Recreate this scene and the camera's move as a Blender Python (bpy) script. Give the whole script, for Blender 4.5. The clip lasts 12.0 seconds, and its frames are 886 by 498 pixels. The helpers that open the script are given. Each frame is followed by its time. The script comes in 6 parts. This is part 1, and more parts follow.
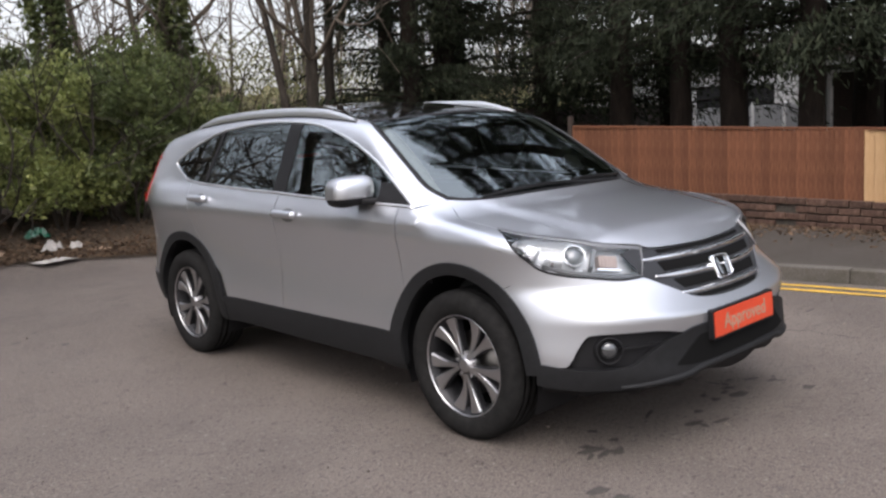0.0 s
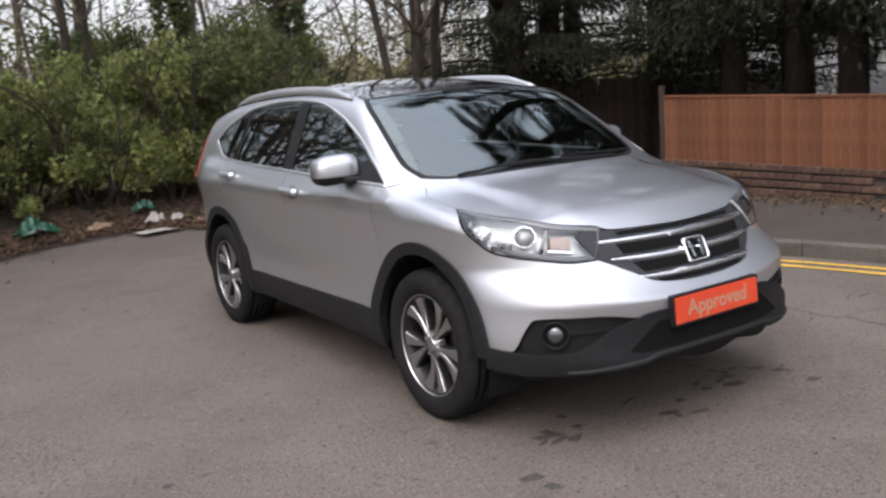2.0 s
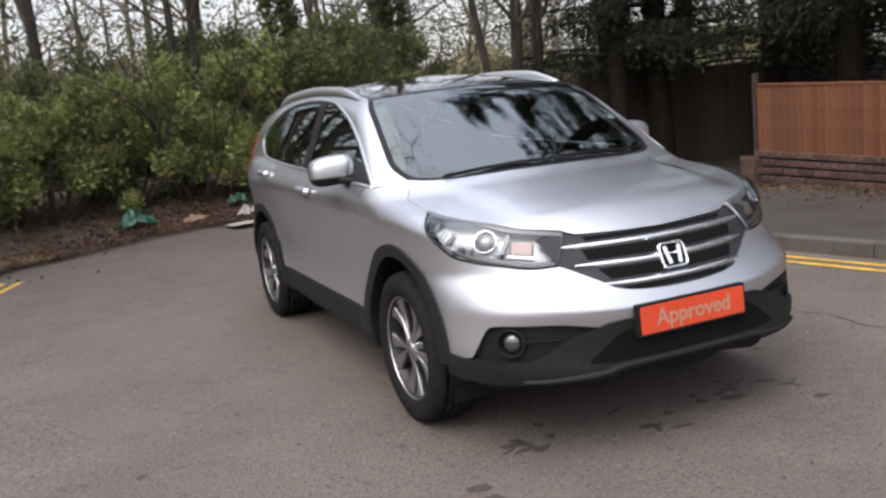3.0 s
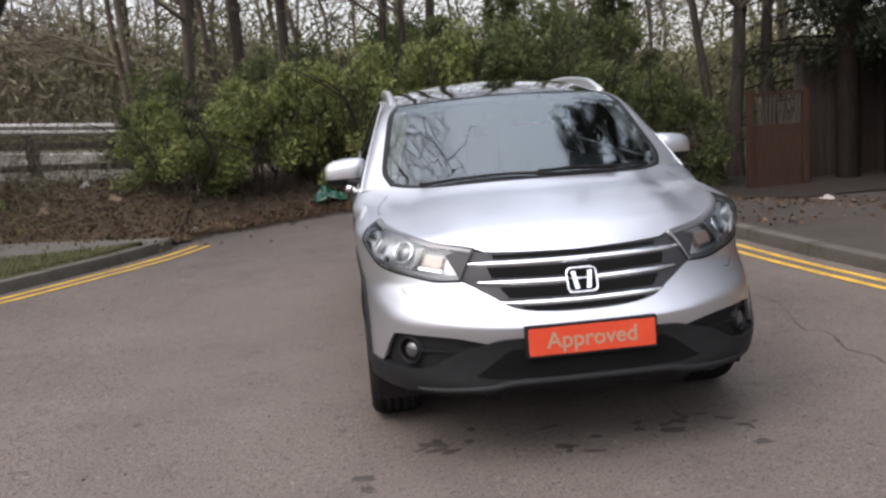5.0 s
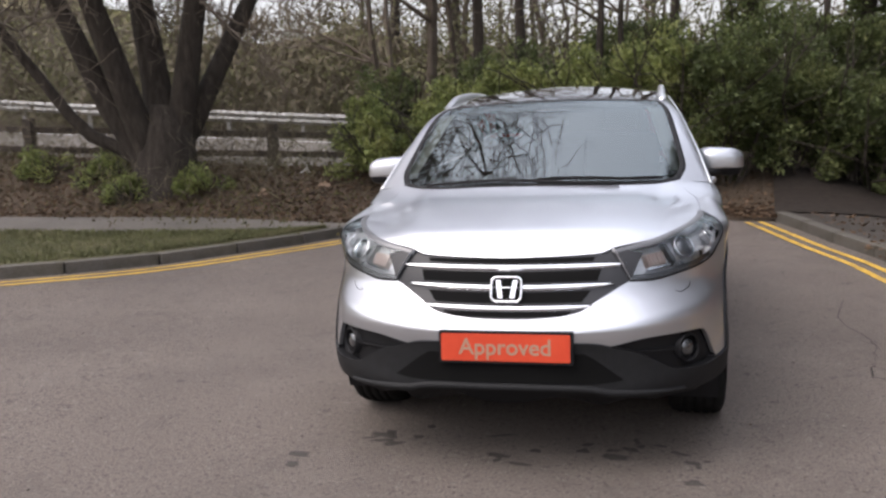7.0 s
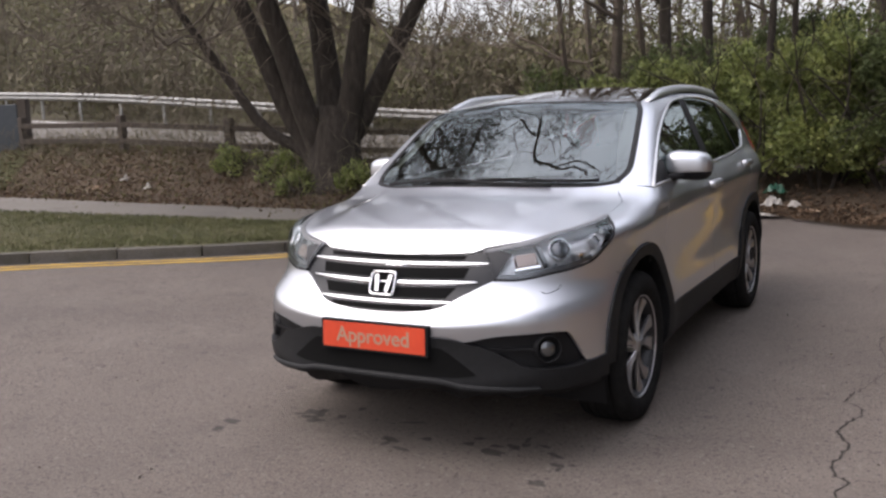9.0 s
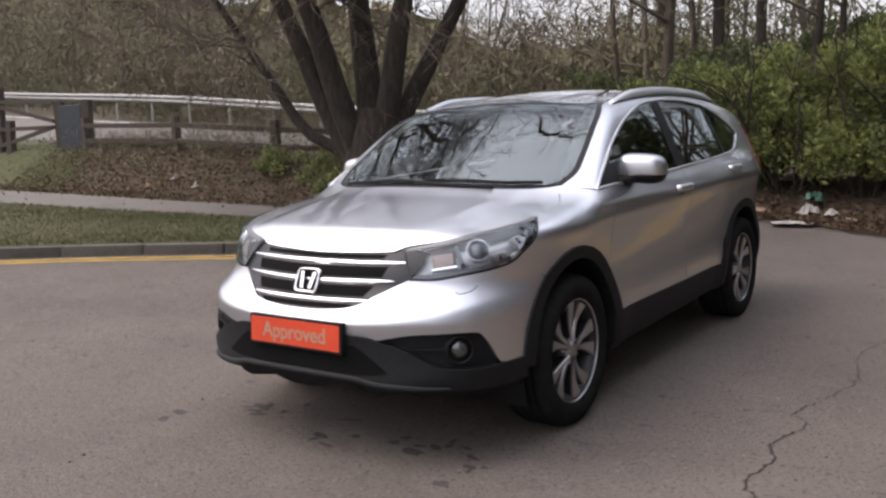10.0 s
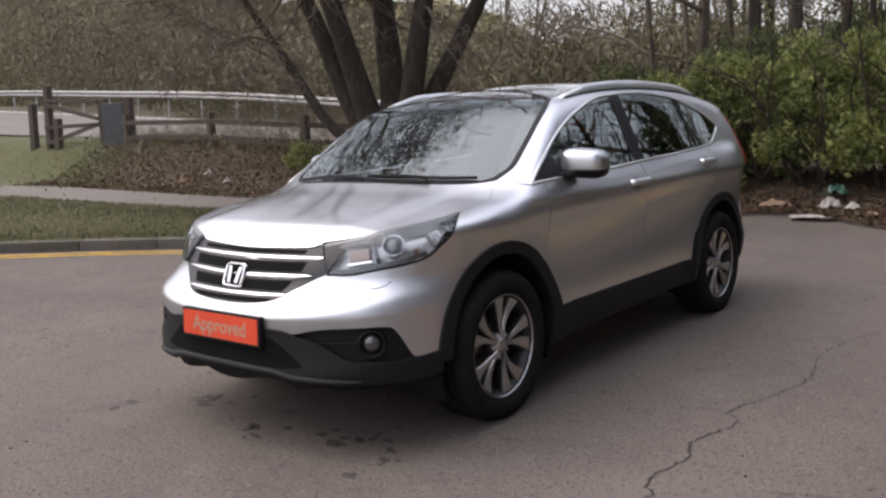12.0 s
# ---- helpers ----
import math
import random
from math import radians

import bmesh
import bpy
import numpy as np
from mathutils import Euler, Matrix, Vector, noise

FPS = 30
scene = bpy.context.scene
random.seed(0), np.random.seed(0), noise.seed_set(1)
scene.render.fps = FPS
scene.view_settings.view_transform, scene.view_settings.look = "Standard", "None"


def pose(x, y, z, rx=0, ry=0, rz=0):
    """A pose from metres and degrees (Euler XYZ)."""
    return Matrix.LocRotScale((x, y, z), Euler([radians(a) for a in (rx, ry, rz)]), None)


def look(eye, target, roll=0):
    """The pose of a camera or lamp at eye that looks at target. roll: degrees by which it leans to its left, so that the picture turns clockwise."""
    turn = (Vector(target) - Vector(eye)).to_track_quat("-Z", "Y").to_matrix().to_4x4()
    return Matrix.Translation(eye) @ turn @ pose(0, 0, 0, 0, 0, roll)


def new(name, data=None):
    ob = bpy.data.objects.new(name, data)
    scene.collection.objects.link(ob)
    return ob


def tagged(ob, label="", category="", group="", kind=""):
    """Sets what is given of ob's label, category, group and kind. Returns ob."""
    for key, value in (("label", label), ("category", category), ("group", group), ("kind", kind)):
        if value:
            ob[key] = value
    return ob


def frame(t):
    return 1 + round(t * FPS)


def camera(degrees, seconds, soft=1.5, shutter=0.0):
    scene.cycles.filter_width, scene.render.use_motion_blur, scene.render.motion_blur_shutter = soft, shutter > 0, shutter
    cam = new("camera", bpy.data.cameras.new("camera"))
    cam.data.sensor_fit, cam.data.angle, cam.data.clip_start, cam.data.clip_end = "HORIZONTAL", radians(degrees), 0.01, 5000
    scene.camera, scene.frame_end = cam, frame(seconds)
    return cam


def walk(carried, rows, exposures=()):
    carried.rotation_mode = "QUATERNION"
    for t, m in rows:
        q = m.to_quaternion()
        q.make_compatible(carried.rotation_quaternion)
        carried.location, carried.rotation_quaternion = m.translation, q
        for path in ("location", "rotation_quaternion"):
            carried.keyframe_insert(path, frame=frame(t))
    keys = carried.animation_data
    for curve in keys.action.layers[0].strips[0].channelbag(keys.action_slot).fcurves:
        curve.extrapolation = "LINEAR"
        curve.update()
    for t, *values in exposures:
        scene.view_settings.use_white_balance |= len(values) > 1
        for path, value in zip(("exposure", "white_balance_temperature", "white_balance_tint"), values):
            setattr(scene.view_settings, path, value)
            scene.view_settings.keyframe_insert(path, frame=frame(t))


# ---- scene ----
cam = camera(53.6, 12.0, soft=2.5, shutter=0.4)
METRES, EYE, TILT, LEAN, TURN = 8.0, 1.5, 0.0, 0.0, 0.0
PATH = [
    (0, (-3.579, -2.84, 1.502), (-2.237, -1.388, 1.2), -3.5),
    (0.5, (-3.529, -2.933, 1.506), (-2.215, -1.457, 1.195), -3.9),
    (1, (-3.398, -2.986, 1.497), (-2.132, -1.472, 1.173), -4.7),
    (1.5, (-3.194, -3.09, 1.505), (-1.978, -1.535, 1.183), -3.9),
    (2, (-2.912, -3.338, 1.484), (-1.843, -1.683, 1.138), -4.5),
    (2.5, (-2.599, -3.481, 1.475), (-1.66, -1.751, 1.118), -4.6),
    (3, (-2.257, -3.645, 1.476), (-1.463, -1.842, 1.132), -5.5),
    (5, (-0.873, -4.244, 1.526), (-0.692, -2.282, 1.185), -4.3),
    (5.5, (-0.511, -4.259, 1.521), (-0.473, -2.285, 1.202), -3.9),
    (6, (-0.092, -4.317, 1.502), (-0.261, -2.346, 1.212), -4.5),
    (6.5, (0.243, -4.295, 1.48), (-0.088, -2.345, 1.181), -3.3),
    (8.5, (1.736, -4.052, 1.442), (0.866, -2.273, 1.165), -2.6),
    (9, (2.089, -3.908, 1.425), (1.098, -2.194, 1.14), -2.5),
    (9.5, (2.35, -3.702, 1.407), (1.288, -2.034, 1.105), -2.5),
    (10, (2.649, -3.573, 1.383), (1.513, -1.949, 1.113), -2.0),
    (10.5, (2.846, -3.446, 1.386), (1.687, -1.845, 1.083), -2.0),
    (11, (2.97, -3.326, 1.375), (1.789, -1.739, 1.079), -1.7),
    (11.5, (3.092, -3.264, 1.375), (1.87, -1.71, 1.073), -2.3),
    (12, (3.151, -3.243, 1.372), (1.908, -1.702, 1.093), -2.5),
]
walk(cam, [(t, look(eye, target, roll)) for t, eye, target, roll in PATH], exposures=[(0.0, 0.42, 6550, 15.0), (6.0, 0.36, 6650, 16.0), (12.0, 0.26, 6700, 18.0)])

# ---- light ----
world = bpy.data.worlds.new("overcast_sky")
scene.world = world
world.use_nodes = True
wn, wl = world.node_tree.nodes, world.node_tree.links
sky = wn.new("ShaderNodeTexSky")
sky.sky_type, sky.sun_disc = "NISHITA", False
sky.sun_elevation, sky.sun_rotation = radians(53), radians(237)
sky.air_density, sky.dust_density = 1.0, 4.0
grey = wn.new("ShaderNodeHueSaturation")
grey.inputs["Saturation"].default_value = 0.85
even = wn.new("ShaderNodeGamma")
even.inputs["Gamma"].default_value = 0.35
wl.new(sky.outputs["Color"], even.inputs["Color"])
wl.new(even.outputs["Color"], grey.inputs["Color"])
# an overcast sky is over three times as bright overhead as at the horizon
where = wn.new("ShaderNodeTexCoord")
split = wn.new("ShaderNodeSeparateXYZ")
wl.new(where.outputs["Generated"], split.inputs[0])
rise = wn.new("ShaderNodeMapRange")
rise.inputs["From Min"].default_value, rise.inputs["From Max"].default_value = 0.0, 1.0
rise.inputs["To Min"].default_value, rise.inputs["To Max"].default_value = 2.7, 9.6
wl.new(split.outputs["Z"], rise.inputs["Value"])
cloud = wn.new("ShaderNodeMix")
cloud.data_type, cloud.blend_type = "RGBA", "MULTIPLY"
cloud.inputs["Factor"].default_value = 1.0
wl.new(grey.outputs["Color"], cloud.inputs["A"])
wl.new(rise.outputs[0], cloud.inputs["B"])
wl.new(cloud.outputs["Result"], wn["Background"].inputs["Color"])
wn["Background"].inputs["Strength"].default_value = 0.147
sun = new("sun", bpy.data.lights.new("sun", "SUN"))
sun.data.energy, sun.data.angle, sun.data.color = 1.05, radians(44), (1.0, 0.97, 0.93)
sun.matrix_world = look((-13, -8.5, 21), (0, 0, 0))


# ---- materials ----
def mat(name, color, rough=0.6, metal=0.0, spec=0.5, coat=0.0):
    m = bpy.data.materials.new(name)
    m.use_nodes = True
    b = m.node_tree.nodes["Principled BSDF"]
    b.inputs["Base Color"].default_value = (*color, 1)
    b.inputs["Roughness"].default_value = rough
    b.inputs["Metallic"].default_value = metal
    b.inputs["Specular IOR Level"].default_value = spec
    b.inputs["Coat Weight"].default_value = coat
    b.inputs["Coat Roughness"].default_value = 0.04
    return m


def node(m, kind, **inputs):
    n = m.node_tree.nodes.new(kind)
    for k, v in inputs.items():
        n.inputs[k.replace("_", " ")].default_value = v
    return n


def varied(name, stops, scale, rough=0.8, detail=8.0, bump=0.0, bump_scale=None, second=None, metal=0.0, island=0.0, by_object=0.0, spec=0.3, stretch=(1, 1, 1)):
    """A material whose colour runs through stops with noise of that scale (per metre), with a second, coarser stain, and a bump."""
    m = mat(name, stops[0], rough, metal, spec)
    nodes, link = m.node_tree.nodes, m.node_tree.links.new
    b = nodes["Principled BSDF"]
    co = nodes.new("ShaderNodeTexCoord")
    mp = node(m, "ShaderNodeMapping", Scale=stretch)
    link(co.outputs["Object"], mp.inputs["Vector"])
    n1 = node(m, "ShaderNodeTexNoise", Scale=scale, Detail=detail, Roughness=0.65)
    link(mp.outputs[0], n1.inputs["Vector"])
    ramp = nodes.new("ShaderNodeValToRGB")
    el = ramp.color_ramp.elements
    while len(el) < len(stops):
        el.new(0.5)
    for i, c in enumerate(stops):
        el[i].position, el[i].color = 0.28 + 0.44 * i / max(1, len(stops) - 1), (*c, 1)
    link(n1.outputs["Fac"], ramp.inputs["Fac"])
    out = ramp.outputs["Color"]
    if second:
        sc, col, amount = second
        n2 = node(m, "ShaderNodeTexNoise", Scale=sc, Detail=5.0, Roughness=0.6)
        link(mp.outputs[0], n2.inputs["Vector"])
        r2 = nodes.new("ShaderNodeValToRGB")
        r2.color_ramp.elements[0].position, r2.color_ramp.elements[1].position = 0.45, 0.68
        r2.color_ramp.elements[1].color = (amount, amount, amount, 1)
        link(n2.outputs["Fac"], r2.inputs["Fac"])
        mx = nodes.new("ShaderNodeMix")
        mx.data_type = "RGBA"
        mx.inputs["B"].default_value = (*col, 1)
        link(r2.outputs["Color"], mx.inputs["Factor"])
        link(out, mx.inputs["A"])
        out = mx.outputs["Result"]
    if island or by_object:
        if island:
            src = nodes.new("ShaderNodeNewGeometry").outputs["Random Per Island"]
        else:
            src = nodes.new("ShaderNodeObjectInfo").outputs["Random"]
        amt = island or by_object
        rng = node(m, "ShaderNodeMapRange")
        rng.inputs["To Min"].default_value, rng.inputs["To Max"].default_value = 1 - amt, 1 + amt
        link(src, rng.inputs["Value"])
        hs = nodes.new("ShaderNodeHueSaturation")
        link(rng.outputs[0], hs.inputs["Value"])
        link(out, hs.inputs["Color"])
        out = hs.outputs["Color"]
    link(out, b.inputs["Base Color"])
    if bump:
        n3 = node(m, "ShaderNodeTexNoise", Scale=bump_scale or scale, Detail=6.0)
        link(mp.outputs[0], n3.inputs["Vector"])
        bp = node(m, "ShaderNodeBump", Strength=bump, Distance=0.02)
        link(n3.outputs["Fac"], bp.inputs["Height"])
        link(bp.outputs["Normal"], b.inputs["Normal"])
    return m


# ---- mesh helpers ----
def mesh_of(name, verts, faces, mats=(), smooth=True):
    me = bpy.data.meshes.new(name)
    me.from_pydata([tuple(map(float, v)) for v in verts], [], [tuple(map(int, f)) for f in faces])
    for m in mats if isinstance(mats, (list, tuple)) else [mats]:
        me.materials.append(m)
    if smooth:
        me.shade_smooth()
    me.update()
    return me


def thing(name, data, label, category, group="", kind=""):
    return tagged(new(name, data), label, category, group, kind)


def part(name, bm, material, parent, label="", smooth=False):
    """Links a bmesh or a mesh as one mesh object under a thing or a part."""
    if isinstance(bm, bmesh.types.BMesh):
        me = bpy.data.meshes.new(name)
        bm.to_mesh(me)
        bm.free()
        if smooth:
            me.shade_smooth()
    else:
        me = bm
    if material is not None:
        me.materials.clear()
        me.materials.append(material)
    ob = new(name, me)
    ob.parent = parent
    if label:
        ob["label"] = label
    return ob


def box(bm, x0, x1, y0, y1, z0, z1, m=None, bevel=0.0):
    r = bmesh.ops.create_cube(bm, size=1.0)
    t = Matrix.Translation(((x0 + x1) / 2, (y0 + y1) / 2, (z0 + z1) / 2)) @ Matrix.Diagonal((x1 - x0, y1 - y0, z1 - z0, 1))
    bmesh.ops.transform(bm, matrix=(m @ t) if m else t, verts=r["verts"])
    if bevel:
        es = list({e for v in r["verts"] for e in v.link_edges})
        bmesh.ops.bevel(bm, geom=es, offset=bevel, segments=2, affect="EDGES", profile=0.6)
    return bm


def spline(points, n):
    """n points, evenly by length, on a Catmull-Rom curve through points."""
    p = np.array(points, float)
    if len(p) == 2:
        return p[0] + (p[1] - p[0]) * np.linspace(0, 1, n)[:, None]
    q = np.vstack([2 * p[0] - p[1], p, 2 * p[-1] - p[-2]])
    out = []
    for i in range(1, len(q) - 2):
        t = np.linspace(0, 1, 24, endpoint=i == len(q) - 3)[:, None]
        a, b, c, d = q[i - 1], q[i], q[i + 1], q[i + 2]
        out.append(0.5 * (2 * b + (c - a) * t + (2 * a - 5 * b + 4 * c - d) * t**2 + (3 * b - a - 3 * c + d) * t**3))
    out = np.vstack(out)
    s = np.r_[0, np.cumsum(np.linalg.norm(np.diff(out, axis=0), axis=1))]
    u = np.linspace(0, s[-1], n)
    return np.stack([np.interp(u, s, out[:, k]) for k in range(out.shape[1])], 1)


def grid_faces(n, m, start=0, flip=False):
    """Quads of a grid with n rows of m points."""
    f = []
    for i in range(n - 1):
        for j in range(m - 1):
            a = start + i * m + j
            q = (a, a + 1, a + m + 1, a + m)
            f.append(q[::-1] if flip else q)
    return f

# ---- the ground ----
def smooth_step(a, b, v):
    t = np.clip((np.asarray(v, float) - a) / (b - a), 0, 1)
    return t * t * (3 - 2 * t)


def ground_z(x, y):
    """Height of the ground: flat where the car stands, rising to the left and over a bank behind the footpath."""
    x, y = np.asarray(x, float), np.asarray(y, float)
    z = 0.030 * np.clip(-x - 2.5, 0, 12) + 0.065 * np.clip(-x - 14.5, 0, 45) * smooth_step(4, 14, y)
    left = smooth_step(-2.0, -4.5, x)
    z = z + left * (0.50 + 0.040 * np.clip(-x - 5, 0, 8)) * smooth_step(6.3, 8.4, y)
    z = z + (1 - left) * 0.40 * smooth_step(7.2, 10.0, y) * smooth_step(5.0, 2.0, x)
    z = z - 0.36 * smooth_step(3.5, 8.5, y) * smooth_step(2.2, 5.2, x)
    return z + 0.012 * np.clip(y - 9, 0, 60)


def asphalt():
    """Worn asphalt: grit, patches worn pale and dark, and scattered oil spots."""
    m = varied("asphalt", [(0.055, 0.046, 0.039), (0.140, 0.117, 0.102), (0.25, 0.214, 0.187)], 95, rough=0.88, detail=12.0, bump=0.7, bump_scale=160, second=(0.55, (0.100, 0.085, 0.076), 0.6))
    nodes, link = m.node_tree.nodes, m.node_tree.links.new
    b = nodes["Principled BSDF"]
    base = b.inputs["Base Color"].links[0].from_socket
    co = nodes.new("ShaderNodeTexCoord")
    for scale, low, high, dark, most in ((2.6, 0.55, 0.68, (0.045, 0.041, 0.038), 0.30), (11.0, 0.60, 0.67, (0.03, 0.028, 0.026), 0.70), (0.8, 0.48, 0.68, (0.20, 0.172, 0.152), 0.35), (32.0, 0.58, 0.66, (0.26, 0.245, 0.23), 0.6), (45.0, 0.56, 0.62, (0.028, 0.025, 0.023), 0.8)):
        n = node(m, "ShaderNodeTexNoise", Scale=scale, Detail=7.0, Roughness=0.7)
        link(co.outputs["Object"], n.inputs["Vector"])
        r = node(m, "ShaderNodeMapRange")
        r.inputs["From Min"].default_value, r.inputs["From Max"].default_value, r.inputs["To Max"].default_value = low, high, most
        link(n.outputs["Fac"], r.inputs["Value"])
        mx = nodes.new("ShaderNodeMix")
        mx.data_type = "RGBA"
        mx.inputs["B"].default_value = (*dark, 1)
        link(r.outputs[0], mx.inputs["Factor"])
        link(base, mx.inputs["A"])
        base = mx.outputs["Result"]
    link(base, b.inputs["Base Color"])
    return m


M_ASPHALT = asphalt()
M_LITTER = varied("leaf_litter", [(0.036, 0.026, 0.018), (0.080, 0.058, 0.040), (0.125, 0.094, 0.066)], 22, rough=0.95, bump=1.0, bump_scale=30)
# soil darkened in its colour to carry the shade by the hedge
M_SOIL = varied("shaded_soil", [(0.010, 0.008, 0.007), (0.025, 0.019, 0.015), (0.045, 0.034, 0.026)], 16, rough=0.95, bump=0.9)
M_EARTH = varied("earth", [(0.05, 0.04, 0.025), (0.09, 0.08, 0.045)], 3, rough=0.95, bump=0.6)
M_GRASS = varied("verge_grass", [(0.036, 0.038, 0.016), (0.075, 0.072, 0.032), (0.13, 0.105, 0.058)], 9, rough=0.95, bump=1.0, bump_scale=60)
M_BANKGRASS = varied("rough_green_grass", [(0.028, 0.034, 0.012), (0.058, 0.066, 0.024), (0.095, 0.088, 0.042)], 7, rough=0.95, bump=1.0, bump_scale=50, second=(0.8, (0.09, 0.075, 0.04), 0.6))
M_PAVING = varied("footpath_tarmac", [(0.105, 0.095, 0.083), (0.18, 0.163, 0.142)], 120, rough=0.9, bump=0.4, second=(1.2, (0.09, 0.08, 0.07), 0.5))
# stained tarmac; the conifers' shade is also put into this dark colour
M_DARKPAVE = varied("stained_shaded_pavement", [(0.036, 0.031, 0.026), (0.072, 0.063, 0.054)], 80, rough=0.92, bump=0.5, second=(1.1, (0.035, 0.028, 0.022), 0.8))
M_KERB = varied("kerb_concrete", [(0.068, 0.062, 0.054), (0.135, 0.124, 0.108)], 60, rough=0.9, bump=0.4, by_object=0.12, second=(3.0, (0.055, 0.050, 0.034), 0.7))
M_YELLOW = varied("yellow_road_paint", [(0.34, 0.20, 0.03), (0.62, 0.38, 0.05), (0.70, 0.45, 0.08)], 40, rough=0.7, bump=0.3, second=(5, (0.12, 0.09, 0.05), 0.5))


def sheet(name, xs, ys, lift, material, label, inside=None):
    X, Y = np.meshgrid(xs, ys)
    Z = ground_z(X, Y) + lift
    v = np.stack([X.ravel(), Y.ravel(), Z.ravel()], 1)
    f = grid_faces(len(ys), len(xs))
    if inside is not None:
        f = [q for q in f if inside(*v[list(q)].mean(0)[:2])]
    return thing(name, mesh_of(name, v, f, material), label, name.split("_")[0], kind="structure")


def strip(name, a, b, n, m, lift, material, label, crown=0.0):
    """A strip of ground between two curves in plan."""
    A, B = spline(a, n), spline(b, n)
    v = []
    for p, q in zip(A, B):
        for k in range(m):
            x, y = p + (q - p) * k / (m - 1)
            v.append((x, y, ground_z(x, y) + lift + crown * math.sin(math.pi * k / (m - 1))))
    return thing(name, mesh_of(name, v, grid_faces(n, m), material), label, name.replace("_", " "), kind="structure")


wide = np.r_[-600, -300, -150, -80, np.arange(-50, -20, 3.0), np.arange(-20, 16, 0.5), np.arange(16, 50, 4.0), 80, 150, 300, 600]
deep = np.r_[-600, -300, -150, -80, np.arange(-50, -12, 4.0), np.arange(-12, 20, 0.5), np.arange(20, 60, 4.0), 80, 150, 300, 600]
sheet("ground", wide, deep, -0.05, M_EARTH, "brown earth with thin grass reaching out to the horizon")
KERB_L = [(-40, -22.0), (-20, -9.0), (-12.5, -3.4), (-9.2, -0.55), (-7.2, 1.2), (-6.2, 2.15), (-5.3, 2.85), (-4.45, 3.6), (-3.75, 4.7), (-3.25, 5.6), (-3.0, 6.3)]
KERB_R = [(4.4, -12.0), (3.62, -3), (3.3, 0.0), (3.0, 1.5), (2.8, 2.6), (2.62, 4.0), (2.4, 5.0), (2.1, 6.6), (2.0, 7.1)]
PATH_FRONT = [(-40, 2.0), (-20, 3.8), (-13, 4.35), (-10, 4.6), (-7.5, 4.95), (-5.5, 5.2), (-4.2, 5.45), (-3.32, 5.75)]
PATH_BACK = [(-40, 4.0), (-20, 5.5), (-13, 6.0), (-10, 6.15), (-7.5, 6.35), (-5.5, 6.5), (-4.2, 6.4), (-3.1, 6.25)]


def beside(curve, d, n=80):
    """The curve moved sideways in plan, to its left by d."""
    c = spline(curve, n)
    t = np.gradient(c, axis=0)
    t /= np.linalg.norm(t, axis=1)[:, None]
    return [tuple(q) for q in c + np.stack([-t[:, 1], t[:, 0]], 1) * d]


strip("road", [(-70, -70), (70, -70)], [(-70, 8.6), (70, 8.6)], 280, 240, 0.0, M_ASPHALT, "worn grey asphalt of a dead-end road")
strip("verge", beside(KERB_L[1:10], 0.12), PATH_FRONT[1:], 120, 14, 0.10, M_GRASS, "strip of short worn grass between kerb and footpath", 0.03)
strip("footpath", PATH_FRONT, PATH_BACK, 100, 6, 0.112, M_PAVING, "grey tarmac footpath beside the verge")
strip("pavement", beside(KERB_R, -0.12), [(14, -12.0), (14, -3), (14, -0.3), (14, 1.4), (14, 3.0), (14, 5.0), (14, 7.0), (14, 9)], 90, 40, 0.10, M_DARKPAVE, "grey tarmac pavement strewn with needles by the fence")
strip("main_road", [(-90, 9.6), (-3, 10.2)], [(-90, 17.6), (-3, 17.8)], 120, 14, 0.03, M_PAVING, "pale grey main road behind the wooden fence")
strip("road_line", [(-90, 16.3), (-3, 16.5)], [(-90, 16.5), (-3, 16.7)], 120, 2, 0.045, mat("white_road_paint", (0.62, 0.62, 0.60), 0.7), "white edge line along the main road")
# leaf litter: from the end of the asphalt up under the shrubs, and over the bank behind the path
LITTER_EDGE = [(-3.1, 6.35), (-2.7, 7.0), (-2.0, 7.5), (-1.2, 7.85), (-0.4, 8.0), (0.4, 7.75), (1.1, 7.35), (1.7, 7.1), (2.2, 7.0), (4.0, 7.2)]
strip("leaf_bed", LITTER_EDGE, [(-3.4, 13), (-2.7, 13), (-1.8, 13), (-1, 13), (-0.2, 13), (0.6, 13), (1.5, 13), (2.6, 13), (4, 13), (9, 13)], 70, 40, 0.006, M_LITTER, "brown leaf litter and soil under the shrubs", 0.05)
# needle bed: the shade here is painted into the soil colour
strip("needle_bed", [(2.0, 6.95), (4.0, 7.05), (8.0, 7.2), (14.0, 7.4)], [(2.4, 10.5), (4.4, 10.5), (8.0, 10.5), (14.0, 10.5)], 40, 12, 0.118, M_SOIL, "soil and conifer needles, with shade put into their dark colour", 0.02)
strip("leaf_bank", PATH_BACK[1:], [(-22, 9.7), (-14, 9.7), (-10, 9.8), (-8, 9.8), (-6, 9.9), (-4.5, 9.9), (-3.2, 9.9)], 90, 24, 0.06, M_LITTER, "bank of brown leaves behind the footpath", 0.05)

strip("bank_grass", [(-45, 4.2), (-20, 5.6), (-13.6, 6.1)], [(-45, 9.4), (-22, 9.5), (-15.2, 9.3)], 60, 24, 0.075, M_BANKGRASS, "rough green grass beside the timber gate", 0.05)


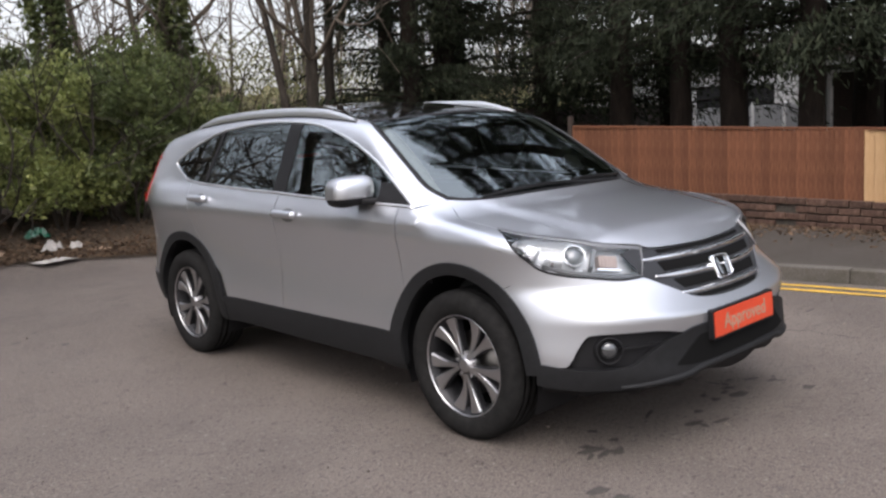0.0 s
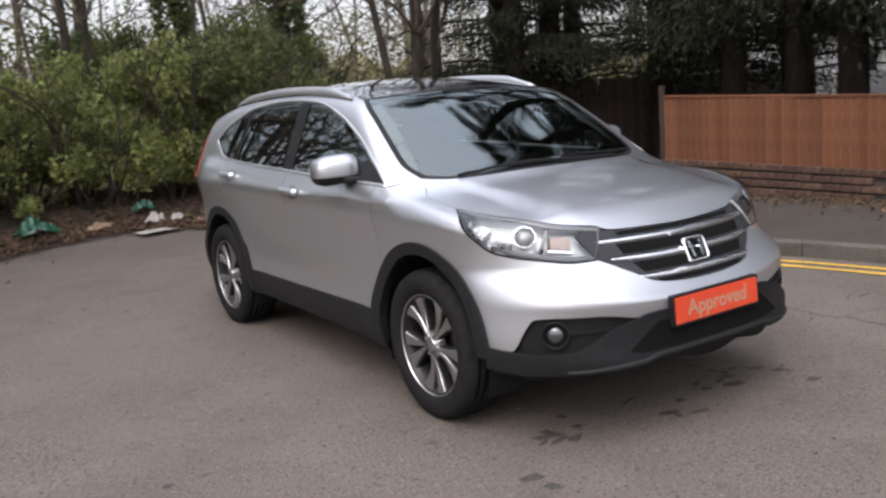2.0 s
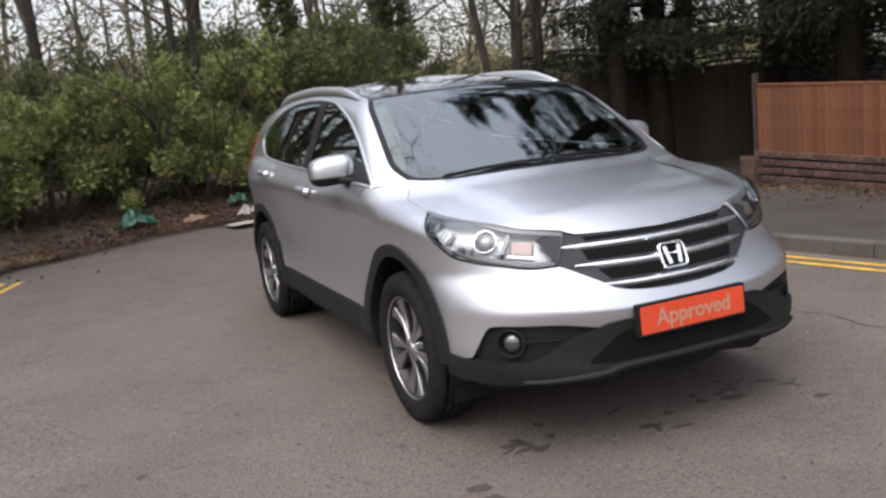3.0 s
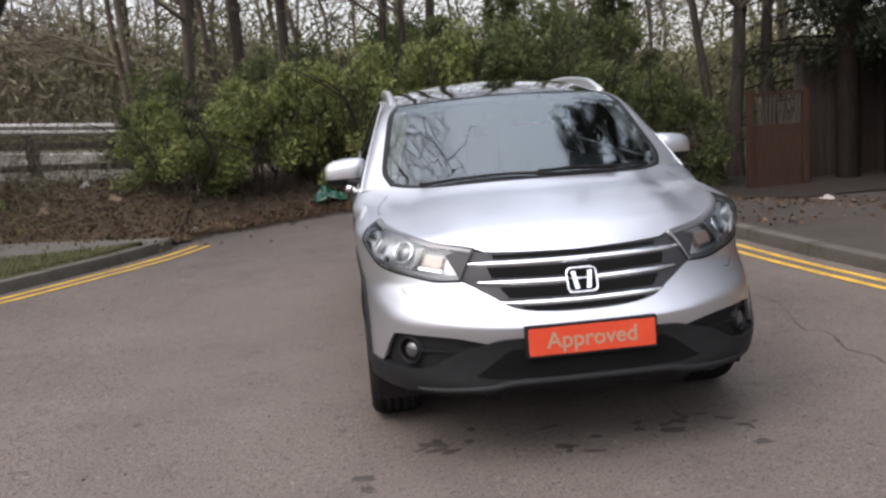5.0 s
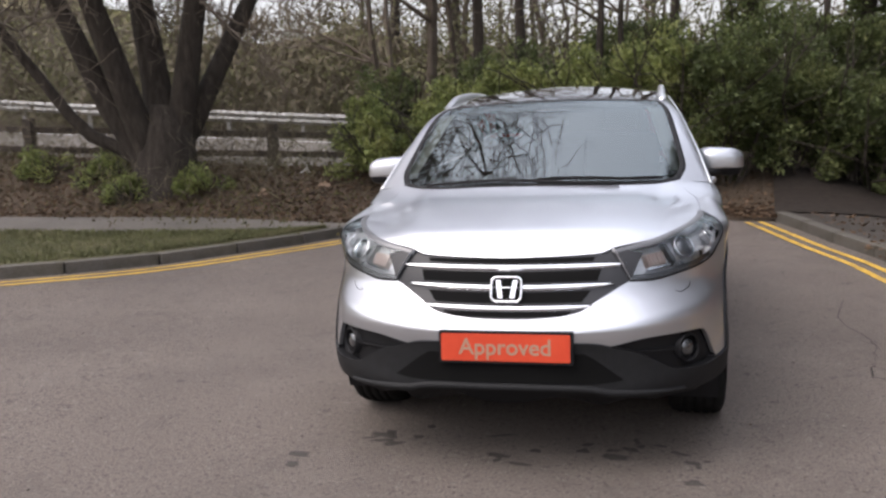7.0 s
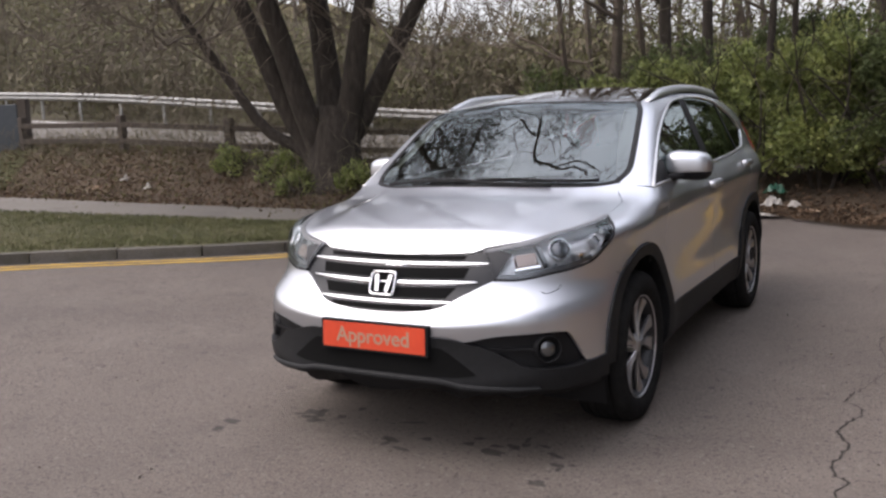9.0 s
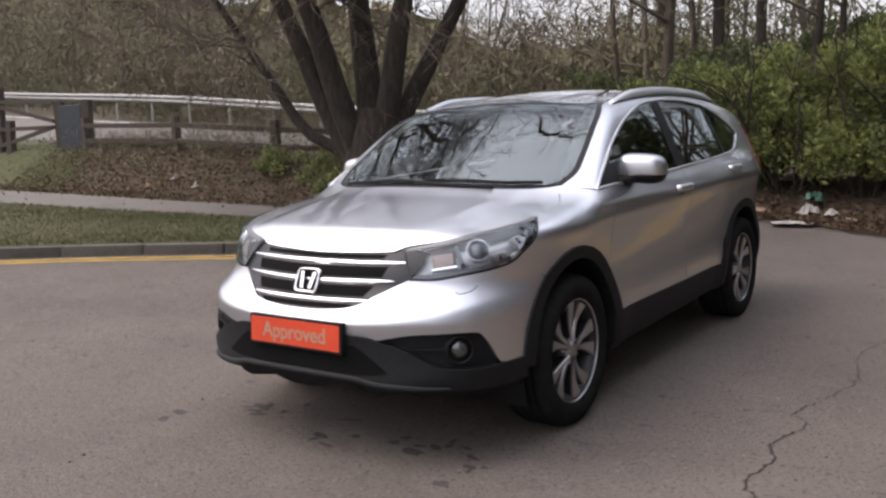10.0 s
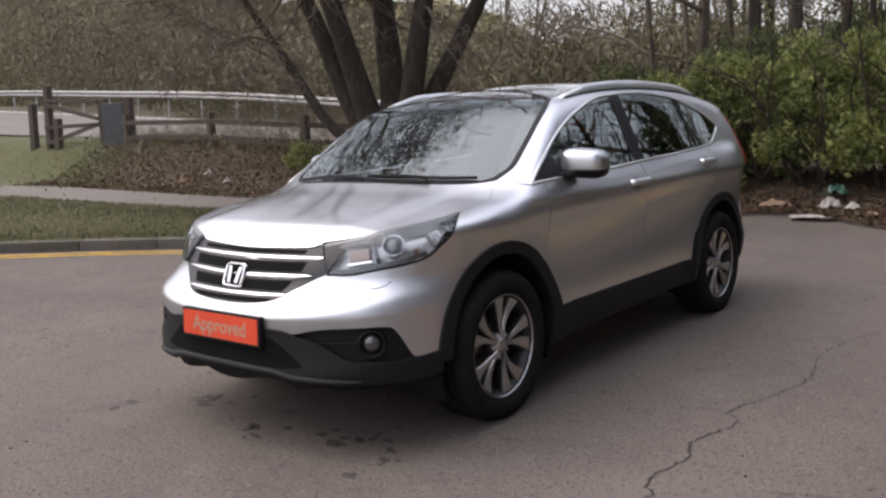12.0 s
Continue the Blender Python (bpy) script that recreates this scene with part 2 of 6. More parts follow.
def kerb_run(curve, side, a, b, length=0.90):
    """Kerb stones, one by one, each its own object."""
    run = new("kerb")
    tagged(run, "weathered concrete kerb along the road edge", "kerb", kind="structure")
    c = spline(curve, 900)
    s = np.r_[0, np.cumsum(np.linalg.norm(np.diff(c, axis=0), axis=1))]
    bm = box(bmesh.new(), -length / 2 + 0.004, length / 2 - 0.004, -0.065, 0.065, -0.15, 0.115, None, 0.012)
    me = bpy.data.meshes.new("kerb_stone")
    bm.to_mesh(me)
    me.materials.append(M_KERB)
    d = s[np.argmin(np.abs(c[:, a[0]] - a[1]))]
    while d < s[-1] - length and d < b:
        p0 = np.array([np.interp(d, s, c[:, k]) for k in (0, 1)])
        p1 = np.array([np.interp(d + length, s, c[:, k]) for k in (0, 1)])
        z0, z1 = float(ground_z(*p0)), float(ground_z(*p1))
        ob = new("kerb_stone", me)
        ob.parent = run
        ob.matrix_basis = pose((p0[0] + p1[0]) / 2, (p0[1] + p1[1]) / 2, (z0 + z1) / 2 + random.uniform(-0.006, 0.006), 0, -math.degrees(math.atan2(z1 - z0, length)), math.degrees(math.atan2(p1[1] - p0[1], p1[0] - p0[0])))
        d += length


kerb_run(beside(KERB_L, 0.06), 1, (0, -22), 1e9)
kerb_run(beside(KERB_R, -0.06), -1, (1, -9), 1e9)


def painted_line(curve, d, a, b, width=0.065):
    mid = np.array(beside(curve, d, 160))
    keep = mid[(mid[:, 1] > a) & (mid[:, 1] < b)]
    t = np.gradient(keep, axis=0)
    t /= np.linalg.norm(t, axis=1)[:, None]
    q = np.stack([-t[:, 1], t[:, 0]], 1)
    v = []
    for p, o in zip(keep, q):
        w = width / 2 * random.uniform(0.86, 1.08)
        for k in (-1, 1):
            x, y = p + o * w * k
            v.append((x, y, float(ground_z(x, y)) + 0.006))
    return thing("road_marking", mesh_of("road_marking", v, grid_faces(len(keep), 2, flip=False), M_YELLOW), "worn yellow no-parking line on the asphalt", "road marking", kind="structure")


for d in (0.20, 0.36):
    painted_line(KERB_L, -d, -8, 6.25)
    painted_line(KERB_R, d, -8, 7.0)


def crack(points, width, seed):
    rng = random.Random(seed)
    c = spline(points, 60)
    v = []
    for i, (x, y) in enumerate(c):
        j = (rng.uniform(-0.012, 0.012), rng.uniform(-0.012, 0.012))
        w = width * rng.uniform(0.4, 1.3) * min(1, i / 6 + 0.2, (59 - i) / 6 + 0.2)
        for k in (-1, 1):
            v.append((x + j[0] + k * w / 2, y + j[1], 0.003))
    f = grid_faces(60, 2)
    return thing("asphalt_crack", mesh_of("asphalt_crack", v, f, M_CRACK, smooth=False), "dark jagged crack in the asphalt", "crack", kind="structure")


M_CRACK = mat("crack_shadow", (0.030, 0.026, 0.022), 1.0)
crack([(1.80, -0.75), (1.77, -0.55), (1.80, -0.42), (1.73, -0.30), (1.77, -0.02), (1.71, 0.15), (1.79, 0.48), (1.70, 0.62), (1.76, 0.85)], 0.013, 1)
crack([(1.76, 0.85), (1.85, 1.3), (1.78, 1.9), (1.95, 2.6)], 0.007, 2)
crack([(2.1, -0.2), (2.4, -0.1), (2.9, -0.22)], 0.007, 3)
crack([(-2.3, 3.0), (-2.9, 3.15), (-3.6, 3.1)], 0.012, 4)
crack([(-1.3, 5.3), (-0.3, 5.5), (0.7, 5.35), (1.6, 5.5)], 0.014, 5)


def oil_stains():
    """Dark drips and smears on the asphalt where cars stand, each an uneven flat patch."""
    rng = np.random.default_rng(12)
    v, f = [], []
    for _ in range(40):
        cx, cy = rng.uniform(-1.0, 0.9), rng.normal(-0.64, 0.15)
        if rng.uniform() < 0.25:
            cx, cy = rng.uniform(-3.2, 3.0), rng.uniform(-2.2, 4.5)
        w, d, turn = rng.uniform(0.012, 0.075), rng.uniform(0.010, 0.040), rng.uniform(-0.4, 0.4)
        k = len(v)
        for i in range(11):
            a = 2 * math.pi * i / 11
            r = rng.uniform(0.55, 1.15)
            px, py = w * r * math.cos(a), d * r * math.sin(a)
            x, y = cx + px * math.cos(turn) - py * math.sin(turn), cy + px * math.sin(turn) + py * math.cos(turn)
            v.append((x, y, float(ground_z(x, y)) + 0.0025))
        f.append(tuple(range(k, k + 11)))
    thing("oil_stains", mesh_of("oil_stains", v, f, M_STAIN, smooth=False), "dark oil drips on the worn asphalt", "stain", kind="stuff")


M_STAIN = varied("oil_stain", [(0.040, 0.036, 0.033), (0.078, 0.069, 0.062)], 60, rough=0.8, bump=0.3)
oil_stains()

# ---- the car's shape: one smooth implicit body ----
def smax(a, b, k):
    h = np.clip(0.5 + 0.5 * (a - b) / k, 0, 1)
    return b * (1 - h) + a * h + k * h * (1 - h)


def smin(a, b, k):
    return -smax(-a, -b, k)


def profile(*pairs):
    """A smooth function through (argument, value) pairs."""
    px, py = np.array(pairs, float).T
    d = np.gradient(py, px)

    def value(v):
        v = np.clip(v, px[0], px[-1])
        i = np.clip(np.searchsorted(px, v) - 1, 0, len(px) - 2)
        h = px[i + 1] - px[i]
        t = (v - px[i]) / h
        return (2 * t**3 - 3 * t**2 + 1) * py[i] + (t**3 - 2 * t**2 + t) * h * d[i] + (3 * t**2 - 2 * t**3) * py[i + 1] + (t**3 - t**2) * h * d[i + 1]

    return value


HUB_Z, WHEELBASE = 0.352, 2.62
half_width = profile((0.15, 0.82), (0.30, 0.872), (0.40, 0.884), (0.48, 0.884), (0.55, 0.878), (0.62, 0.873), (0.70, 0.873), (0.78, 0.880), (0.86, 0.892), (0.91, 0.903), (0.935, 0.907), (0.955, 0.904), (1.0, 0.888), (1.06, 0.864), (1.12, 0.840), (1.25, 0.79))
nose_y = profile((0.15, -0.80), (0.25, -0.88), (0.33, -0.908), (0.42, -0.902), (0.52, -0.903), (0.580, -0.910), (0.598, -0.910), (0.612, -0.903), (0.630, -0.890), (0.65, -0.877), (0.70, -0.846), (0.80, -0.788), (0.88, -0.722), (1.0, -0.60), (1.2, -0.36))
tail_y = profile((0.15, 3.45), (0.30, 3.56), (0.50, 3.63), (0.70, 3.62), (0.90, 3.60), (1.10, 3.56), (1.30, 3.48))
top_z = profile((-0.95, 0.80), (-0.85, 0.862), (-0.75, 0.905), (-0.60, 0.957), (-0.30, 1.022), (0.0, 1.066), (0.25, 1.095), (0.6, 1.125), (1.5, 1.15), (2.6, 1.20), (3.7, 1.18))
roof_z = profile((0.3, 1.36), (0.75, 1.51), (1.2, 1.580), (1.7, 1.612), (2.3, 1.598), (2.9, 1.545), (3.3, 1.48), (3.6, 1.41))


CREASE = 0.22


def body(x, y, z):
    """Negative inside the car's skin, positive outside; near the skin about metres."""
    x = np.abs(x)
    arch = np.exp(-((np.minimum(np.hypot(y, z - HUB_Z), np.hypot(y - WHEELBASE, z - HUB_Z)) - 0.46) / 0.11) ** 2)
    w = half_width(z - 0.022 - 0.040 * np.clip((y - 0.9) / 1.5, -0.5, 1)) + 0.012 * arch
    fc, rc = -0.15, 2.5
    nose = nose_y(z - CREASE * np.clip(x - 0.2, 0, 0.7) ** 2)
    qy = np.where(y < fc, (fc - y) / (fc - nose), np.where(y > rc, (y - rc) / (tail_y(z) - rc), 0))
    n = np.where(y < fc, 2.2 + 0.70 * smooth_step(0.76, 0.60, z), 3.3)
    qx = np.maximum(x / w, 1e-6)
    low = 0.88 * ((qx**n + np.maximum(qy, 1e-6) ** n) ** (1 / n) - 1)
    crown = 0.085 * x**2 - 0.014 * smooth_step(0.62, 0.44 + 0.12 * np.clip(y + 0.6, 0, 1), x)
    low = smax(low, (z - top_z(y) + crown) * 0.97, 0.055)
    low = smax(low, 0.26 - z, 0.03)
    up = (z - 1.10) / 0.39
    ws = (0.02 + 1.75 * (z - 1.10) + 0.41 * x**2 * (1 - 0.25 * up) - y) * 0.5
    rw = (y - (3.56 - 0.62 * (z - 1.12) - 0.36 * x**2)) * 0.76
    sd = (x - (0.868 - 0.43 * (z - 1.08) - 0.08 * np.clip((y - 2.0) / 1.3, 0, 2) ** 2)) * 0.92
    rf = z - roof_z(y) + 0.14 * x**2
    green = smax(smax(sd, rf, 0.07), smax(ws, rw, 0.02), 0.035)
    return smin(low, smax(green, 1.0 - z, 0.02), 0.03 + 0.02 * smooth_step(0.7, 0.2, y))


def snap(p, off=0.0, rounds=9):
    """Moves points along the body's gradient to the skin (off: metres outside it)."""
    p = np.array(p, float)
    e = 1e-4
    for _ in range(rounds):
        x, y, z = p.T
        f = body(x, y, z) - off
        g = np.stack([body(x + e, y, z) - body(x - e, y, z), body(x, y + e, z) - body(x, y - e, z), body(x, y, z + e) - body(x, y, z - e)], 1) / (2 * e)
        step = f / np.maximum((g * g).sum(1), 0.05)
        p -= np.clip(step, -0.08, 0.08)[:, None] * g
    return p, g / np.linalg.norm(g, axis=1)[:, None]


def car_paint():
    """Silver metallic paint: a broad flake layer with a little plain pigment, under a clear coat."""
    m = bpy.data.materials.new("silver_metallic_paint")
    m.use_nodes = True
    nodes, link = m.node_tree.nodes, m.node_tree.links.new
    nodes.remove(nodes["Principled BSDF"])
    co = nodes.new("ShaderNodeTexCoord")
    flake = node(m, "ShaderNodeTexVoronoi", Scale=900.0)
    link(co.outputs["Object"], flake.inputs["Vector"])
    rng = node(m, "ShaderNodeMapRange")
    rng.inputs["To Min"].default_value, rng.inputs["To Max"].default_value = 0.38, 0.46
    link(flake.outputs["Distance"], rng.inputs["Value"])
    metal = nodes.new("ShaderNodeBsdfAnisotropic")
    metal.distribution = "BECKMANN"
    metal.inputs["Color"].default_value = (0.55, 0.567, 0.60, 1)
    link(rng.outputs[0], metal.inputs["Roughness"])
    pigment = node(m, "ShaderNodeBsdfDiffuse", Color=(0.46, 0.473, 0.50, 1))
    under = nodes.new("ShaderNodeMixShader")
    under.inputs["Fac"].default_value = 0.18
    link(metal.outputs[0], under.inputs[1])
    link(pigment.outputs[0], under.inputs[2])
    # thin dust dulls the coat unevenly
    dust = node(m, "ShaderNodeTexNoise", Scale=2.5, Detail=6.0)
    link(co.outputs["Object"], dust.inputs["Vector"])
    r2 = node(m, "ShaderNodeMapRange")
    r2.inputs["To Min"].default_value, r2.inputs["To Max"].default_value = 0.02, 0.12
    link(dust.outputs["Fac"], r2.inputs["Value"])
    coat = nodes.new("ShaderNodeBsdfAnisotropic")
    coat.inputs["Color"].default_value = (1, 1, 1, 1)
    link(r2.outputs[0], coat.inputs["Roughness"])
    fr = node(m, "ShaderNodeFresnel", IOR=1.5)
    top = nodes.new("ShaderNodeMixShader")
    link(fr.outputs[0], top.inputs["Fac"])
    link(under.outputs[0], top.inputs[1])
    link(coat.outputs[0], top.inputs[2])
    link(top.outputs[0], nodes["Material Output"].inputs["Surface"])
    return m


def tinted_glass(name, tint, rough=0.0, ior=1.9):
    """A pane: lets light through with a tint, and mirrors at its surface."""
    m = bpy.data.materials.new(name)
    m.use_nodes = True
    nodes, link = m.node_tree.nodes, m.node_tree.links.new
    nodes.remove(nodes["Principled BSDF"])
    tr, gl, mx = nodes.new("ShaderNodeBsdfTransparent"), nodes.new("ShaderNodeBsdfGlossy"), nodes.new("ShaderNodeMixShader")
    fr = node(m, "ShaderNodeFresnel", IOR=ior)
    tr.inputs["Color"].default_value = (*tint, 1)
    gl.inputs["Roughness"].default_value = rough
    gl.inputs["Color"].default_value = (0.88, 0.97, 0.97, 1)
    link(fr.outputs[0], mx.inputs["Fac"])
    link(tr.outputs[0], mx.inputs[1])
    link(gl.outputs[0], mx.inputs[2])
    link(mx.outputs[0], nodes["Material Output"].inputs["Surface"])
    return m


M_SILVER = car_paint()
M_DARK = mat("black_plastic", (0.010, 0.010, 0.011), 0.55, 0, 0.2)
M_CLAD = varied("dark_grey_cladding", [(0.0095, 0.0097, 0.0104), (0.0155, 0.016, 0.017)], 30, rough=0.6, bump=0.05, bump_scale=900, spec=0.2)
M_GRILLE = mat("grey_grille_plastic", (0.022, 0.023, 0.026), 0.4, 0, 0.3)
M_VOID = mat("black_mesh", (0.006, 0.006, 0.006), 0.9, 0, 0.08)
M_CHROME = mat("chrome", (0.85, 0.86, 0.88), 0.08, 1.0)
M_SATIN = mat("satin_silver_trim", (0.62, 0.63, 0.64), 0.28, 0.9)
M_GLASS = tinted_glass("windscreen_glass", (0.50, 0.54, 0.52), ior=2.2)
M_TINT = tinted_glass("dark_tinted_glass", (0.16, 0.17, 0.17), ior=2.0)
M_ROOFGLASS = mat("black_roof_glass", (0.006, 0.006, 0.007), 0.04, 0.0, 0.6, 1.0)
M_LENS = tinted_glass("clear_lamp_lens", (0.95, 0.96, 0.97), ior=1.5)
M_RED = mat("red_lamp_lens", (0.30, 0.010, 0.007), 0.12, 0, 0.6, 1.0)
M_RUBBER = varied("tyre_rubber", [(0.010, 0.010, 0.010), (0.022, 0.0215, 0.021)], 25, rough=0.9, spec=0.05, bump=0.2, bump_scale=200)
M_ALLOY = mat("machined_alloy", (0.46, 0.46, 0.47), 0.32, 1.0)
M_ALLOYDARK = mat("dark_painted_alloy", (0.018, 0.018, 0.02), 0.45, 0.3)
M_DISC = mat("brake_disc_steel", (0.22, 0.21, 0.20), 0.4, 1.0)
M_PLATE = varied("orange_red_plate", [(0.52, 0.048, 0.018), (0.62, 0.070, 0.026)], 9, rough=0.35, spec=0.5)
M_LETTER = mat("pale_lettering", (0.36, 0.22, 0.15), 0.5)
M_SEAT = varied("charcoal_seat_cloth", [(0.02, 0.02, 0.022), (0.04, 0.04, 0.043)], 80, rough=0.9)
M_TRIM = mat("dark_cabin_trim", (0.03, 0.03, 0.032), 0.6)
M_PALETRIM = mat("pale_grey_pillar_trim", (0.42, 0.42, 0.40), 0.7)
CAR = tagged(new("car"), "silver metallic five-door family SUV with dark cladding, parked on asphalt", "car")


def coons(south, east, north, west, n, m):
    """A patch of n by m points between four curves that share their corners: south and north run along, west and east up."""
    S, N, W, E = spline(south, m), spline(north, m), spline(west, n), spline(east, n)
    u, v = np.linspace(0, 1, m)[None, :, None], np.linspace(0, 1, n)[:, None, None]
    ruled = (1 - v) * S[None] + v * N[None] + (1 - u) * W[:, None] + u * E[:, None]
    return ruled - ((1 - u) * (1 - v) * S[0] + u * (1 - v) * S[-1] + (1 - u) * v * N[0] + u * v * N[-1])


def skin(name, p, off=0.0, thick=0.016, gap=0.0025, material=None, bulge=0.0, flip=False):
    """A mesh from a patch of points laid on the car's skin, its edges turned inwards by thick; gap: how far it keeps from its neighbours."""
    n, m = p.shape[:2]
    q, _ = snap(p.reshape(-1, 3), 0.0)
    g = q.reshape(n, m, 3)
    if gap:
        for a, b in ((g[0], g[1]), (g[-1], g[-2]), (g[:, 0], g[:, 1]), (g[:, -1], g[:, -2])):
            d = b - a
            a += d * np.minimum(0.45, gap / np.maximum(np.linalg.norm(d, axis=-1), 1e-6))[..., None]
    q, nrm = snap(g.reshape(-1, 3), off, 4)
    if bulge:
        u, v = np.meshgrid(np.linspace(0, math.pi, m), np.linspace(0, math.pi, n))
        q = q + nrm * (bulge * np.sqrt(np.sin(u) * np.sin(v))).reshape(-1, 1)
    faces = grid_faces(n, m)
    mid = (n // 2) * m + m // 2
    turn = np.cross(q[mid + 1] - q[mid], q[mid + m] - q[mid]) @ nrm[mid] < 0
    ring = [j for j in range(m)] + [i * m + m - 1 for i in range(1, n)] + [(n - 1) * m + j for j in range(m - 2, -1, -1)] + [i * m for i in range(n - 2, 0, -1)]
    k = len(q)
    verts = np.vstack([q, q[ring], q[ring] - nrm[ring] * thick])
    r = len(ring)
    faces += [(k + i, k + r + i, k + r + (i + 1) % r, k + (i + 1) % r) for i in range(r)]
    if turn:
        faces = [f[::-1] for f in faces]
    return verts, faces


def panel(name, south, east, north, west, n, m, material, parent, off=0.0, thick=0.016, gap=0.0025, label="", both=False, bulge=0.0):
    v, f = skin(name, coons(south, east, north, west, n, m), off, thick, gap, material, bulge)
    obs = [part(name, mesh_of(name, v, f, material), None, parent if not isinstance(parent, tuple) else parent[0], label)]
    if both:
        obs.append(part(name, mesh_of(name, v * [-1, 1, 1], [q[::-1] for q in f], material), None, parent if not isinstance(parent, tuple) else parent[1], label))
    return obs


def mirrored(points):
    """The whole curve across the car from the half that starts at the middle."""
    return [(-x, y, z) for x, y, z in reversed(points) if x > 1e-6] + list(points)


def ribbon(name, points, width, high, off, material, parent, n=60, label="", both=False, closed=False, taper=0.0):
    """A raised strip that follows a curve on the car's skin."""
    c, _ = snap(spline(points, n), 0.0)
    t = np.gradient(c, axis=0)
    if closed:
        t[0] = t[-1] = c[1] - c[-2]
    _, nr = snap(c, 0.0, 2)
    s = np.cross(nr, t)
    s /= np.linalg.norm(s, axis=1)[:, None]
    rows = [(-0.5, 0.0), (-0.42, 0.75), (0.0, 1.0), (0.42, 0.75), (0.5, 0.0)]
    i = np.arange(n)
    wide = (width * (1 - taper * (1 - np.clip(np.minimum(i, n - 1 - i) / (0.22 * n), 0, 1)) ** 2))[:, None]
    v = np.stack([c + s * wide * a + nr * (off + high * b) for a, b in rows], 1).reshape(-1, 3)
    f = grid_faces(n, 5, flip=True)
    f += [(0, 1, 2, 3, 4), tuple(range((n - 1) * 5 + 4, (n - 1) * 5 - 1, -1))]
    obs = [part(name, mesh_of(name, v, f, material), None, parent, label)]
    if both:
        obs.append(part(name, mesh_of(name, v * [-1, 1, 1], [q[::-1] for q in f], material), None, both if both is not True else parent, label))
    return obs


def lathe(profile_points, n=48, axis="x"):
    """A surface turned about the x axis from (along, radius) pairs."""
    v, f = [], []
    m = len(profile_points)
    for i in range(n):
        a = 2 * math.pi * i / n
        v += [(s, r * math.cos(a), r * math.sin(a)) for s, r in profile_points]
    for i in range(n):
        for j in range(m - 1):
            a, b = i * m + j, ((i + 1) % n) * m + j
            f.append((a, a + 1, b + 1, b))
    return v, f


# ---- inner shell, closed under the panels ----
def inner_shell():
    rows = []
    ring = np.linspace(0, 2 * math.pi, 97)
    for k in range(8):
        t = math.pi / 2 * (k + 0.2) / 8
        rows.append((-0.30, -math.cos(t), math.sin(t)))
    for y in np.linspace(-0.30, 3.05, 70):
        rows.append((y, 0.0, 1.0))
    for k in range(8):
        t = math.pi / 2 * (7.8 - k) / 8
        rows.append((3.05, math.cos(t), math.sin(t)))
    o, d = [], []
    for y, dy, dr in rows:
        for a in ring:
            o.append((0, y, 0.72))
            d.append((dr * math.cos(a), dy, dr * math.sin(a)))
    o, d = np.array(o, float), np.array(d, float)
    lo, hi = np.zeros(len(o)), np.full(len(o), 0.02)
    done = np.zeros(len(o), bool)
    for s in np.arange(0.02, 1.6, 0.03):
        out = body(*(o + d * s).T) > -0.022
        fresh = out & ~done
        hi[fresh], lo[fresh] = s, s - 0.03
        done |= out
    for _ in range(14):
        mid = (lo + hi) / 2
        out = body(*(o + d * mid[:, None]).T) > -0.022
        hi, lo = np.where(out, mid, hi), np.where(out, lo, mid)
    p = o + d * lo[:, None]
    m = len(ring)
    keep = []
    for q in grid_faces(len(rows), m):
        x, y, z = p[list(q)].mean(0)
        if y > 0.02 and z > 1.045 + 0.035 * y + 0.4 * max(0, 0.3 - y) * (abs(x) < 0.7):
            continue
        if abs(x) > 0.45 and min(math.hypot(y, z - HUB_Z), math.hypot(y - WHEELBASE, z - HUB_Z)) < 0.44 and z < 0.85:
            continue
        if y > -0.10 and z > 0.99 and abs(x) > 0.58:
            continue
        if y < -0.3 and 0.74 < z < 0.99 and abs(x) > 0.38:
            continue
        keep.append(q)
    return part("inner_body", mesh_of("inner_body", p, keep, M_DARK), None, CAR, "black inner body behind the panel gaps")


inner_shell()

# ---- outer panels ----
HL_LOW = [(0.487, -0.726, 0.773), (0.584, -0.682, 0.772), (0.686, -0.607, 0.790), (0.761, -0.532, 0.805), (0.813, -0.450, 0.829)]
HL_TOP = [(0.415, -0.668, 0.890), (0.585, -0.590, 0.919), (0.698, -0.460, 0.948), (0.769, -0.295, 0.973), (0.786, -0.186, 0.992)]
HL_IN = [(0.487, -0.726, 0.773), (0.452, -0.700, 0.83), (0.415, -0.668, 0.890)]
HL_OUT = [(0.813, -0.450, 0.829), (0.846, -0.390, 0.877), (0.852, -0.310, 0.935), (0.786, -0.186, 0.992)]
GR_SIDE = [(0.283, -0.840, 0.659), (0.367, -0.794, 0.706), (0.487, -0.726, 0.773)]
GR_LOW = [(0.0, -0.878, 0.642), (0.15, -0.870, 0.645), (0.283, -0.840, 0.659)]
GR_TOP = [(0.0, -0.735, 0.866), (0.20, -0.720, 0.869), (0.37, -0.690, 0.877), (0.415, -0.668, 0.890)]
HOOD_SIDE = [(0.786, -0.186, 0.992), (0.775, 0.051, 1.021), (0.735, 0.140, 1.05), (0.705, 0.225, 1.095)]
COWL = [(0.0, 0.005, 1.090), (0.30, 0.035, 1.090), (0.50, 0.085, 1.090), (0.63, 0.160, 1.092), (0.705, 0.225, 1.095)]
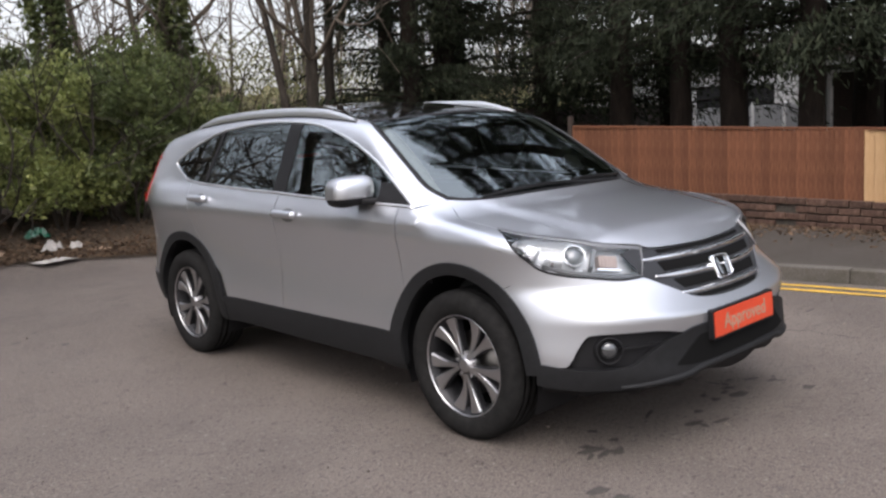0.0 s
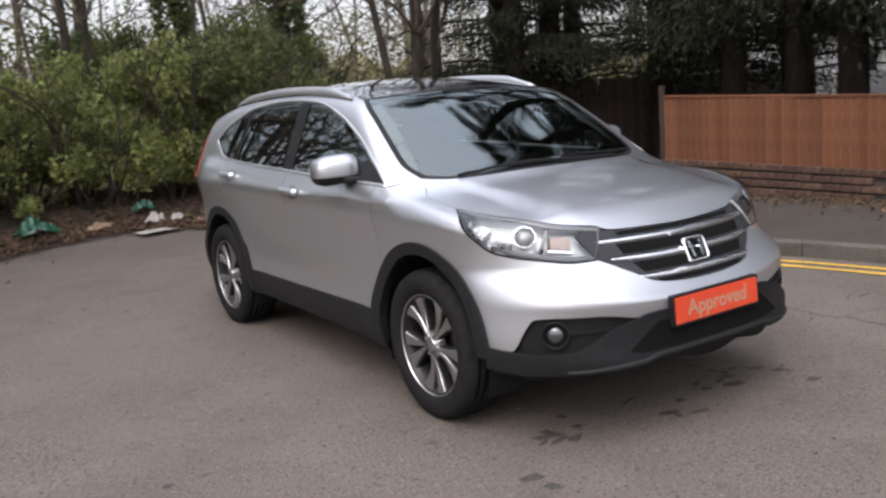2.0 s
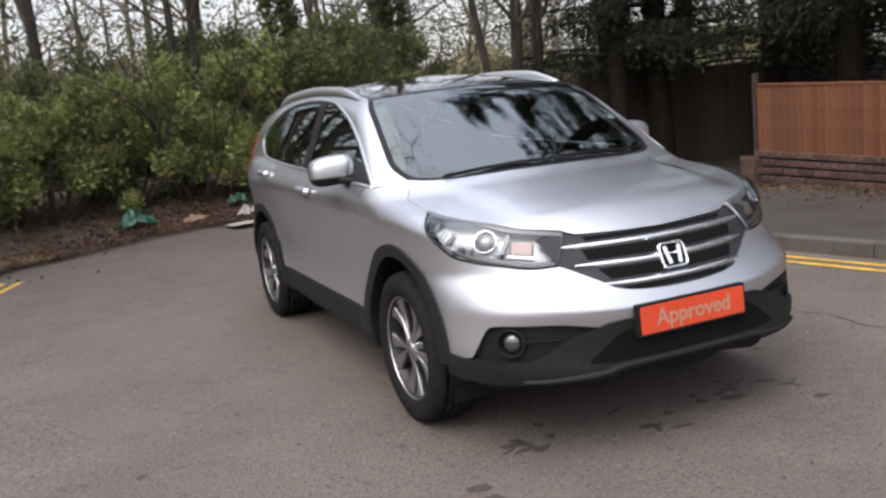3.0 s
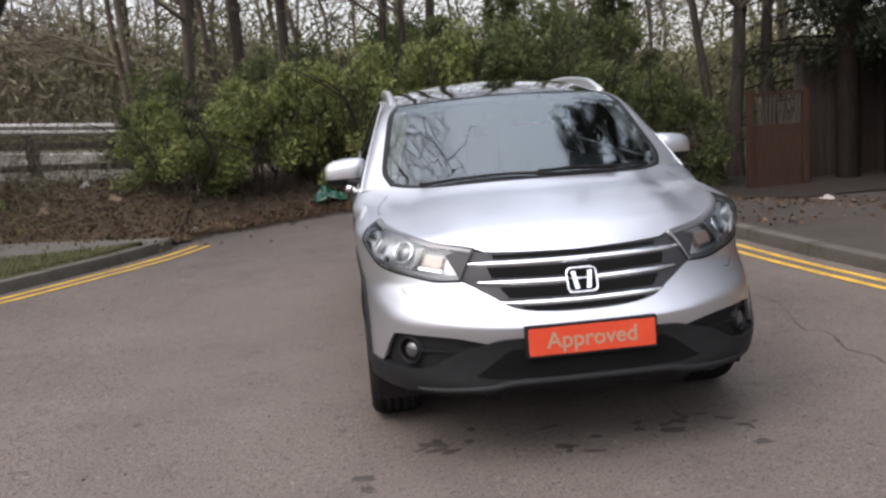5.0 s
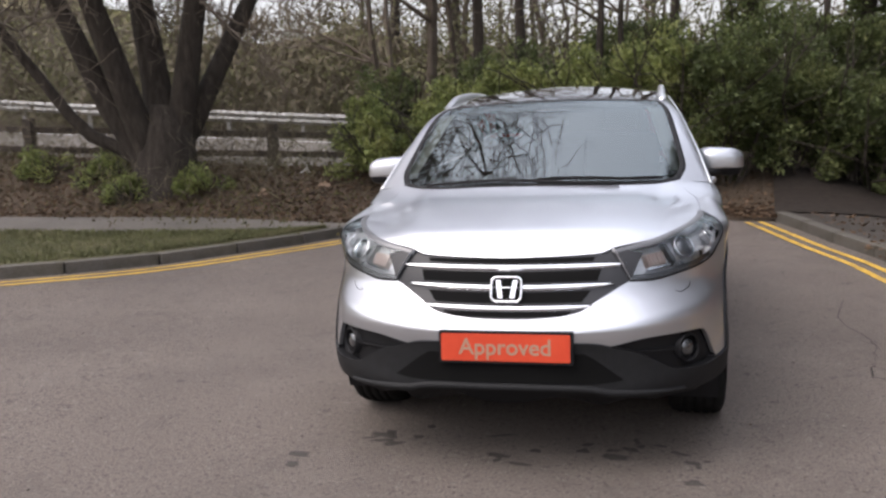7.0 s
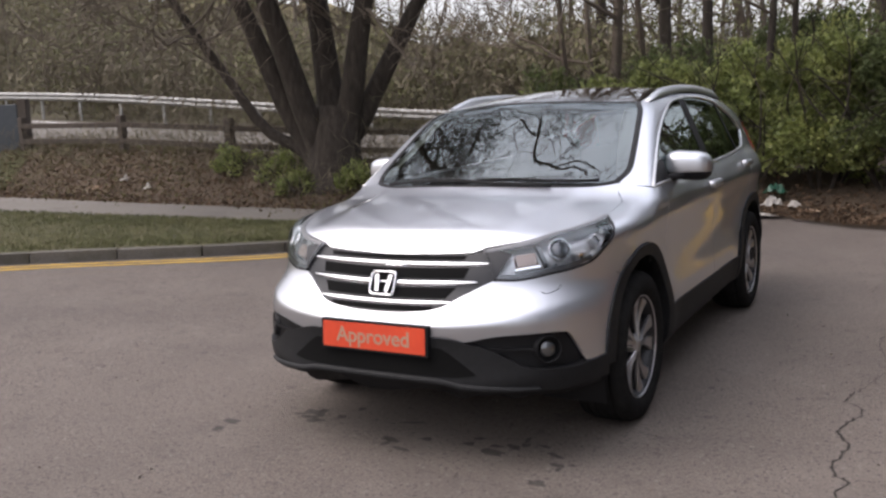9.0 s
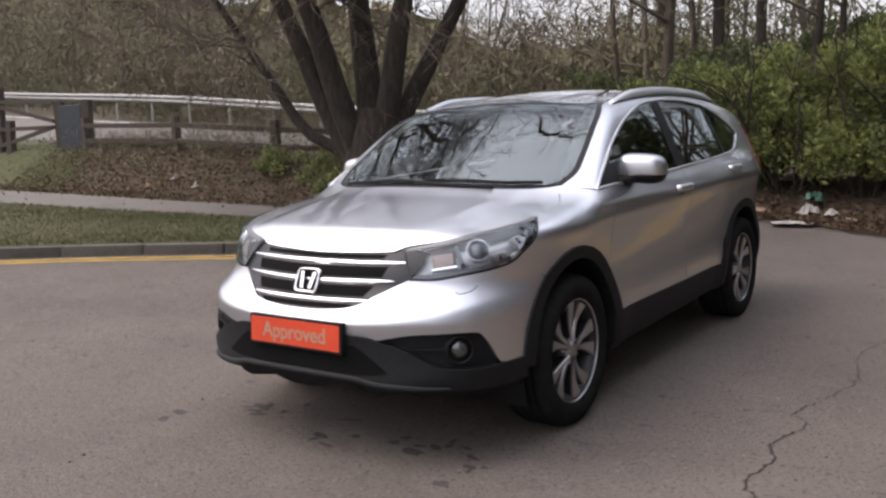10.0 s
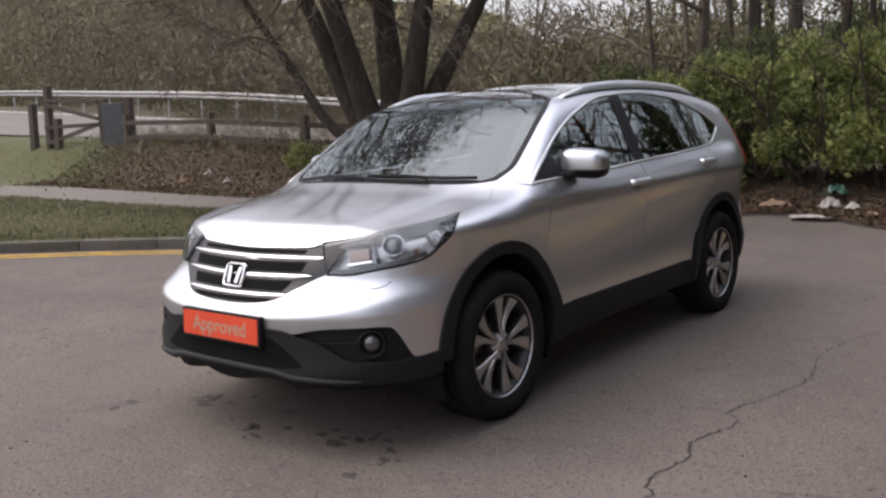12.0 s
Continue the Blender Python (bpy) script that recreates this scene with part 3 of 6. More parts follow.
BUMP_LOW = [(0.0, -0.905, 0.548), (0.27, -0.895, 0.548), (0.36, -0.878, 0.545), (0.42, -0.872, 0.537), (0.54, -0.818, 0.563), (0.684, -0.715, 0.567), (0.745, -0.655, 0.563), (0.764, -0.636, 0.553), (0.79, -0.615, 0.51), (0.822, -0.587, 0.440), (0.84, -0.560, 0.428), (0.88, -0.463, 0.430)]

panel("bonnet", mirrored(GR_TOP + HL_TOP[1:]), HOOD_SIDE, mirrored(COWL), [(-x, y, z) for x, y, z in HOOD_SIDE], 40, 81, M_SILVER, CAR, gap=0.003, label="silver bonnet")
bump_side = [(0.88, -0.463, 0.430)] + [(0.885, -0.47 * math.cos(radians(a)), HUB_Z + 0.47 * math.sin(radians(a))) for a in (24, 40, 55)]
bump_top = GR_LOW + GR_SIDE[1:] + HL_LOW[1:] + [(0.885, -0.270, 0.737)]
panel("front_bumper", mirrored(BUMP_LOW), bump_side, mirrored(bump_top), [(-x, y, z) for x, y, z in bump_side], 36, 201, M_SILVER, CAR, label="silver front bumper")
fender_low = [(0.9, 0.47 * math.cos(radians(a)), HUB_Z + 0.47 * math.sin(radians(a))) for a in (130, 115, 100, 85, 70, 55, 38)]
fender_low = [(0.885, -0.270, 0.737)] + fender_low[1:]
panel("front_wing", fender_low, [(0.9, 0.370, 0.641), (0.905, 0.385, 0.80), (0.90, 0.385, 0.95), (0.865, 0.385, 1.085)], HOOD_SIDE + [(0.80, 0.25, 1.085), (0.865, 0.285, 1.080), (0.865, 0.385, 1.085)],
      [(0.885, -0.270, 0.737)] + HL_OUT, 34, 48, M_SILVER, CAR, both=True, label="silver front wing")

BELT = [(0.865, 0.385, 1.085), (0.862, 0.98, 1.103), (0.862, 1.45, 1.126), (0.855, 2.06, 1.152), (0.83, 2.56, 1.182)]
doors_f = panel("front_door", [(0.89, 0.432, 0.452), (0.89, 1.46, 0.45)], [(0.89, 1.46, 0.45), (0.9, 1.468, 0.9), (0.862, 1.45, 1.126)],
                [(0.865, 0.385, 1.085), (0.862, 0.98, 1.103), (0.862, 1.45, 1.126)], [(0.89, 0.432, 0.452), (0.89, 0.372, 0.641), (0.905, 0.385, 0.80), (0.865, 0.385, 1.085)], 34, 40, M_SILVER, CAR, both=True, label="silver front door")
rear_edge = [(0.89, 2.10, 0.452), (0.895, 2.165, 0.60), (0.90, 2.30, 0.722), (0.90, 2.44, 0.86), (0.88, 2.50, 1.04), (0.835, 2.56, 1.182)]
doors_r = panel("rear_door", [(0.89, 1.46, 0.45), (0.89, 2.10, 0.452)], rear_edge, [(0.862, 1.45, 1.126), (0.855, 2.06, 1.152), (0.835, 2.56, 1.182)], [(0.89, 1.46, 0.45), (0.9, 1.468, 0.9), (0.862, 1.45, 1.126)], 34, 36, M_SILVER, CAR, both=True, label="silver rear door")
rear_low = [(0.89, 2.165, 0.60)] + [(0.9, WHEELBASE + 0.47 * math.cos(radians(a)), HUB_Z + 0.47 * math.sin(radians(a))) for a in (132, 115, 98, 80, 62, 44, 26, 14)]
panel("rear_wing", rear_low, [(0.86, 3.076, 0.466), (0.80, 3.24, 0.70), (0.76, 3.29, 1.0), (0.68, 3.25, 1.31)], [(0.835, 2.56, 1.182), (0.80, 2.745, 1.225), (0.765, 2.89, 1.29), (0.68, 3.25, 1.31)], rear_edge[1:], 30, 40, M_SILVER, CAR, both=True, label="silver rear wing")
WIN_TOP = [(0.865, 0.285, 1.080), (0.82, 0.459, 1.184), (0.79, 0.626, 1.282), (0.76, 0.80, 1.362), (0.735, 0.956, 1.419), (0.70, 1.234, 1.496), (0.69, 1.53, 1.526), (0.69, 1.861, 1.530), (0.695, 2.124, 1.509), (0.70, 2.336, 1.479), (0.73, 2.648, 1.402), (0.75, 2.80, 1.345), (0.765, 2.89, 1.29)]
ROOF_EDGE = [(0.705, 0.225, 1.095), (0.735, 0.330, 1.150), (0.722, 0.450, 1.235), (0.695, 0.600, 1.335), (0.66, 0.770, 1.435), (0.605, 0.920, 1.490), (0.600, 1.10, 1.545), (0.60, 1.50, 1.578), (0.60, 2.1, 1.575), (0.59, 2.6, 1.535), (0.56, 3.0, 1.47), (0.50, 3.22, 1.43)]
panel("roof_side", WIN_TOP, [(0.765, 2.89, 1.29), (0.70, 3.2, 1.31), (0.60, 3.24, 1.37), (0.50, 3.22, 1.43)], ROOF_EDGE, [(0.865, 0.285, 1.080), (0.80, 0.25, 1.085), (0.705, 0.225, 1.095)], 14, 110, M_SILVER, CAR, both=True, gap=0.002, label="silver pillar and roof edge")
ROOF_FRONT = [(0.0, 0.795, 1.517), (0.3, 0.812, 1.511), (0.50, 0.865, 1.50), (0.605, 0.920, 1.490)]
panel("roof_glass", mirrored(ROOF_FRONT), ROOF_EDGE[5:11], mirrored([(0.0, 3.0, 1.55), (0.3, 3.0, 1.53), (0.56, 3.0, 1.47)]), [(-x, y, z) for x, y, z in ROOF_EDGE[5:11]], 50, 41, M_ROOFGLASS, CAR, label="glossy black panoramic roof")
panel("headlining", mirrored(ROOF_FRONT), ROOF_EDGE[5:11], mirrored([(0.0, 3.0, 1.55), (0.3, 3.0, 1.53), (0.56, 3.0, 1.47)]), [(-x, y, z) for x, y, z in ROOF_EDGE[5:11]], 20, 21, M_TRIM, CAR, off=-0.04, label="dark cabin headlining")
panel("windscreen", mirrored(COWL), ROOF_EDGE[:6], mirrored(ROOF_FRONT), [(-x, y, z) for x, y, z in ROOF_EDGE[:6]], 30, 51, M_GLASS, CAR, off=-0.002, thick=0.005, gap=0.012, label="windscreen with sky in it")
ribbon("windscreen_seal", [(x - 0.015, y + 0.003, z) for x, y, z in ROOF_EDGE[:6]], 0.032, 0.003, -0.003, M_DARK, CAR, 60, both=True, label="black windscreen edge")
ribbon("windscreen_header", mirrored(ROOF_FRONT), 0.05, 0.003, -0.003, M_DARK, CAR, 50, label="black windscreen edge")
ribbon("scuttle", mirrored([(0.0, 0.014, 1.095), (0.30, 0.044, 1.095), (0.50, 0.094, 1.096), (0.63, 0.170, 1.098), (0.695, 0.23, 1.104)]), 0.026, 0.006, -0.004, M_DARK, CAR, 60, label="black scuttle under the windscreen")

# side glass, set under a bright trim
top_f = [p for p in WIN_TOP if p[1] < 1.4] + [(0.692, 1.40, 1.516)]
low_f = [(0.865, 0.285, 1.080), (0.862, 0.98, 1.103), (0.862, 1.40, 1.124)]
top_r = [(0.69, 1.53, 1.526)] + [p for p in WIN_TOP if 1.6 < p[1] < 2.2] + [(0.698, 2.26, 1.490)]
low_r = [(0.862, 1.53, 1.130), (0.855, 2.06, 1.152), (0.84, 2.34, 1.168)]
top_q = [(0.70, 2.30, 1.483)] + [p for p in WIN_TOP if p[1] > 2.4]
low_q = [(0.84, 2.38, 1.171), (0.83, 2.575, 1.182), (0.80, 2.745, 1.225), (0.765, 2.89, 1.29)]
panel("window", low_f, [(0.862, 1.40, 1.124), (0.692, 1.40, 1.516)], top_f, [(0.865, 0.285, 1.080), (0.865, 0.285, 1.081)], 20, 36, M_GLASS, tuple(doors_f), off=-0.003, thick=0.004, gap=0.004, both=True, label="clear front door glass")
panel("window", low_r, [(0.84, 2.34, 1.168), (0.698, 2.26, 1.490)], top_r, [(0.862, 1.53, 1.130), (0.69, 1.53, 1.526)], 20, 30, M_TINT, tuple(doors_r), off=-0.003, thick=0.004, gap=0.004, both=True, label="dark tinted rear door glass")
panel("quarter_window", low_q, [(0.765, 2.89, 1.29), (0.765, 2.892, 1.293)], top_q, [(0.84, 2.38, 1.171), (0.70, 2.30, 1.483)], 16, 24, M_TINT, CAR, off=-0.003, thick=0.004, gap=0.004, both=True, label="dark tinted quarter window")
panel("door_pillar", [(0.862, 1.40, 1.124), (0.862, 1.53, 1.130)], [(0.862, 1.53, 1.130), (0.69, 1.53, 1.526)], [(0.692, 1.40, 1.516), (0.69, 1.53, 1.526)], [(0.862, 1.40, 1.124), (0.692, 1.40, 1.516)], 14, 6, M_DARK, CAR, off=0.0, both=True, gap=0.0, label="black centre pillar")
panel("window_divider", [(0.84, 2.34, 1.168), (0.84, 2.38, 1.171)], [(0.84, 2.38, 1.171), (0.70, 2.30, 1.483)], [(0.698, 2.26, 1.490), (0.70, 2.30, 1.483)], [(0.84, 2.34, 1.168), (0.698, 2.26, 1.490)], 14, 4, M_DARK, CAR, off=0.001, both=True, gap=0.0)
panel("sail_panel", [(0.865, 0.30, 1.083), (0.865, 0.56, 1.092)], [(0.865, 0.56, 1.092), (0.82, 0.56, 1.19)], [(0.82, 0.459, 1.184), (0.82, 0.56, 1.19)], [(0.865, 0.30, 1.083), (0.82, 0.459, 1.184)], 8, 8, M_DARK, CAR, off=0.002, both=True, gap=0.0, label="black mirror corner")
rim_line = WIN_TOP + [(0.80, 2.745, 1.222), (0.83, 2.575, 1.178), (0.855, 2.06, 1.147), (0.862, 1.45, 1.121), (0.862, 0.98, 1.098), (0.865, 0.285, 1.078)]
ribbon("window_trim", rim_line, 0.016, 0.006, 0.0, M_SATIN, CAR, 200, both=True, label="bright metal window surround")

# dark cladding
def arch_clad(cy, a0, a1):
    outer = [(0.9, cy + 0.490 * math.cos(radians(a)), HUB_Z + 0.487 * math.sin(radians(a))) for a in np.linspace(a0, a1, 15)]
    inner = [(0.9, cy + 0.405 * math.cos(radians(a)), HUB_Z + 0.430 * math.sin(radians(a))) for a in np.linspace(a0, a1, 15)]
    panel("arch_moulding", inner, [inner[-1], outer[-1]], outer, [inner[0], outer[0]], 7, 70, M_CLAD, CAR, off=0.010, thick=0.05, gap=0.0, both=True, label="dark grey wheel-arch moulding")


arch_clad(0.0, -8, 176), arch_clad(WHEELBASE, 2, 188)
panel("sill", [(0.85, 0.40, 0.285), (0.85, 2.20, 0.30)], [(0.85, 2.20, 0.30), (0.89, 2.14, 0.452)], [(0.89, 0.40, 0.452), (0.89, 2.14, 0.452)], [(0.85, 0.40, 0.285), (0.89, 0.40, 0.452)], 8, 40, M_CLAD, CAR, off=0.006, thick=0.03, gap=0.0, both=True, label="dark grey sill moulding")
clad_top = [(0.0, -0.905, 0.560), (0.27, -0.895, 0.556), (0.36, -0.878, 0.552), (0.42, -0.872, 0.536), (0.52, -0.848, 0.508), (0.596, -0.82, 0.468), (0.666, -0.779, 0.430), (0.77, -0.675, 0.420), (0.828, -0.583, 0.426), (0.885, -0.465, 0.440)]
clad_low = [(0.0, -0.912, 0.368), (0.30, -0.90, 0.366), (0.345, -0.896, 0.360), (0.390, -0.88, 0.338), (0.44, -0.87, 0.334), (0.52, -0.84, 0.334), (0.69, -0.73, 0.334), (0.785, -0.607, 0.334), (0.875, -0.45, 0.345)]
panel("bumper_skirt", mirrored(clad_low), [(0.875, -0.45, 0.345), (0.885, -0.465, 0.440)], mirrored(clad_top), [(-0.875, -0.45, 0.345), (-0.885, -0.465, 0.440)], 18, 161, M_CLAD, CAR, off=0.010, thick=0.05, gap=0.0, label="dark grey lower bumper skirt")
lip = mirrored([(0.0, -0.914, 0.374), (0.30, -0.90, 0.371), (0.40, -0.885, 0.356), (0.50, -0.85, 0.352), (0.68, -0.735, 0.352)])
ribbon("bumper_lip", lip, 0.030, 0.014, 0.010, M_CLAD, CAR, 90, label="dark grey bumper lip", taper=0.6)
intake_low = mirrored([(0.0, -0.914, 0.392), (0.30, -0.898, 0.391), (0.40, -0.888, 0.396), (0.462, -0.868, 0.405)])
intake_top = mirrored([(0.0, -0.90, 0.512), (0.27, -0.90, 0.512), (0.33, -0.894, 0.503), (0.452, -0.874, 0.415)])
panel("lower_intake", intake_low, [(0.462, -0.868, 0.405), (0.452, -0.874, 0.415)], intake_top, [(-0.462, -0.868, 0.405), (-0.452, -0.874, 0.415)], 8, 80, M_VOID, CAR, off=0.014, thick=0.01, gap=0.0, label="black lower air intake")
panel("rear_skirt", [(0.84, 3.02, 0.33), (0.5, 3.5, 0.33), (0.0, 3.56, 0.33)], [(0.0, 3.56, 0.33), (0.0, 3.62, 0.52)], [(0.87, 3.06, 0.50), (0.55, 3.5, 0.52), (0.0, 3.62, 0.52)], [(0.84, 3.02, 0.33), (0.87, 3.06, 0.50)], 8, 30, M_CLAD, CAR, off=0.010, thick=0.03, gap=0.0, both=True, label="dark grey rear bumper skirt")
panel("rear_bumper", [(0.87, 3.06, 0.50), (0.55, 3.5, 0.52), (0.0, 3.62, 0.52)], [(0.0, 3.62, 0.52), (0.0, 3.62, 0.80)], [(0.84, 3.14, 0.80), (0.6, 3.5, 0.80), (0.0, 3.62, 0.80)], [(0.87, 3.06, 0.50), (0.84, 3.14, 0.80)], 10, 30, M_SILVER, CAR, both=True, label="silver rear bumper")
panel("tailgate", mirrored([(0.0, 3.62, 0.80), (0.6, 3.5, 0.80)]), [(0.6, 3.5, 0.80), (0.55, 3.45, 1.12)], mirrored([(0.0, 3.58, 1.12), (0.55, 3.45, 1.12)]), [(-0.6, 3.5, 0.80), (-0.55, 3.45, 1.12)], 12, 40, M_SILVER, CAR, label="silver tailgate")
panel("rear_window", mirrored([(0.0, 3.58, 1.12), (0.55, 3.45, 1.12)]), [(0.55, 3.45, 1.12), (0.5, 3.22, 1.43)], mirrored([(0.0, 3.32, 1.48), (0.5, 3.22, 1.43)]), [(-0.55, 3.45, 1.12), (-0.5, 3.22, 1.43)], 12, 30, M_TINT, CAR, thick=0.004, label="dark tinted rear window")
panel("roof_tail", mirrored([(0.0, 3.0, 1.55), (0.3, 3.0, 1.53), (0.56, 3.0, 1.47)]), [(0.56, 3.0, 1.47), (0.5, 3.22, 1.43)], mirrored([(0.0, 3.32, 1.48), (0.5, 3.22, 1.43)]), [(-0.56, 3.0, 1.47), (-0.5, 3.22, 1.43)], 10, 30, M_SILVER, CAR, label="silver roof end")
panel("rear_corner", [(0.80, 3.24, 0.78), (0.62, 3.5, 0.80)], [(0.62, 3.5, 0.80), (0.58, 3.46, 1.04)], [(0.755, 3.28, 1.03), (0.58, 3.46, 1.04)], [(0.80, 3.24, 0.78), (0.755, 3.28, 1.03)], 10, 14, M_SILVER, CAR, both=True, label="silver rear corner")
panel("tail_lamp", [(0.755, 3.28, 1.03), (0.58, 3.46, 1.04)], [(0.58, 3.46, 1.04), (0.55, 3.45, 1.12), (0.5, 3.24, 1.40)], [(0.66, 3.24, 1.32), (0.5, 3.24, 1.40)], [(0.755, 3.28, 1.03), (0.73, 3.27, 1.15), (0.66, 3.24, 1.32)], 20, 14, M_RED, CAR, off=0.005, both=True, label="red tail lamp")

# ---- front details ----
def nose_point(x, z):
    """The point of the car's nose at that place across and that height."""
    a, b = -1.05, 0.0
    for _ in range(30):
        m = (a + b) / 2
        a, b = (m, b) if float(body(np.array(x), np.array(m), np.array(z))) > 0 else (a, m)
    return (x, b, z)


grille = panel("grille", mirrored(GR_LOW), GR_SIDE + HL_IN[1:], mirrored(GR_TOP), [(-x, y, z) for x, y, z in GR_SIDE + HL_IN[1:]], 26, 61, M_GRILLE, CAR, off=-0.010, thick=0.02, gap=0.001, label="dark grey grille with three chrome bars")[0]
for z0, z1, w0, w1 in ((0.702, 0.742, 0.30, 0.335), (0.778, 0.818, 0.36, 0.375), (0.653, 0.670, 0.24, 0.26), (0.850, 0.864, 0.34, 0.35)):
    a = mirrored([nose_point(w0 * k / 4, z0 + 0.001 * k) for k in range(5)])
    b = mirrored([nose_point(w1 * k / 4, z1 + 0.001 * k) for k in range(5)])
    panel("grille_slot", a, [a[-1], b[-1]], b, [a[0], b[0]], 4, 40, M_VOID, grille, off=-0.006, thick=0.004, gap=0.0, label="black grille opening")
for z, zs, w, high in ((0.836, 0.838, 0.478, 0.027), (0.760, 0.766, 0.424, 0.026), (0.684, 0.691, 0.340, 0.026)):
    ribbon("chrome_bar", mirrored([nose_point(w * k / 6, z + (zs - z) * (k / 6) ** 2) for k in range(7)]), high, 0.014, -0.012, M_CHROME, grille, 60, label="chrome grille bar", taper=0.7)


def ring_plate(w, h, r, n=8):
    """A rounded rectangle outline, in x and z."""
    pts = []
    for cx, cz, a0 in ((w / 2 - r, h / 2 - r, 0), (-w / 2 + r, h / 2 - r, 90), (-w / 2 + r, -h / 2 + r, 180), (w / 2 - r, -h / 2 + r, 270)):
        for i in range(n):
            a = radians(a0 + 90 * i / (n - 1))
            pts.append((cx + r * math.cos(a), cz + r * math.sin(a)))
    return pts


def outline_prism(pts, y0, y1, taper=1.0):
    """A prism with that outline between two depths; the front face, at y0, scaled by taper."""
    bm = bmesh.new()
    f = [bm.verts.new((x * taper, y0, z * taper)) for x, z in pts]
    b = [bm.verts.new((x, y1, z)) for x, z in pts]
    n = len(pts)
    bm.faces.new(f), bm.faces.new(b[::-1])
    for i in range(n):
        bm.faces.new((f[i], b[i], b[(i + 1) % n], f[(i + 1) % n]))
    bmesh.ops.recalc_face_normals(bm, faces=bm.faces)
    return bm


badge = new("badge")
badge.parent = grille
badge.matrix_basis = pose(0, -0.818, 0.752, -24)
badge["label"] = "chrome maker's badge"
bm = bmesh.new()
outer, inner = ring_plate(0.132, 0.110, 0.026), ring_plate(0.112, 0.090, 0.018)
rows = [[bm.verts.new((x, y, z)) for x, z in pts] for pts, y in ((outer, 0.014), (outer, -0.008), ([((a[0] + b[0]) / 2, (a[1] + b[1]) / 2) for a, b in zip(outer, inner)], -0.014), (inner, -0.008), (inner, 0.006))]
k = len(outer)
for a, b in zip(rows, rows[1:]):
    for i in range(k):
        bm.faces.new((a[i], a[(i + 1) % k], b[(i + 1) % k], b[i]))
bmesh.ops.recalc_face_normals(bm, faces=bm.faces)
part("badge_frame", bm, M_CHROME, badge, smooth=True)
part("badge_back", outline_prism(ring_plate(0.114, 0.092, 0.018), 0.0, 0.012), M_VOID, badge)
for s in (-1, 1):
    post = [(s * 0.024 - 0.009, -0.038), (s * 0.024 + 0.009, -0.038), (s * 0.036 + 0.010, 0.038), (s * 0.036 - 0.009, 0.038)]
    part("badge_stroke", outline_prism(post, -0.010, 0.002, 0.98), M_CHROME, badge)

# number plate position with a dealer's card
plate = tagged(new("number_plate"), "orange-red dealer's plate reading Approved", "")
plate.parent = CAR
del plate["label"]
plate["label"] = "orange-red dealer's plate in a black surround"
plate.matrix_basis = pose(0.004, -0.922, 0.540, -3)
part("plate_surround", outline_prism(ring_plate(0.542, 0.132, 0.008), -0.006, 0.018, 0.99), M_DARK, plate, "black plate surround")
part("plate_mount", outline_prism(ring_plate(0.40, 0.10, 0.008), 0.017, 0.06), M_DARK, plate, "black plate mount")
part("plate_face", outline_prism(ring_plate(0.516, 0.110, 0.006), -0.010, 0.0), M_PLATE, plate, "orange-red plate face")
text = bpy.data.curves.new("lettering", "FONT")
text.body, text.size, text.extrude, text.align_x, text.align_y = "Approved", 0.092, 0.0006, "CENTER", "CENTER"
text.offset = 0.0012
holder = new("lettering", text)
bpy.context.view_layer.update()
letters = bpy.data.meshes.new_from_object(holder.evaluated_get(bpy.context.evaluated_depsgraph_get()))
bpy.data.objects.remove(holder)
lettering = part("lettering", letters, M_LETTER, plate, "pale raised lettering")
lettering.matrix_basis = pose(0.0, -0.0108, 0.0, 90)

# headlamps, fog lamps, washers
def ball(r, n=24, m=12, cut=-0.3, squash=1.0):
    """A dome that looks along -y."""
    bm = bmesh.new()
    bmesh.ops.create_uvsphere(bm, u_segments=n, v_segments=m, radius=r, matrix=pose(0, 0, 0, 90))
    bmesh.ops.transform(bm, matrix=Matrix.Diagonal((1, squash, 1, 1)), verts=bm.verts)
    return bm


def tube(r0, r1, y0, y1, n=32, lip=0.004):
    bm = bmesh.new()
    prof = [(y1, r1), (y0, r0), (y0 - lip, r0 - lip), (y0, r0 - 2 * lip), (y1, r1 - 2 * lip)]
    rows = [[bm.verts.new((r * math.cos(2 * math.pi * i / n), y, r * math.sin(2 * math.pi * i / n))) for i in range(n)] for y, r in prof]
    for a, b in zip(rows, rows[1:]):
        for i in range(n):
            bm.faces.new((a[i], a[(i + 1) % n], b[(i + 1) % n], b[i]))
    bmesh.ops.recalc_face_normals(bm, faces=bm.faces)
    return bm


def unit_rows(v):
    return v / np.linalg.norm(v, axis=1)[:, None]


def on_skin(p, off=0.0):
    """The pose of a thing on the car's skin that looks outwards along its own -y."""
    q, nr = snap(np.array([p], float), off)
    o, y = Vector(q[0]), -Vector(nr[0])
    x = y.cross(Vector((0, 0, 1))).normalized()
    z = x.cross(y)
    return Matrix.Translation(o) @ Matrix((x, y, z)).transposed().to_4x4()


def at_pose(ob, m):
    ob.matrix_basis = m
    return ob


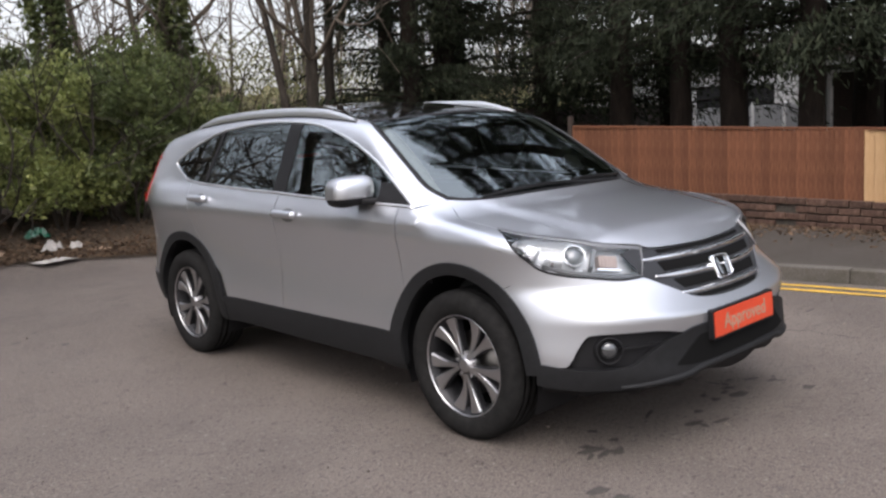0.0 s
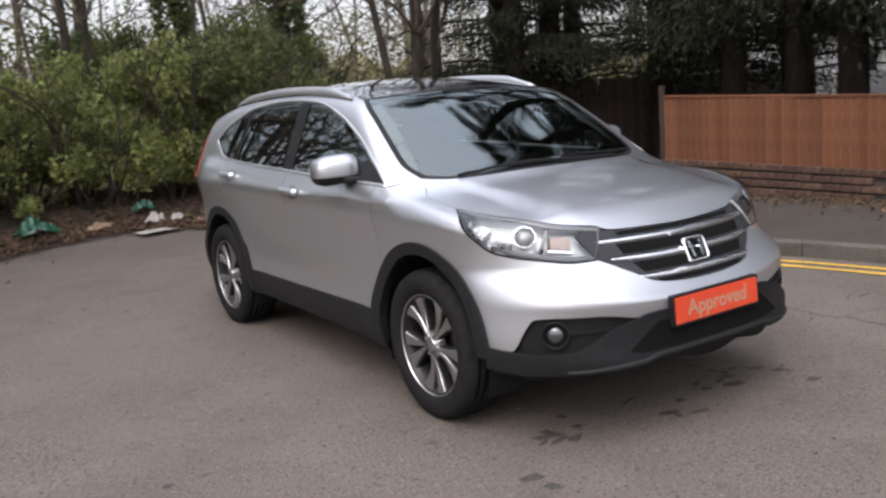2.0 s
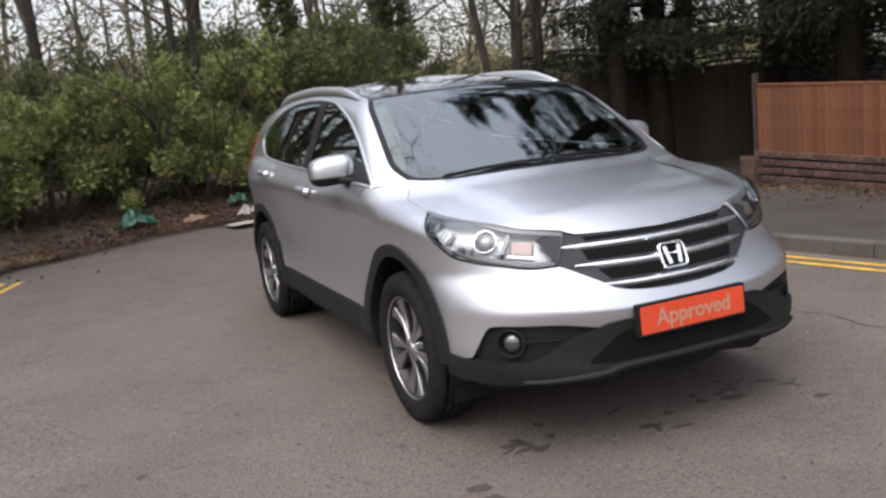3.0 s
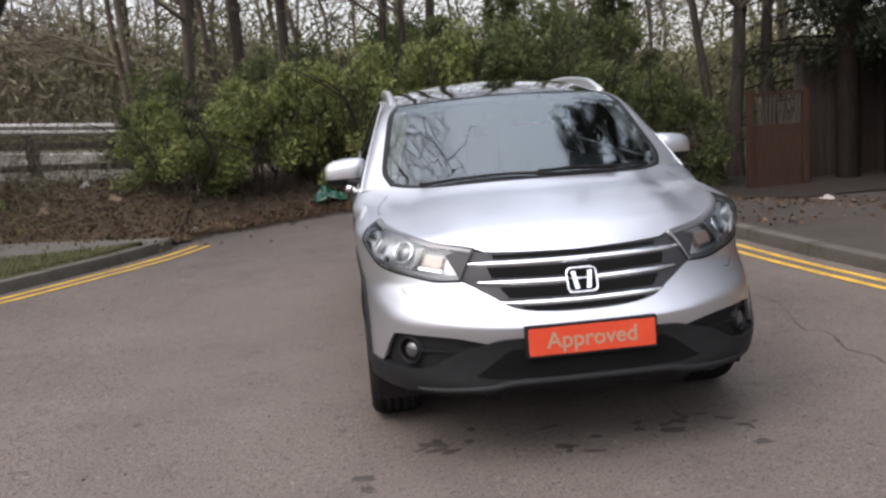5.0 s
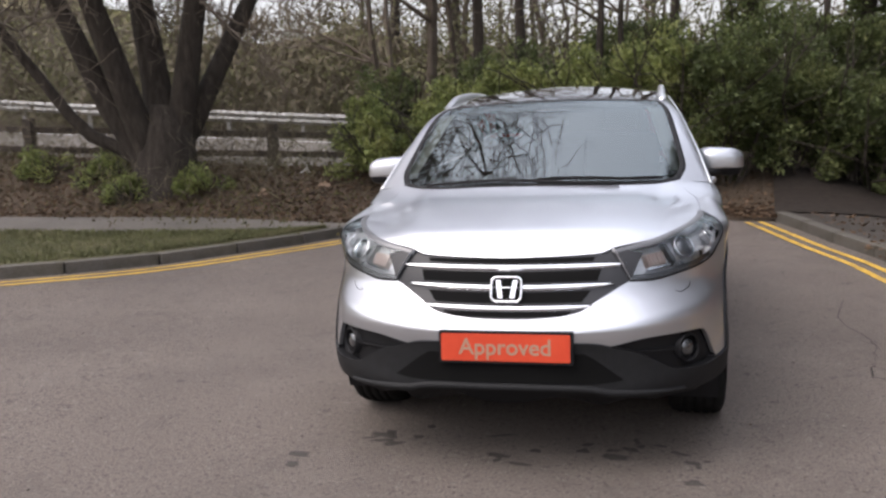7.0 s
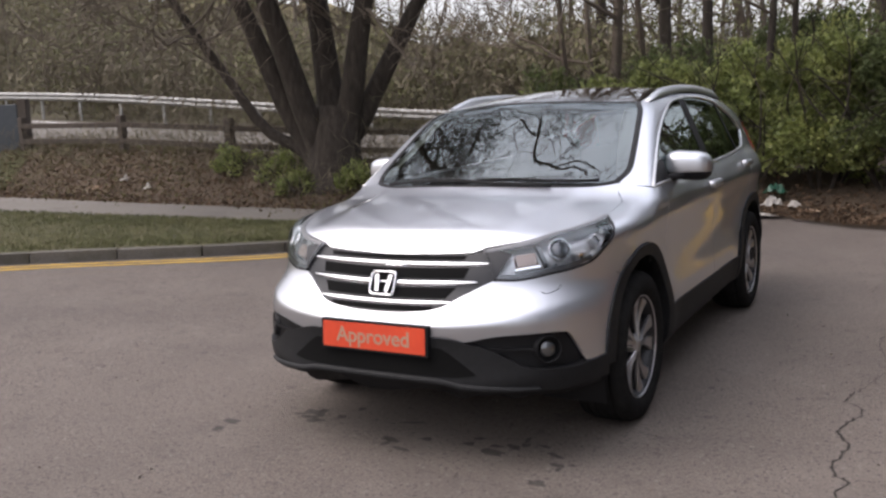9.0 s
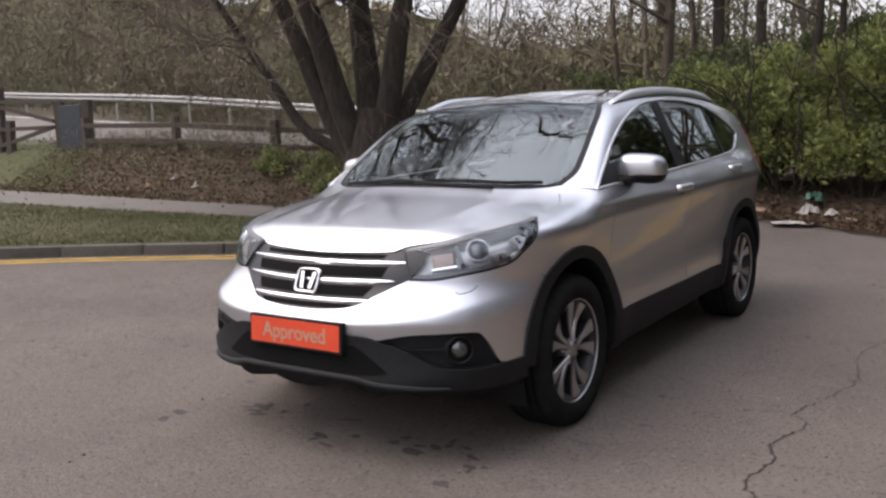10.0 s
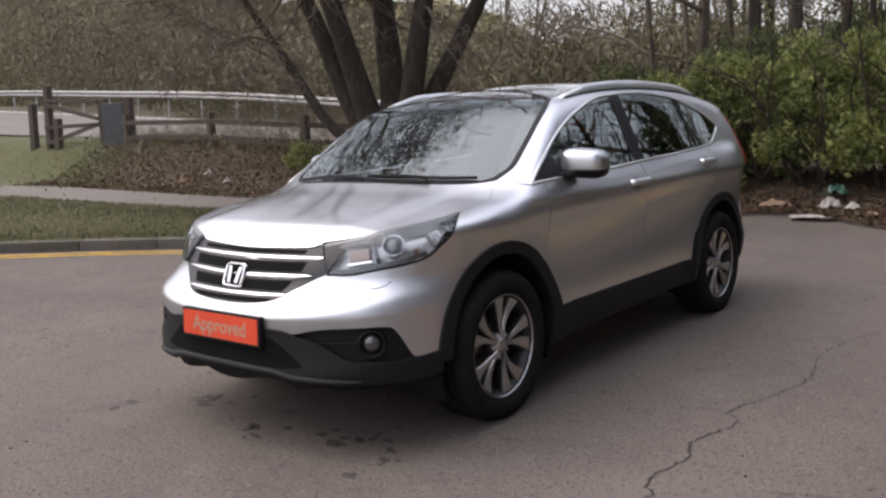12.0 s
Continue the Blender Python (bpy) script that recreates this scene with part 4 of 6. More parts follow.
M_HOUSING = mat("bright_lamp_housing", (0.55, 0.56, 0.58), 0.45, 0.6)
M_LAMPDARK = mat("dark_lamp_bezel", (0.16, 0.163, 0.17), 0.35, 0.6)
M_INDICATOR = mat("unlit_indicator_block", (0.40, 0.31, 0.27), 0.3, 0.3)
# darker grey that paints the shade of the door handle recesses
M_CUP = mat("recess_shade_paint", (0.22, 0.23, 0.24), 0.4, 0.7)
M_FOG = mat("fog_lamp_glass", (0.10, 0.105, 0.11), 0.12, 0.7, 0.5, 1.0)
M_BULB = mat("projector_glass", (0.10, 0.105, 0.115), 0.05, 0.4, 0.8, 1.0)
for s in (1, -1):
    fl = lambda pts: [(s * x, y, z) for x, y, z in pts]
    lamp = new("headlamp")
    lamp.parent = CAR
    lamp["label"] = "clear swept-back headlamp"
    p = coons(fl(HL_LOW), fl(HL_OUT), fl(HL_TOP), fl(HL_IN), 18, 30)
    v, f = skin("housing", p, -0.050, -0.046, 0.003)
    part("housing", mesh_of("housing", v, f, M_HOUSING), None, lamp, "silver lamp housing")
    v, f = skin("lens", p, 0.001, 0.004, 0.002)
    part("lens", mesh_of("lens", v, f, M_LENS), None, lamp, "clear lens")
    ribbon("lamp_brow", fl([(x, y, z - 0.010) for x, y, z in HL_TOP]), 0.030, 0.003, 0.0, M_LAMPDARK, lamp, 40, "dark grey upper edge")
    ribbon("lamp_bezel", fl([(x, y, z + 0.012) for x, y, z in HL_LOW]), 0.026, 0.002, -0.006, M_LAMPDARK, lamp, 40, "dark grey lower bezel")
    panel("lamp_inner_trim", fl([(0.487, -0.726, 0.773), (0.537, -0.651, 0.872)]), fl([(0.537, -0.651, 0.872), (0.445, -0.662, 0.889)]), fl([(0.413, -0.670, 0.884), (0.445, -0.662, 0.889)]), fl([(0.487, -0.726, 0.773), (0.413, -0.670, 0.884)]), 10, 10, M_GRILLE, lamp, off=0.003, thick=0.006, gap=0.0, label="dark grey inner trim")
    ribbon("lamp_edge", fl(HL_LOW + HL_OUT[1:]), 0.010, 0.003, 0.0, M_DARK, lamp, 50)
    m = on_skin((s * 0.700, -0.535, 0.880), -0.030)
    at_pose(part("projector_ring", tube(0.050, 0.042, -0.012, 0.03), M_CHROME, lamp, "chrome projector ring", smooth=True), m)
    at_pose(part("projector", ball(0.037, squash=0.45), M_BULB, lamp, "dark glass projector", smooth=True), m)
    m = on_skin((s * 0.590, -0.630, 0.848), -0.030) @ pose(0, 0, 0, 0, s * -8)
    at_pose(part("indicator", outline_prism(ring_plate(0.100, 0.062, 0.010), -0.006, 0.020, 0.82), M_INDICATOR, lamp, "pale orange unlit indicator block"), m)
    at_pose(part("indicator_frame", outline_prism(ring_plate(0.112, 0.010, 0.004), -0.010, 0.020, 0.95), M_CHROME, lamp, "chrome lower frame"), m @ pose(0, 0, -0.036))
    for k in range(4):
        at_pose(part("indicator_rib", outline_prism(ring_plate(0.004, 0.048, 0.0015), -0.009, 0.002), M_INDICATOR, lamp), m @ pose(-0.027 + 0.018 * k, 0, 0))
    at_pose(part("lamp_divider", outline_prism(ring_plate(0.020, 0.105, 0.006), -0.012, 0.020, 0.8), M_LAMPDARK, lamp, "dark grey divider"), on_skin((s * 0.645, -0.595, 0.868), -0.028) @ pose(0, 0, 0, 0, s * -20))
    for x, y, z, w, h, a in ((0.805, -0.385, 0.905, 0.062, 0.060, -24), (0.805, -0.290, 0.950, 0.040, 0.030, -30), (0.775, -0.475, 0.846, 0.075, 0.042, -14), (0.705, -0.575, 0.820, 0.060, 0.026, -6)):
        m = on_skin((s * x, y, z), -0.030) @ pose(0, 0, 0, 0, s * a)
        at_pose(part("reflector", outline_prism(ring_plate(w, h, 0.010), 0.004, 0.016, 0.9), M_HOUSING, lamp, "silver reflector"), m)
        for k in range(3):
            at_pose(part("reflector_facet", outline_prism(ring_plate(w * 0.26, h * 0.8, 0.004), -0.006, 0.006, 0.7), M_CHROME if k == 1 else M_HOUSING, lamp, "bright reflector facet"), m @ pose((k - 1) * w * 0.31, 0, 0, 0, 0, s * (8 - 8 * k)))
    # fog lamp pocket
    low = fl([(0.42, -0.872, 0.528), (0.52, -0.848, 0.508), (0.596, -0.82, 0.468), (0.666, -0.779, 0.429), (0.77, -0.675, 0.420), (0.828, -0.583, 0.426)])
    top = fl([(0.418, -0.872, 0.540), (0.54, -0.818, 0.566), (0.684, -0.715, 0.575), (0.757, -0.643, 0.570)])
    fog = panel("fog_lamp_pocket", low, fl([(0.828, -0.583, 0.426), (0.80, -0.605, 0.50), (0.757, -0.643, 0.570)]), top, fl([(0.42, -0.872, 0.528), (0.418, -0.872, 0.540)]), 16, 40, M_DARK, CAR, off=-0.034, thick=-0.036, gap=0.0, label="black recessed fog lamp surround")[0]
    m = on_skin((s * 0.692, -0.69, 0.497), -0.020)
    at_pose(part("fog_lamp_ring", tube(0.058, 0.066, -0.016, 0.03), M_DARK, fog, "black lamp ring", smooth=True), m)
    at_pose(part("fog_lamp", ball(0.036, squash=0.5), M_FOG, fog, "round fog lamp", smooth=True), m)
    at_pose(part("pocket_bar", outline_prism([(-0.12, -0.006), (0.12, -0.006), (0.12, 0.006), (-0.12, 0.006)], -0.010, 0.02), M_DARK, fog), on_skin((s * 0.57, -0.79, 0.505), -0.024))
    w = [(0.660, -0.654, 0.713), (0.683, -0.644, 0.709), (0.712, -0.609, 0.722), (0.727, -0.589, 0.744)]
    ribbon("washer_seam", fl(w), 0.004, 0.001, 0.0, M_GRILLE, CAR, 24)
    # roof rail
    c, _ = snap(spline(fl([(0.628, 0.97, 1.49), (0.632, 1.25, 1.54), (0.632, 1.72, 1.56), (0.625, 2.25, 1.55), (0.60, 2.76, 1.50)]), 60), 0.0)
    t = unit_rows(np.gradient(c, axis=0))
    out = unit_rows(np.cross(t, (0, 0, 1)))
    high = 0.046 * np.minimum(1, np.minimum(np.arange(60) + 0.6, 59.6 - np.arange(60)) / 9) ** 0.7
    sec = [(0.021, -0.01), (0.021, 0.35), (0.015, 0.85), (0.0, 1.0), (-0.013, 0.9), (-0.019, 0.45), (-0.019, -0.01)]
    v = np.stack([c + out * a + np.array((0, 0, 1)) * (high * b)[:, None] for a, b in sec], 1).reshape(-1, 3)
    f = grid_faces(60, 7, flip=s > 0) + [tuple(range(7)), tuple(range(413 + 6, 412, -1))]
    part("roof_rail", mesh_of("roof_rail", v, f, M_SATIN), None, CAR, "satin silver roof rail")
    # door mirror
    mir = new("door_mirror")
    mir.parent = CAR
    mir["label"] = "silver door mirror with a black base"
    for nm, keep_top, material in (("mirror_cap", True, M_SILVER), ("mirror_base", False, M_DARK)):
        bm = bmesh.new()
        bmesh.ops.create_uvsphere(bm, u_segments=36, v_segments=24, radius=1)
        for vt in bm.verts:
            vt.co = Vector([math.copysign(abs(q) ** 0.62, q) for q in vt.co])
            vt.co.z -= 0.12 * vt.co.x
            if vt.co.y > 0.3:
                vt.co.y = 0.3 + (vt.co.y - 0.3) * 0.25
        cutz = -0.42
        bmesh.ops.bisect_plane(bm, geom=list(bm.verts) + list(bm.edges) + list(bm.faces), plane_co=(0, 0, cutz), plane_no=(0, 0, 1), clear_inner=keep_top, clear_outer=not keep_top)
        bmesh.ops.holes_fill(bm, edges=[e for e in bm.edges if len(e.link_faces) == 1])
        if not keep_top:
            for vt in bm.verts:
                vt.co.x *= 0.97
                vt.co.y *= 0.97
        bmesh.ops.transform(bm, matrix=pose(s * 0.925, 0.700, 1.152, 0, 0, s * 10) @ Matrix.Diagonal((s * 0.120, 0.104, 0.076, 1)), verts=bm.verts)
        bmesh.ops.recalc_face_normals(bm, faces=bm.faces)
        part(nm, bm, material, mir, smooth=True)
    bm = bmesh.new()
    box(bm, -0.06, 0.06, -0.035, 0.035, -0.018, 0.018, bevel=0.012)
    at_pose(part("mirror_arm", bm, M_DARK, mir, "black mirror arm", smooth=True), pose(s * 0.86, 0.60, 1.098, 0, s * -6, s * 35))
    at_pose(part("mirror_glass", outline_prism(ring_plate(0.18, 0.10, 0.03), 0.0, 0.004), mat("mirror_glass", (0.8, 0.8, 0.8), 0.02, 1.0), mir, "mirror glass"), pose(s * 0.925, 0.742, 1.150, 0, 0, s * 10))
    # door handles
    for (hx, hy, hz), door in (((0.905, 1.325, 1.004), doors_f), ((0.872, 2.350, 1.054), doors_r)):
        own = door[0] if s > 0 else door[1]
        c = [(s * hx, hy + d, hz + 0.010 * d) for d in (-0.10, -0.03, 0.03, 0.10)]
        oval = [(s * hx, hy - 0.015 + 0.070 * math.cos(radians(a)), hz + 0.040 * math.sin(radians(a))) for a in range(225, 586, 15)]
        # no hollow: a flat oval on the door, coloured like a shaded recess
        panel("handle_cup_shade", oval[0:7], oval[6:13], oval[18:11:-1], [oval[24], *oval[23:17:-1]], 7, 7, M_CUP, own, off=0.0012, thick=0.001, gap=0.0, label="flat oval painted with the shade of a recess")
        ribbon("handle", c, 0.044, 0.032, 0.008, M_SILVER, own, 20, "silver door handle")
    # wipers
for points in ([(0.42, 0.055, 1.085), (0.14, 0.022, 1.105), (-0.10, 0.050, 1.118), (-0.36, 0.080, 1.116), (-0.56, 0.120, 1.098)], [(0.62, 0.185, 1.105), (0.45, 0.110, 1.112), (0.25, 0.075, 1.118), (0.02, 0.050, 1.118)]):
    ribbon("wiper", points, 0.013, 0.016, 0.004, M_DARK, CAR, 40, "black wiper", taper=0.5)

# short fin aerial at the back of the roof
bm = bmesh.new()
fin = [(-0.09, 0.0), (0.07, 0.0), (0.055, 0.05), (0.03, 0.055), (-0.03, 0.028)]
low = []
for side in (-1, 1):
    low.append([bm.verts.new((side * (0.022 if z < 0.01 else 0.006), y, z)) for y, z in fin])
for i in range(5):
    j = (i + 1) % 5
    bm.faces.new((low[0][i], low[0][j], low[1][j], low[1][i]))
bm.faces.new(low[0]), bm.faces.new(low[1][::-1])
bmesh.ops.recalc_face_normals(bm, faces=bm.faces)
at_pose(part("aerial", bm, M_SILVER, CAR, "small silver fin aerial", smooth=False), pose(0, 2.98, 1.527, -8))

# ---- wheels ----
def wheel_at(x, y, side):
    w = new("wheel")
    w.parent = CAR
    w["label"] = "alloy wheel with five split spokes and a black tyre"
    w.matrix_basis = Matrix.Translation((x, y, HUB_Z)) @ Matrix.Diagonal((side, 1, 1, 1)) @ pose(0, 0, 0, {(-1, 0): 54, (1, 0): 5}.get((side, round(y)), 40))
    prof = [(-0.215, 0.243), (-0.228, 0.275), (-0.225, 0.315), (-0.205, 0.342), (-0.17, 0.352)]
    for g in (-0.155, -0.115, -0.075, -0.035):
        prof += [(g - 0.006, 0.354), (g - 0.005, 0.347), (g + 0.005, 0.347), (g + 0.006, 0.354)]
    prof += [(-0.015, 0.352), (0.012, 0.340), (0.026, 0.312), (0.028, 0.275), (0.016, 0.246), (0.006, 0.238)]
    v, f = lathe(prof, 72)
    tyre = part("tyre", mesh_of("tyre", v, f, M_RUBBER), None, w, "black tyre")
    v, f = lathe([(-0.20, 0.230), (-0.10, 0.205), (-0.03, 0.212), (-0.008, 0.222), (0.002, 0.229), (0.006, 0.235)], 72)
    part("rim", mesh_of("rim", v, f, M_ALLOYDARK), None, w, "dark painted rim barrel")
    v, f = lathe([(0.004, 0.2335), (0.010, 0.236), (0.012, 0.239), (0.008, 0.242), (-0.004, 0.243)], 72)
    part("rim_edge", mesh_of("rim_edge", v, f, M_ALLOY), None, w, "bright machined rim edge")
    v, f = lathe([(-0.085, 0.02), (-0.085, 0.150), (-0.10, 0.150), (-0.10, 0.02)], 48)
    part("brake_disc", mesh_of("brake_disc", v, f, M_DISC), None, w, "grey brake disc")
    v, f = lathe([(-0.135, 0.0), (-0.135, 0.225)], 48)
    part("wheel_back", mesh_of("wheel_back", v, f, M_VOID), None, w)
    for k in range(5):
        base = 2 * math.pi * k / 5
        for sgn in (-1, 1):
            rows, n = [], 9
            for i in range(n):
                t = i / (n - 1)
                r = 0.040 + 0.192 * t
                mid = base + sgn * radians(7.0 + 9.0 * t**1.3)
                half = 0.0085 + 0.0300 * t**2.0
                dish = -0.006 - 0.016 * math.sin(math.pi * min(1, t * 1.0)) * (1 - 0.4 * t)
                rows.append((r, mid, half, dish))
            for nm, material, drop, grow in (("spoke", M_ALLOY, 0.0, 0.0), ("spoke_back", M_ALLOYDARK, 0.010, 0.006)):
                v, f = [], []
                for r, mid, half, dish in rows:
                    d = np.array((math.cos(mid), math.sin(mid)))
                    q = np.array((-d[1], d[0]))
                    for off, dep in ((-half - grow, -0.034 - drop), (-half - grow, -0.004 - drop), (-half * 0.80, 0.0 - drop), (half * 0.80, 0.0 - drop), (half + grow, -0.004 - drop), (half + grow, -0.034 - drop)):
                        c = d * r + q * off
                        v.append((dish + dep + 0.004, c[0], c[1]))
                f = [(i * 6 + j, i * 6 + 6 + j, i * 6 + 7 + j, i * 6 + 1 + j) for i in range(n - 1) for j in range(5)]
                ob = part(nm, mesh_of(nm, v, f, material, smooth=False), None, w, "machined spoke face" if nm == "spoke" else "dark spoke side")
        bm = bmesh.new()
        bmesh.ops.create_cone(bm, cap_ends=True, segments=8, radius1=0.010, radius2=0.008, depth=0.02, matrix=pose(-0.022, 0.058 * math.cos(base + 0.63), 0.058 * math.sin(base + 0.63), 0, 90))
        part("wheel_nut", bm, M_SATIN, w)
    v, f = lathe([(-0.05, 0.060), (-0.022, 0.057), (-0.014, 0.046), (-0.008, 0.036), (-0.002, 0.034), (0.001, 0.026), (0.002, 0.0)], 32)
    part("hub_cap", mesh_of("hub_cap", v, f, M_ALLOY), None, w, "round hub cap")
    v, f = [], []
    for i in range(25):
        a = math.pi * (-0.12 + 1.24 * i / 24)
        for sx in (-0.32, -0.02):
            v.append((sx, 0.435 * math.cos(a), 0.435 * math.sin(a)))
    v2, f2 = [(q[0] * side + x, q[1] + y, q[2] + HUB_Z) for q in v], grid_faces(25, 2)
    part("wheel_arch_liner", mesh_of("wheel_arch_liner", v2, f2, M_DARK), None, CAR, "black arch liner")


for sx in (-1, 1):
    for yy in (0.0, WHEELBASE):
        wheel_at(sx * 0.868, yy, sx)

# ---- cabin ----
def soft_box(x0, x1, y0, y1, z0, z1, r=0.05, m=None):
    return box(bmesh.new(), x0, x1, y0, y1, z0, z1, m, r)


part("dashboard", soft_box(-0.74, 0.74, 0.22, 0.78, 0.70, 1.02, 0.06), M_TRIM, CAR, "dark dashboard", smooth=True)
part("cabin_floor", soft_box(-0.78, 0.78, 0.3, 3.1, 0.33, 0.40, 0.02), M_TRIM, CAR, "dark cabin floor")
for s in (-1, 1):
    seat = new("front_seat")
    seat.parent = CAR
    seat["label"] = "charcoal cloth front seat"
    part("seat_base", soft_box(-0.26, 0.26, -0.26, 0.26, -0.12, 0.10, 0.06), M_SEAT, seat, smooth=True)
    part("seat_back", soft_box(-0.25, 0.25, -0.07, 0.07, 0.0, 0.60, 0.05, pose(0, 0.28, 0.08, -14)), M_SEAT, seat, smooth=True)
    part("headrest", soft_box(-0.13, 0.13, -0.05, 0.05, 0.0, 0.20, 0.04, pose(0, 0.43, 0.69, -10)), M_SEAT, seat, smooth=True)
    seat.matrix_basis = pose(s * 0.37, 1.45, 0.62)
part("rear_seat", soft_box(-0.62, 0.62, 2.2, 2.7, 0.45, 0.72, 0.06), M_SEAT, CAR, "charcoal rear bench", smooth=True)
part("rear_seat_back", soft_box(-0.62, 0.62, -0.07, 0.07, 0.0, 0.55, 0.05, pose(0, 2.68, 0.66, -16)), M_SEAT, CAR, "charcoal rear backrest", smooth=True)
v, f = lathe([(0.016 * math.sin(a), 0.185 + 0.016 * math.cos(a)) for a in np.linspace(0, 2 * math.pi, 9)], 36)
at_pose(part("steering_wheel", mesh_of("steering_wheel", v, f, M_DARK), None, CAR, "black steering wheel"), pose(-0.37, 0.92, 0.98, 0, 22, 90))
part("rear_view_mirror", soft_box(-0.11, 0.11, 0.80, 0.83, 1.37, 1.43, 0.015), M_DARK, CAR, "black rear-view mirror", smooth=True)
for s in (-1, 1):
    inner_pillar = [(s * 0.70, 0.32, 1.13), (s * 0.63, 0.58, 1.30), (s * 0.585, 0.83, 1.455)]
    ribbon("pillar_trim", inner_pillar, 0.075, -0.012, -0.022, M_PALETRIM, CAR, 24, "pale inner pillar trim")

# ---- plants ----
def fast_mesh(name, verts, faces, mats, smooth=False, index=None):
    """A mesh from arrays; every face has the same number of corners."""
    verts, faces = np.asarray(verts, np.float32), np.asarray(faces, np.int32)
    me = bpy.data.meshes.new(name)
    me.vertices.add(len(verts))
    me.vertices.foreach_set("co", verts.ravel())
    me.loops.add(faces.size)
    me.loops.foreach_set("vertex_index", faces.ravel())
    me.polygons.add(len(faces))
    me.polygons.foreach_set("loop_start", np.arange(0, faces.size, faces.shape[1], dtype=np.int32))
    for m in mats if isinstance(mats, (list, tuple)) else [mats]:
        me.materials.append(m)
    if index is not None:
        me.polygons.foreach_set("material_index", np.asarray(index, np.int32))
    me.update(calc_edges=True)
    me.validate()
    if smooth:
        me.shade_smooth()
    return me


def leaf_material(name, stops, rough=0.45, island=0.45, scale=2.2, spec=0.4, through_light=0.0):
    m = varied(name, stops, scale, rough=rough, island=island, spec=spec)
    if through_light:
        nodes, link = m.node_tree.nodes, m.node_tree.links.new
        b = nodes["Principled BSDF"]
        tl, mx = nodes.new("ShaderNodeBsdfTranslucent"), nodes.new("ShaderNodeMixShader")
        mx.inputs["Fac"].default_value = through_light
        link(b.inputs["Base Color"].links[0].from_socket, tl.inputs["Color"])
        link(b.outputs[0], mx.inputs[1])
        link(tl.outputs[0], mx.inputs[2])
        link(mx.outputs[0], nodes["Material Output"].inputs["Surface"])
    return m


def unit(v):
    return v / np.maximum(np.linalg.norm(v, axis=-1, keepdims=True), 1e-9)


def leaves(rng, centres, normals, length, width, fold=0.25, spread=0.8):
    """Folded pointed leaves, six points and four faces each, about normals."""
    n = len(centres)
    d = unit(normals + rng.normal(0, spread, (n, 3)))
    side = unit(np.cross(d, rng.normal(0, 1, (n, 3))))
    up = np.cross(side, d)
    ln = (length * rng.uniform(0.6, 1.25, n))[:, None]
    wd = (width * rng.uniform(0.7, 1.2, n))[:, None]
    base, tip = centres - d * ln / 2, centres + d * ln / 2 - up * ln * 0.15
    mid1, mid2 = centres - d * ln * 0.08, centres + d * ln * 0.25
    v = np.stack([base, mid1 + side * wd / 2 + up * wd * fold, tip, mid1 - side * wd / 2 + up * wd * fold, mid1], 1)
    v = v.reshape(-1, 3)
    k = np.arange(n)[:, None] * 5
    f = np.stack([k + [0, 1, 4], k + [1, 2, 4], k + [2, 3, 4], k + [3, 0, 4]], 1).reshape(-1, 3)
    return v, f


def sprays(rng, centres, normals, length, width, spread):
    """Thin four-sided blades, for needles and far twigs."""
    n = len(centres)
    d = unit(normals + rng.normal(0, spread, (n, 3)))
    side = unit(np.cross(d, rng.normal(0, 1, (n, 3))))
    ln, wd = (length * rng.uniform(0.6, 1.3, n))[:, None], (width * rng.uniform(0.7, 1.3, n))[:, None]
    v = np.stack([centres - d * ln / 2, centres + side * wd / 2, centres + d * ln / 2, centres - side * wd / 2], 1).reshape(-1, 3)
    return v, np.arange(4 * n).reshape(-1, 4)


class Limbs:
    """Tapered tubes, gathered into one mesh."""

    def __init__(self, sides=6):
        self.v, self.f, self.sides, self.count = [], [], sides, 0
        self.tips = []

    def tube(self, pts, radii):
        pts, radii = np.asarray(pts, float), np.asarray(radii, float)
        t = unit(np.gradient(pts, axis=0))
        a = unit(np.cross(t, np.array([0.31, 0.17, 0.93]) + 0 * t))
        b = np.cross(t, a)
        ang = np.linspace(0, 2 * math.pi, self.sides, endpoint=False)
        ring = pts[:, None] + radii[:, None, None] * (a[:, None] * np.cos(ang)[None, :, None] + b[:, None] * np.sin(ang)[None, :, None])
        n, s = len(pts), self.sides
        i, j = np.meshgrid(np.arange(n - 1), np.arange(s), indexing="ij")
        q = np.stack([i * s + j, i * s + (j + 1) % s, (i + 1) * s + (j + 1) % s, (i + 1) * s + j], -1).reshape(-1, 4) + self.count
        self.v.append(ring.reshape(-1, 3))
        self.f.append(q)
        self.count += n * s

    def mesh(self, name, material):
        return fast_mesh(name, np.vstack(self.v), np.vstack(self.f), material, smooth=True)


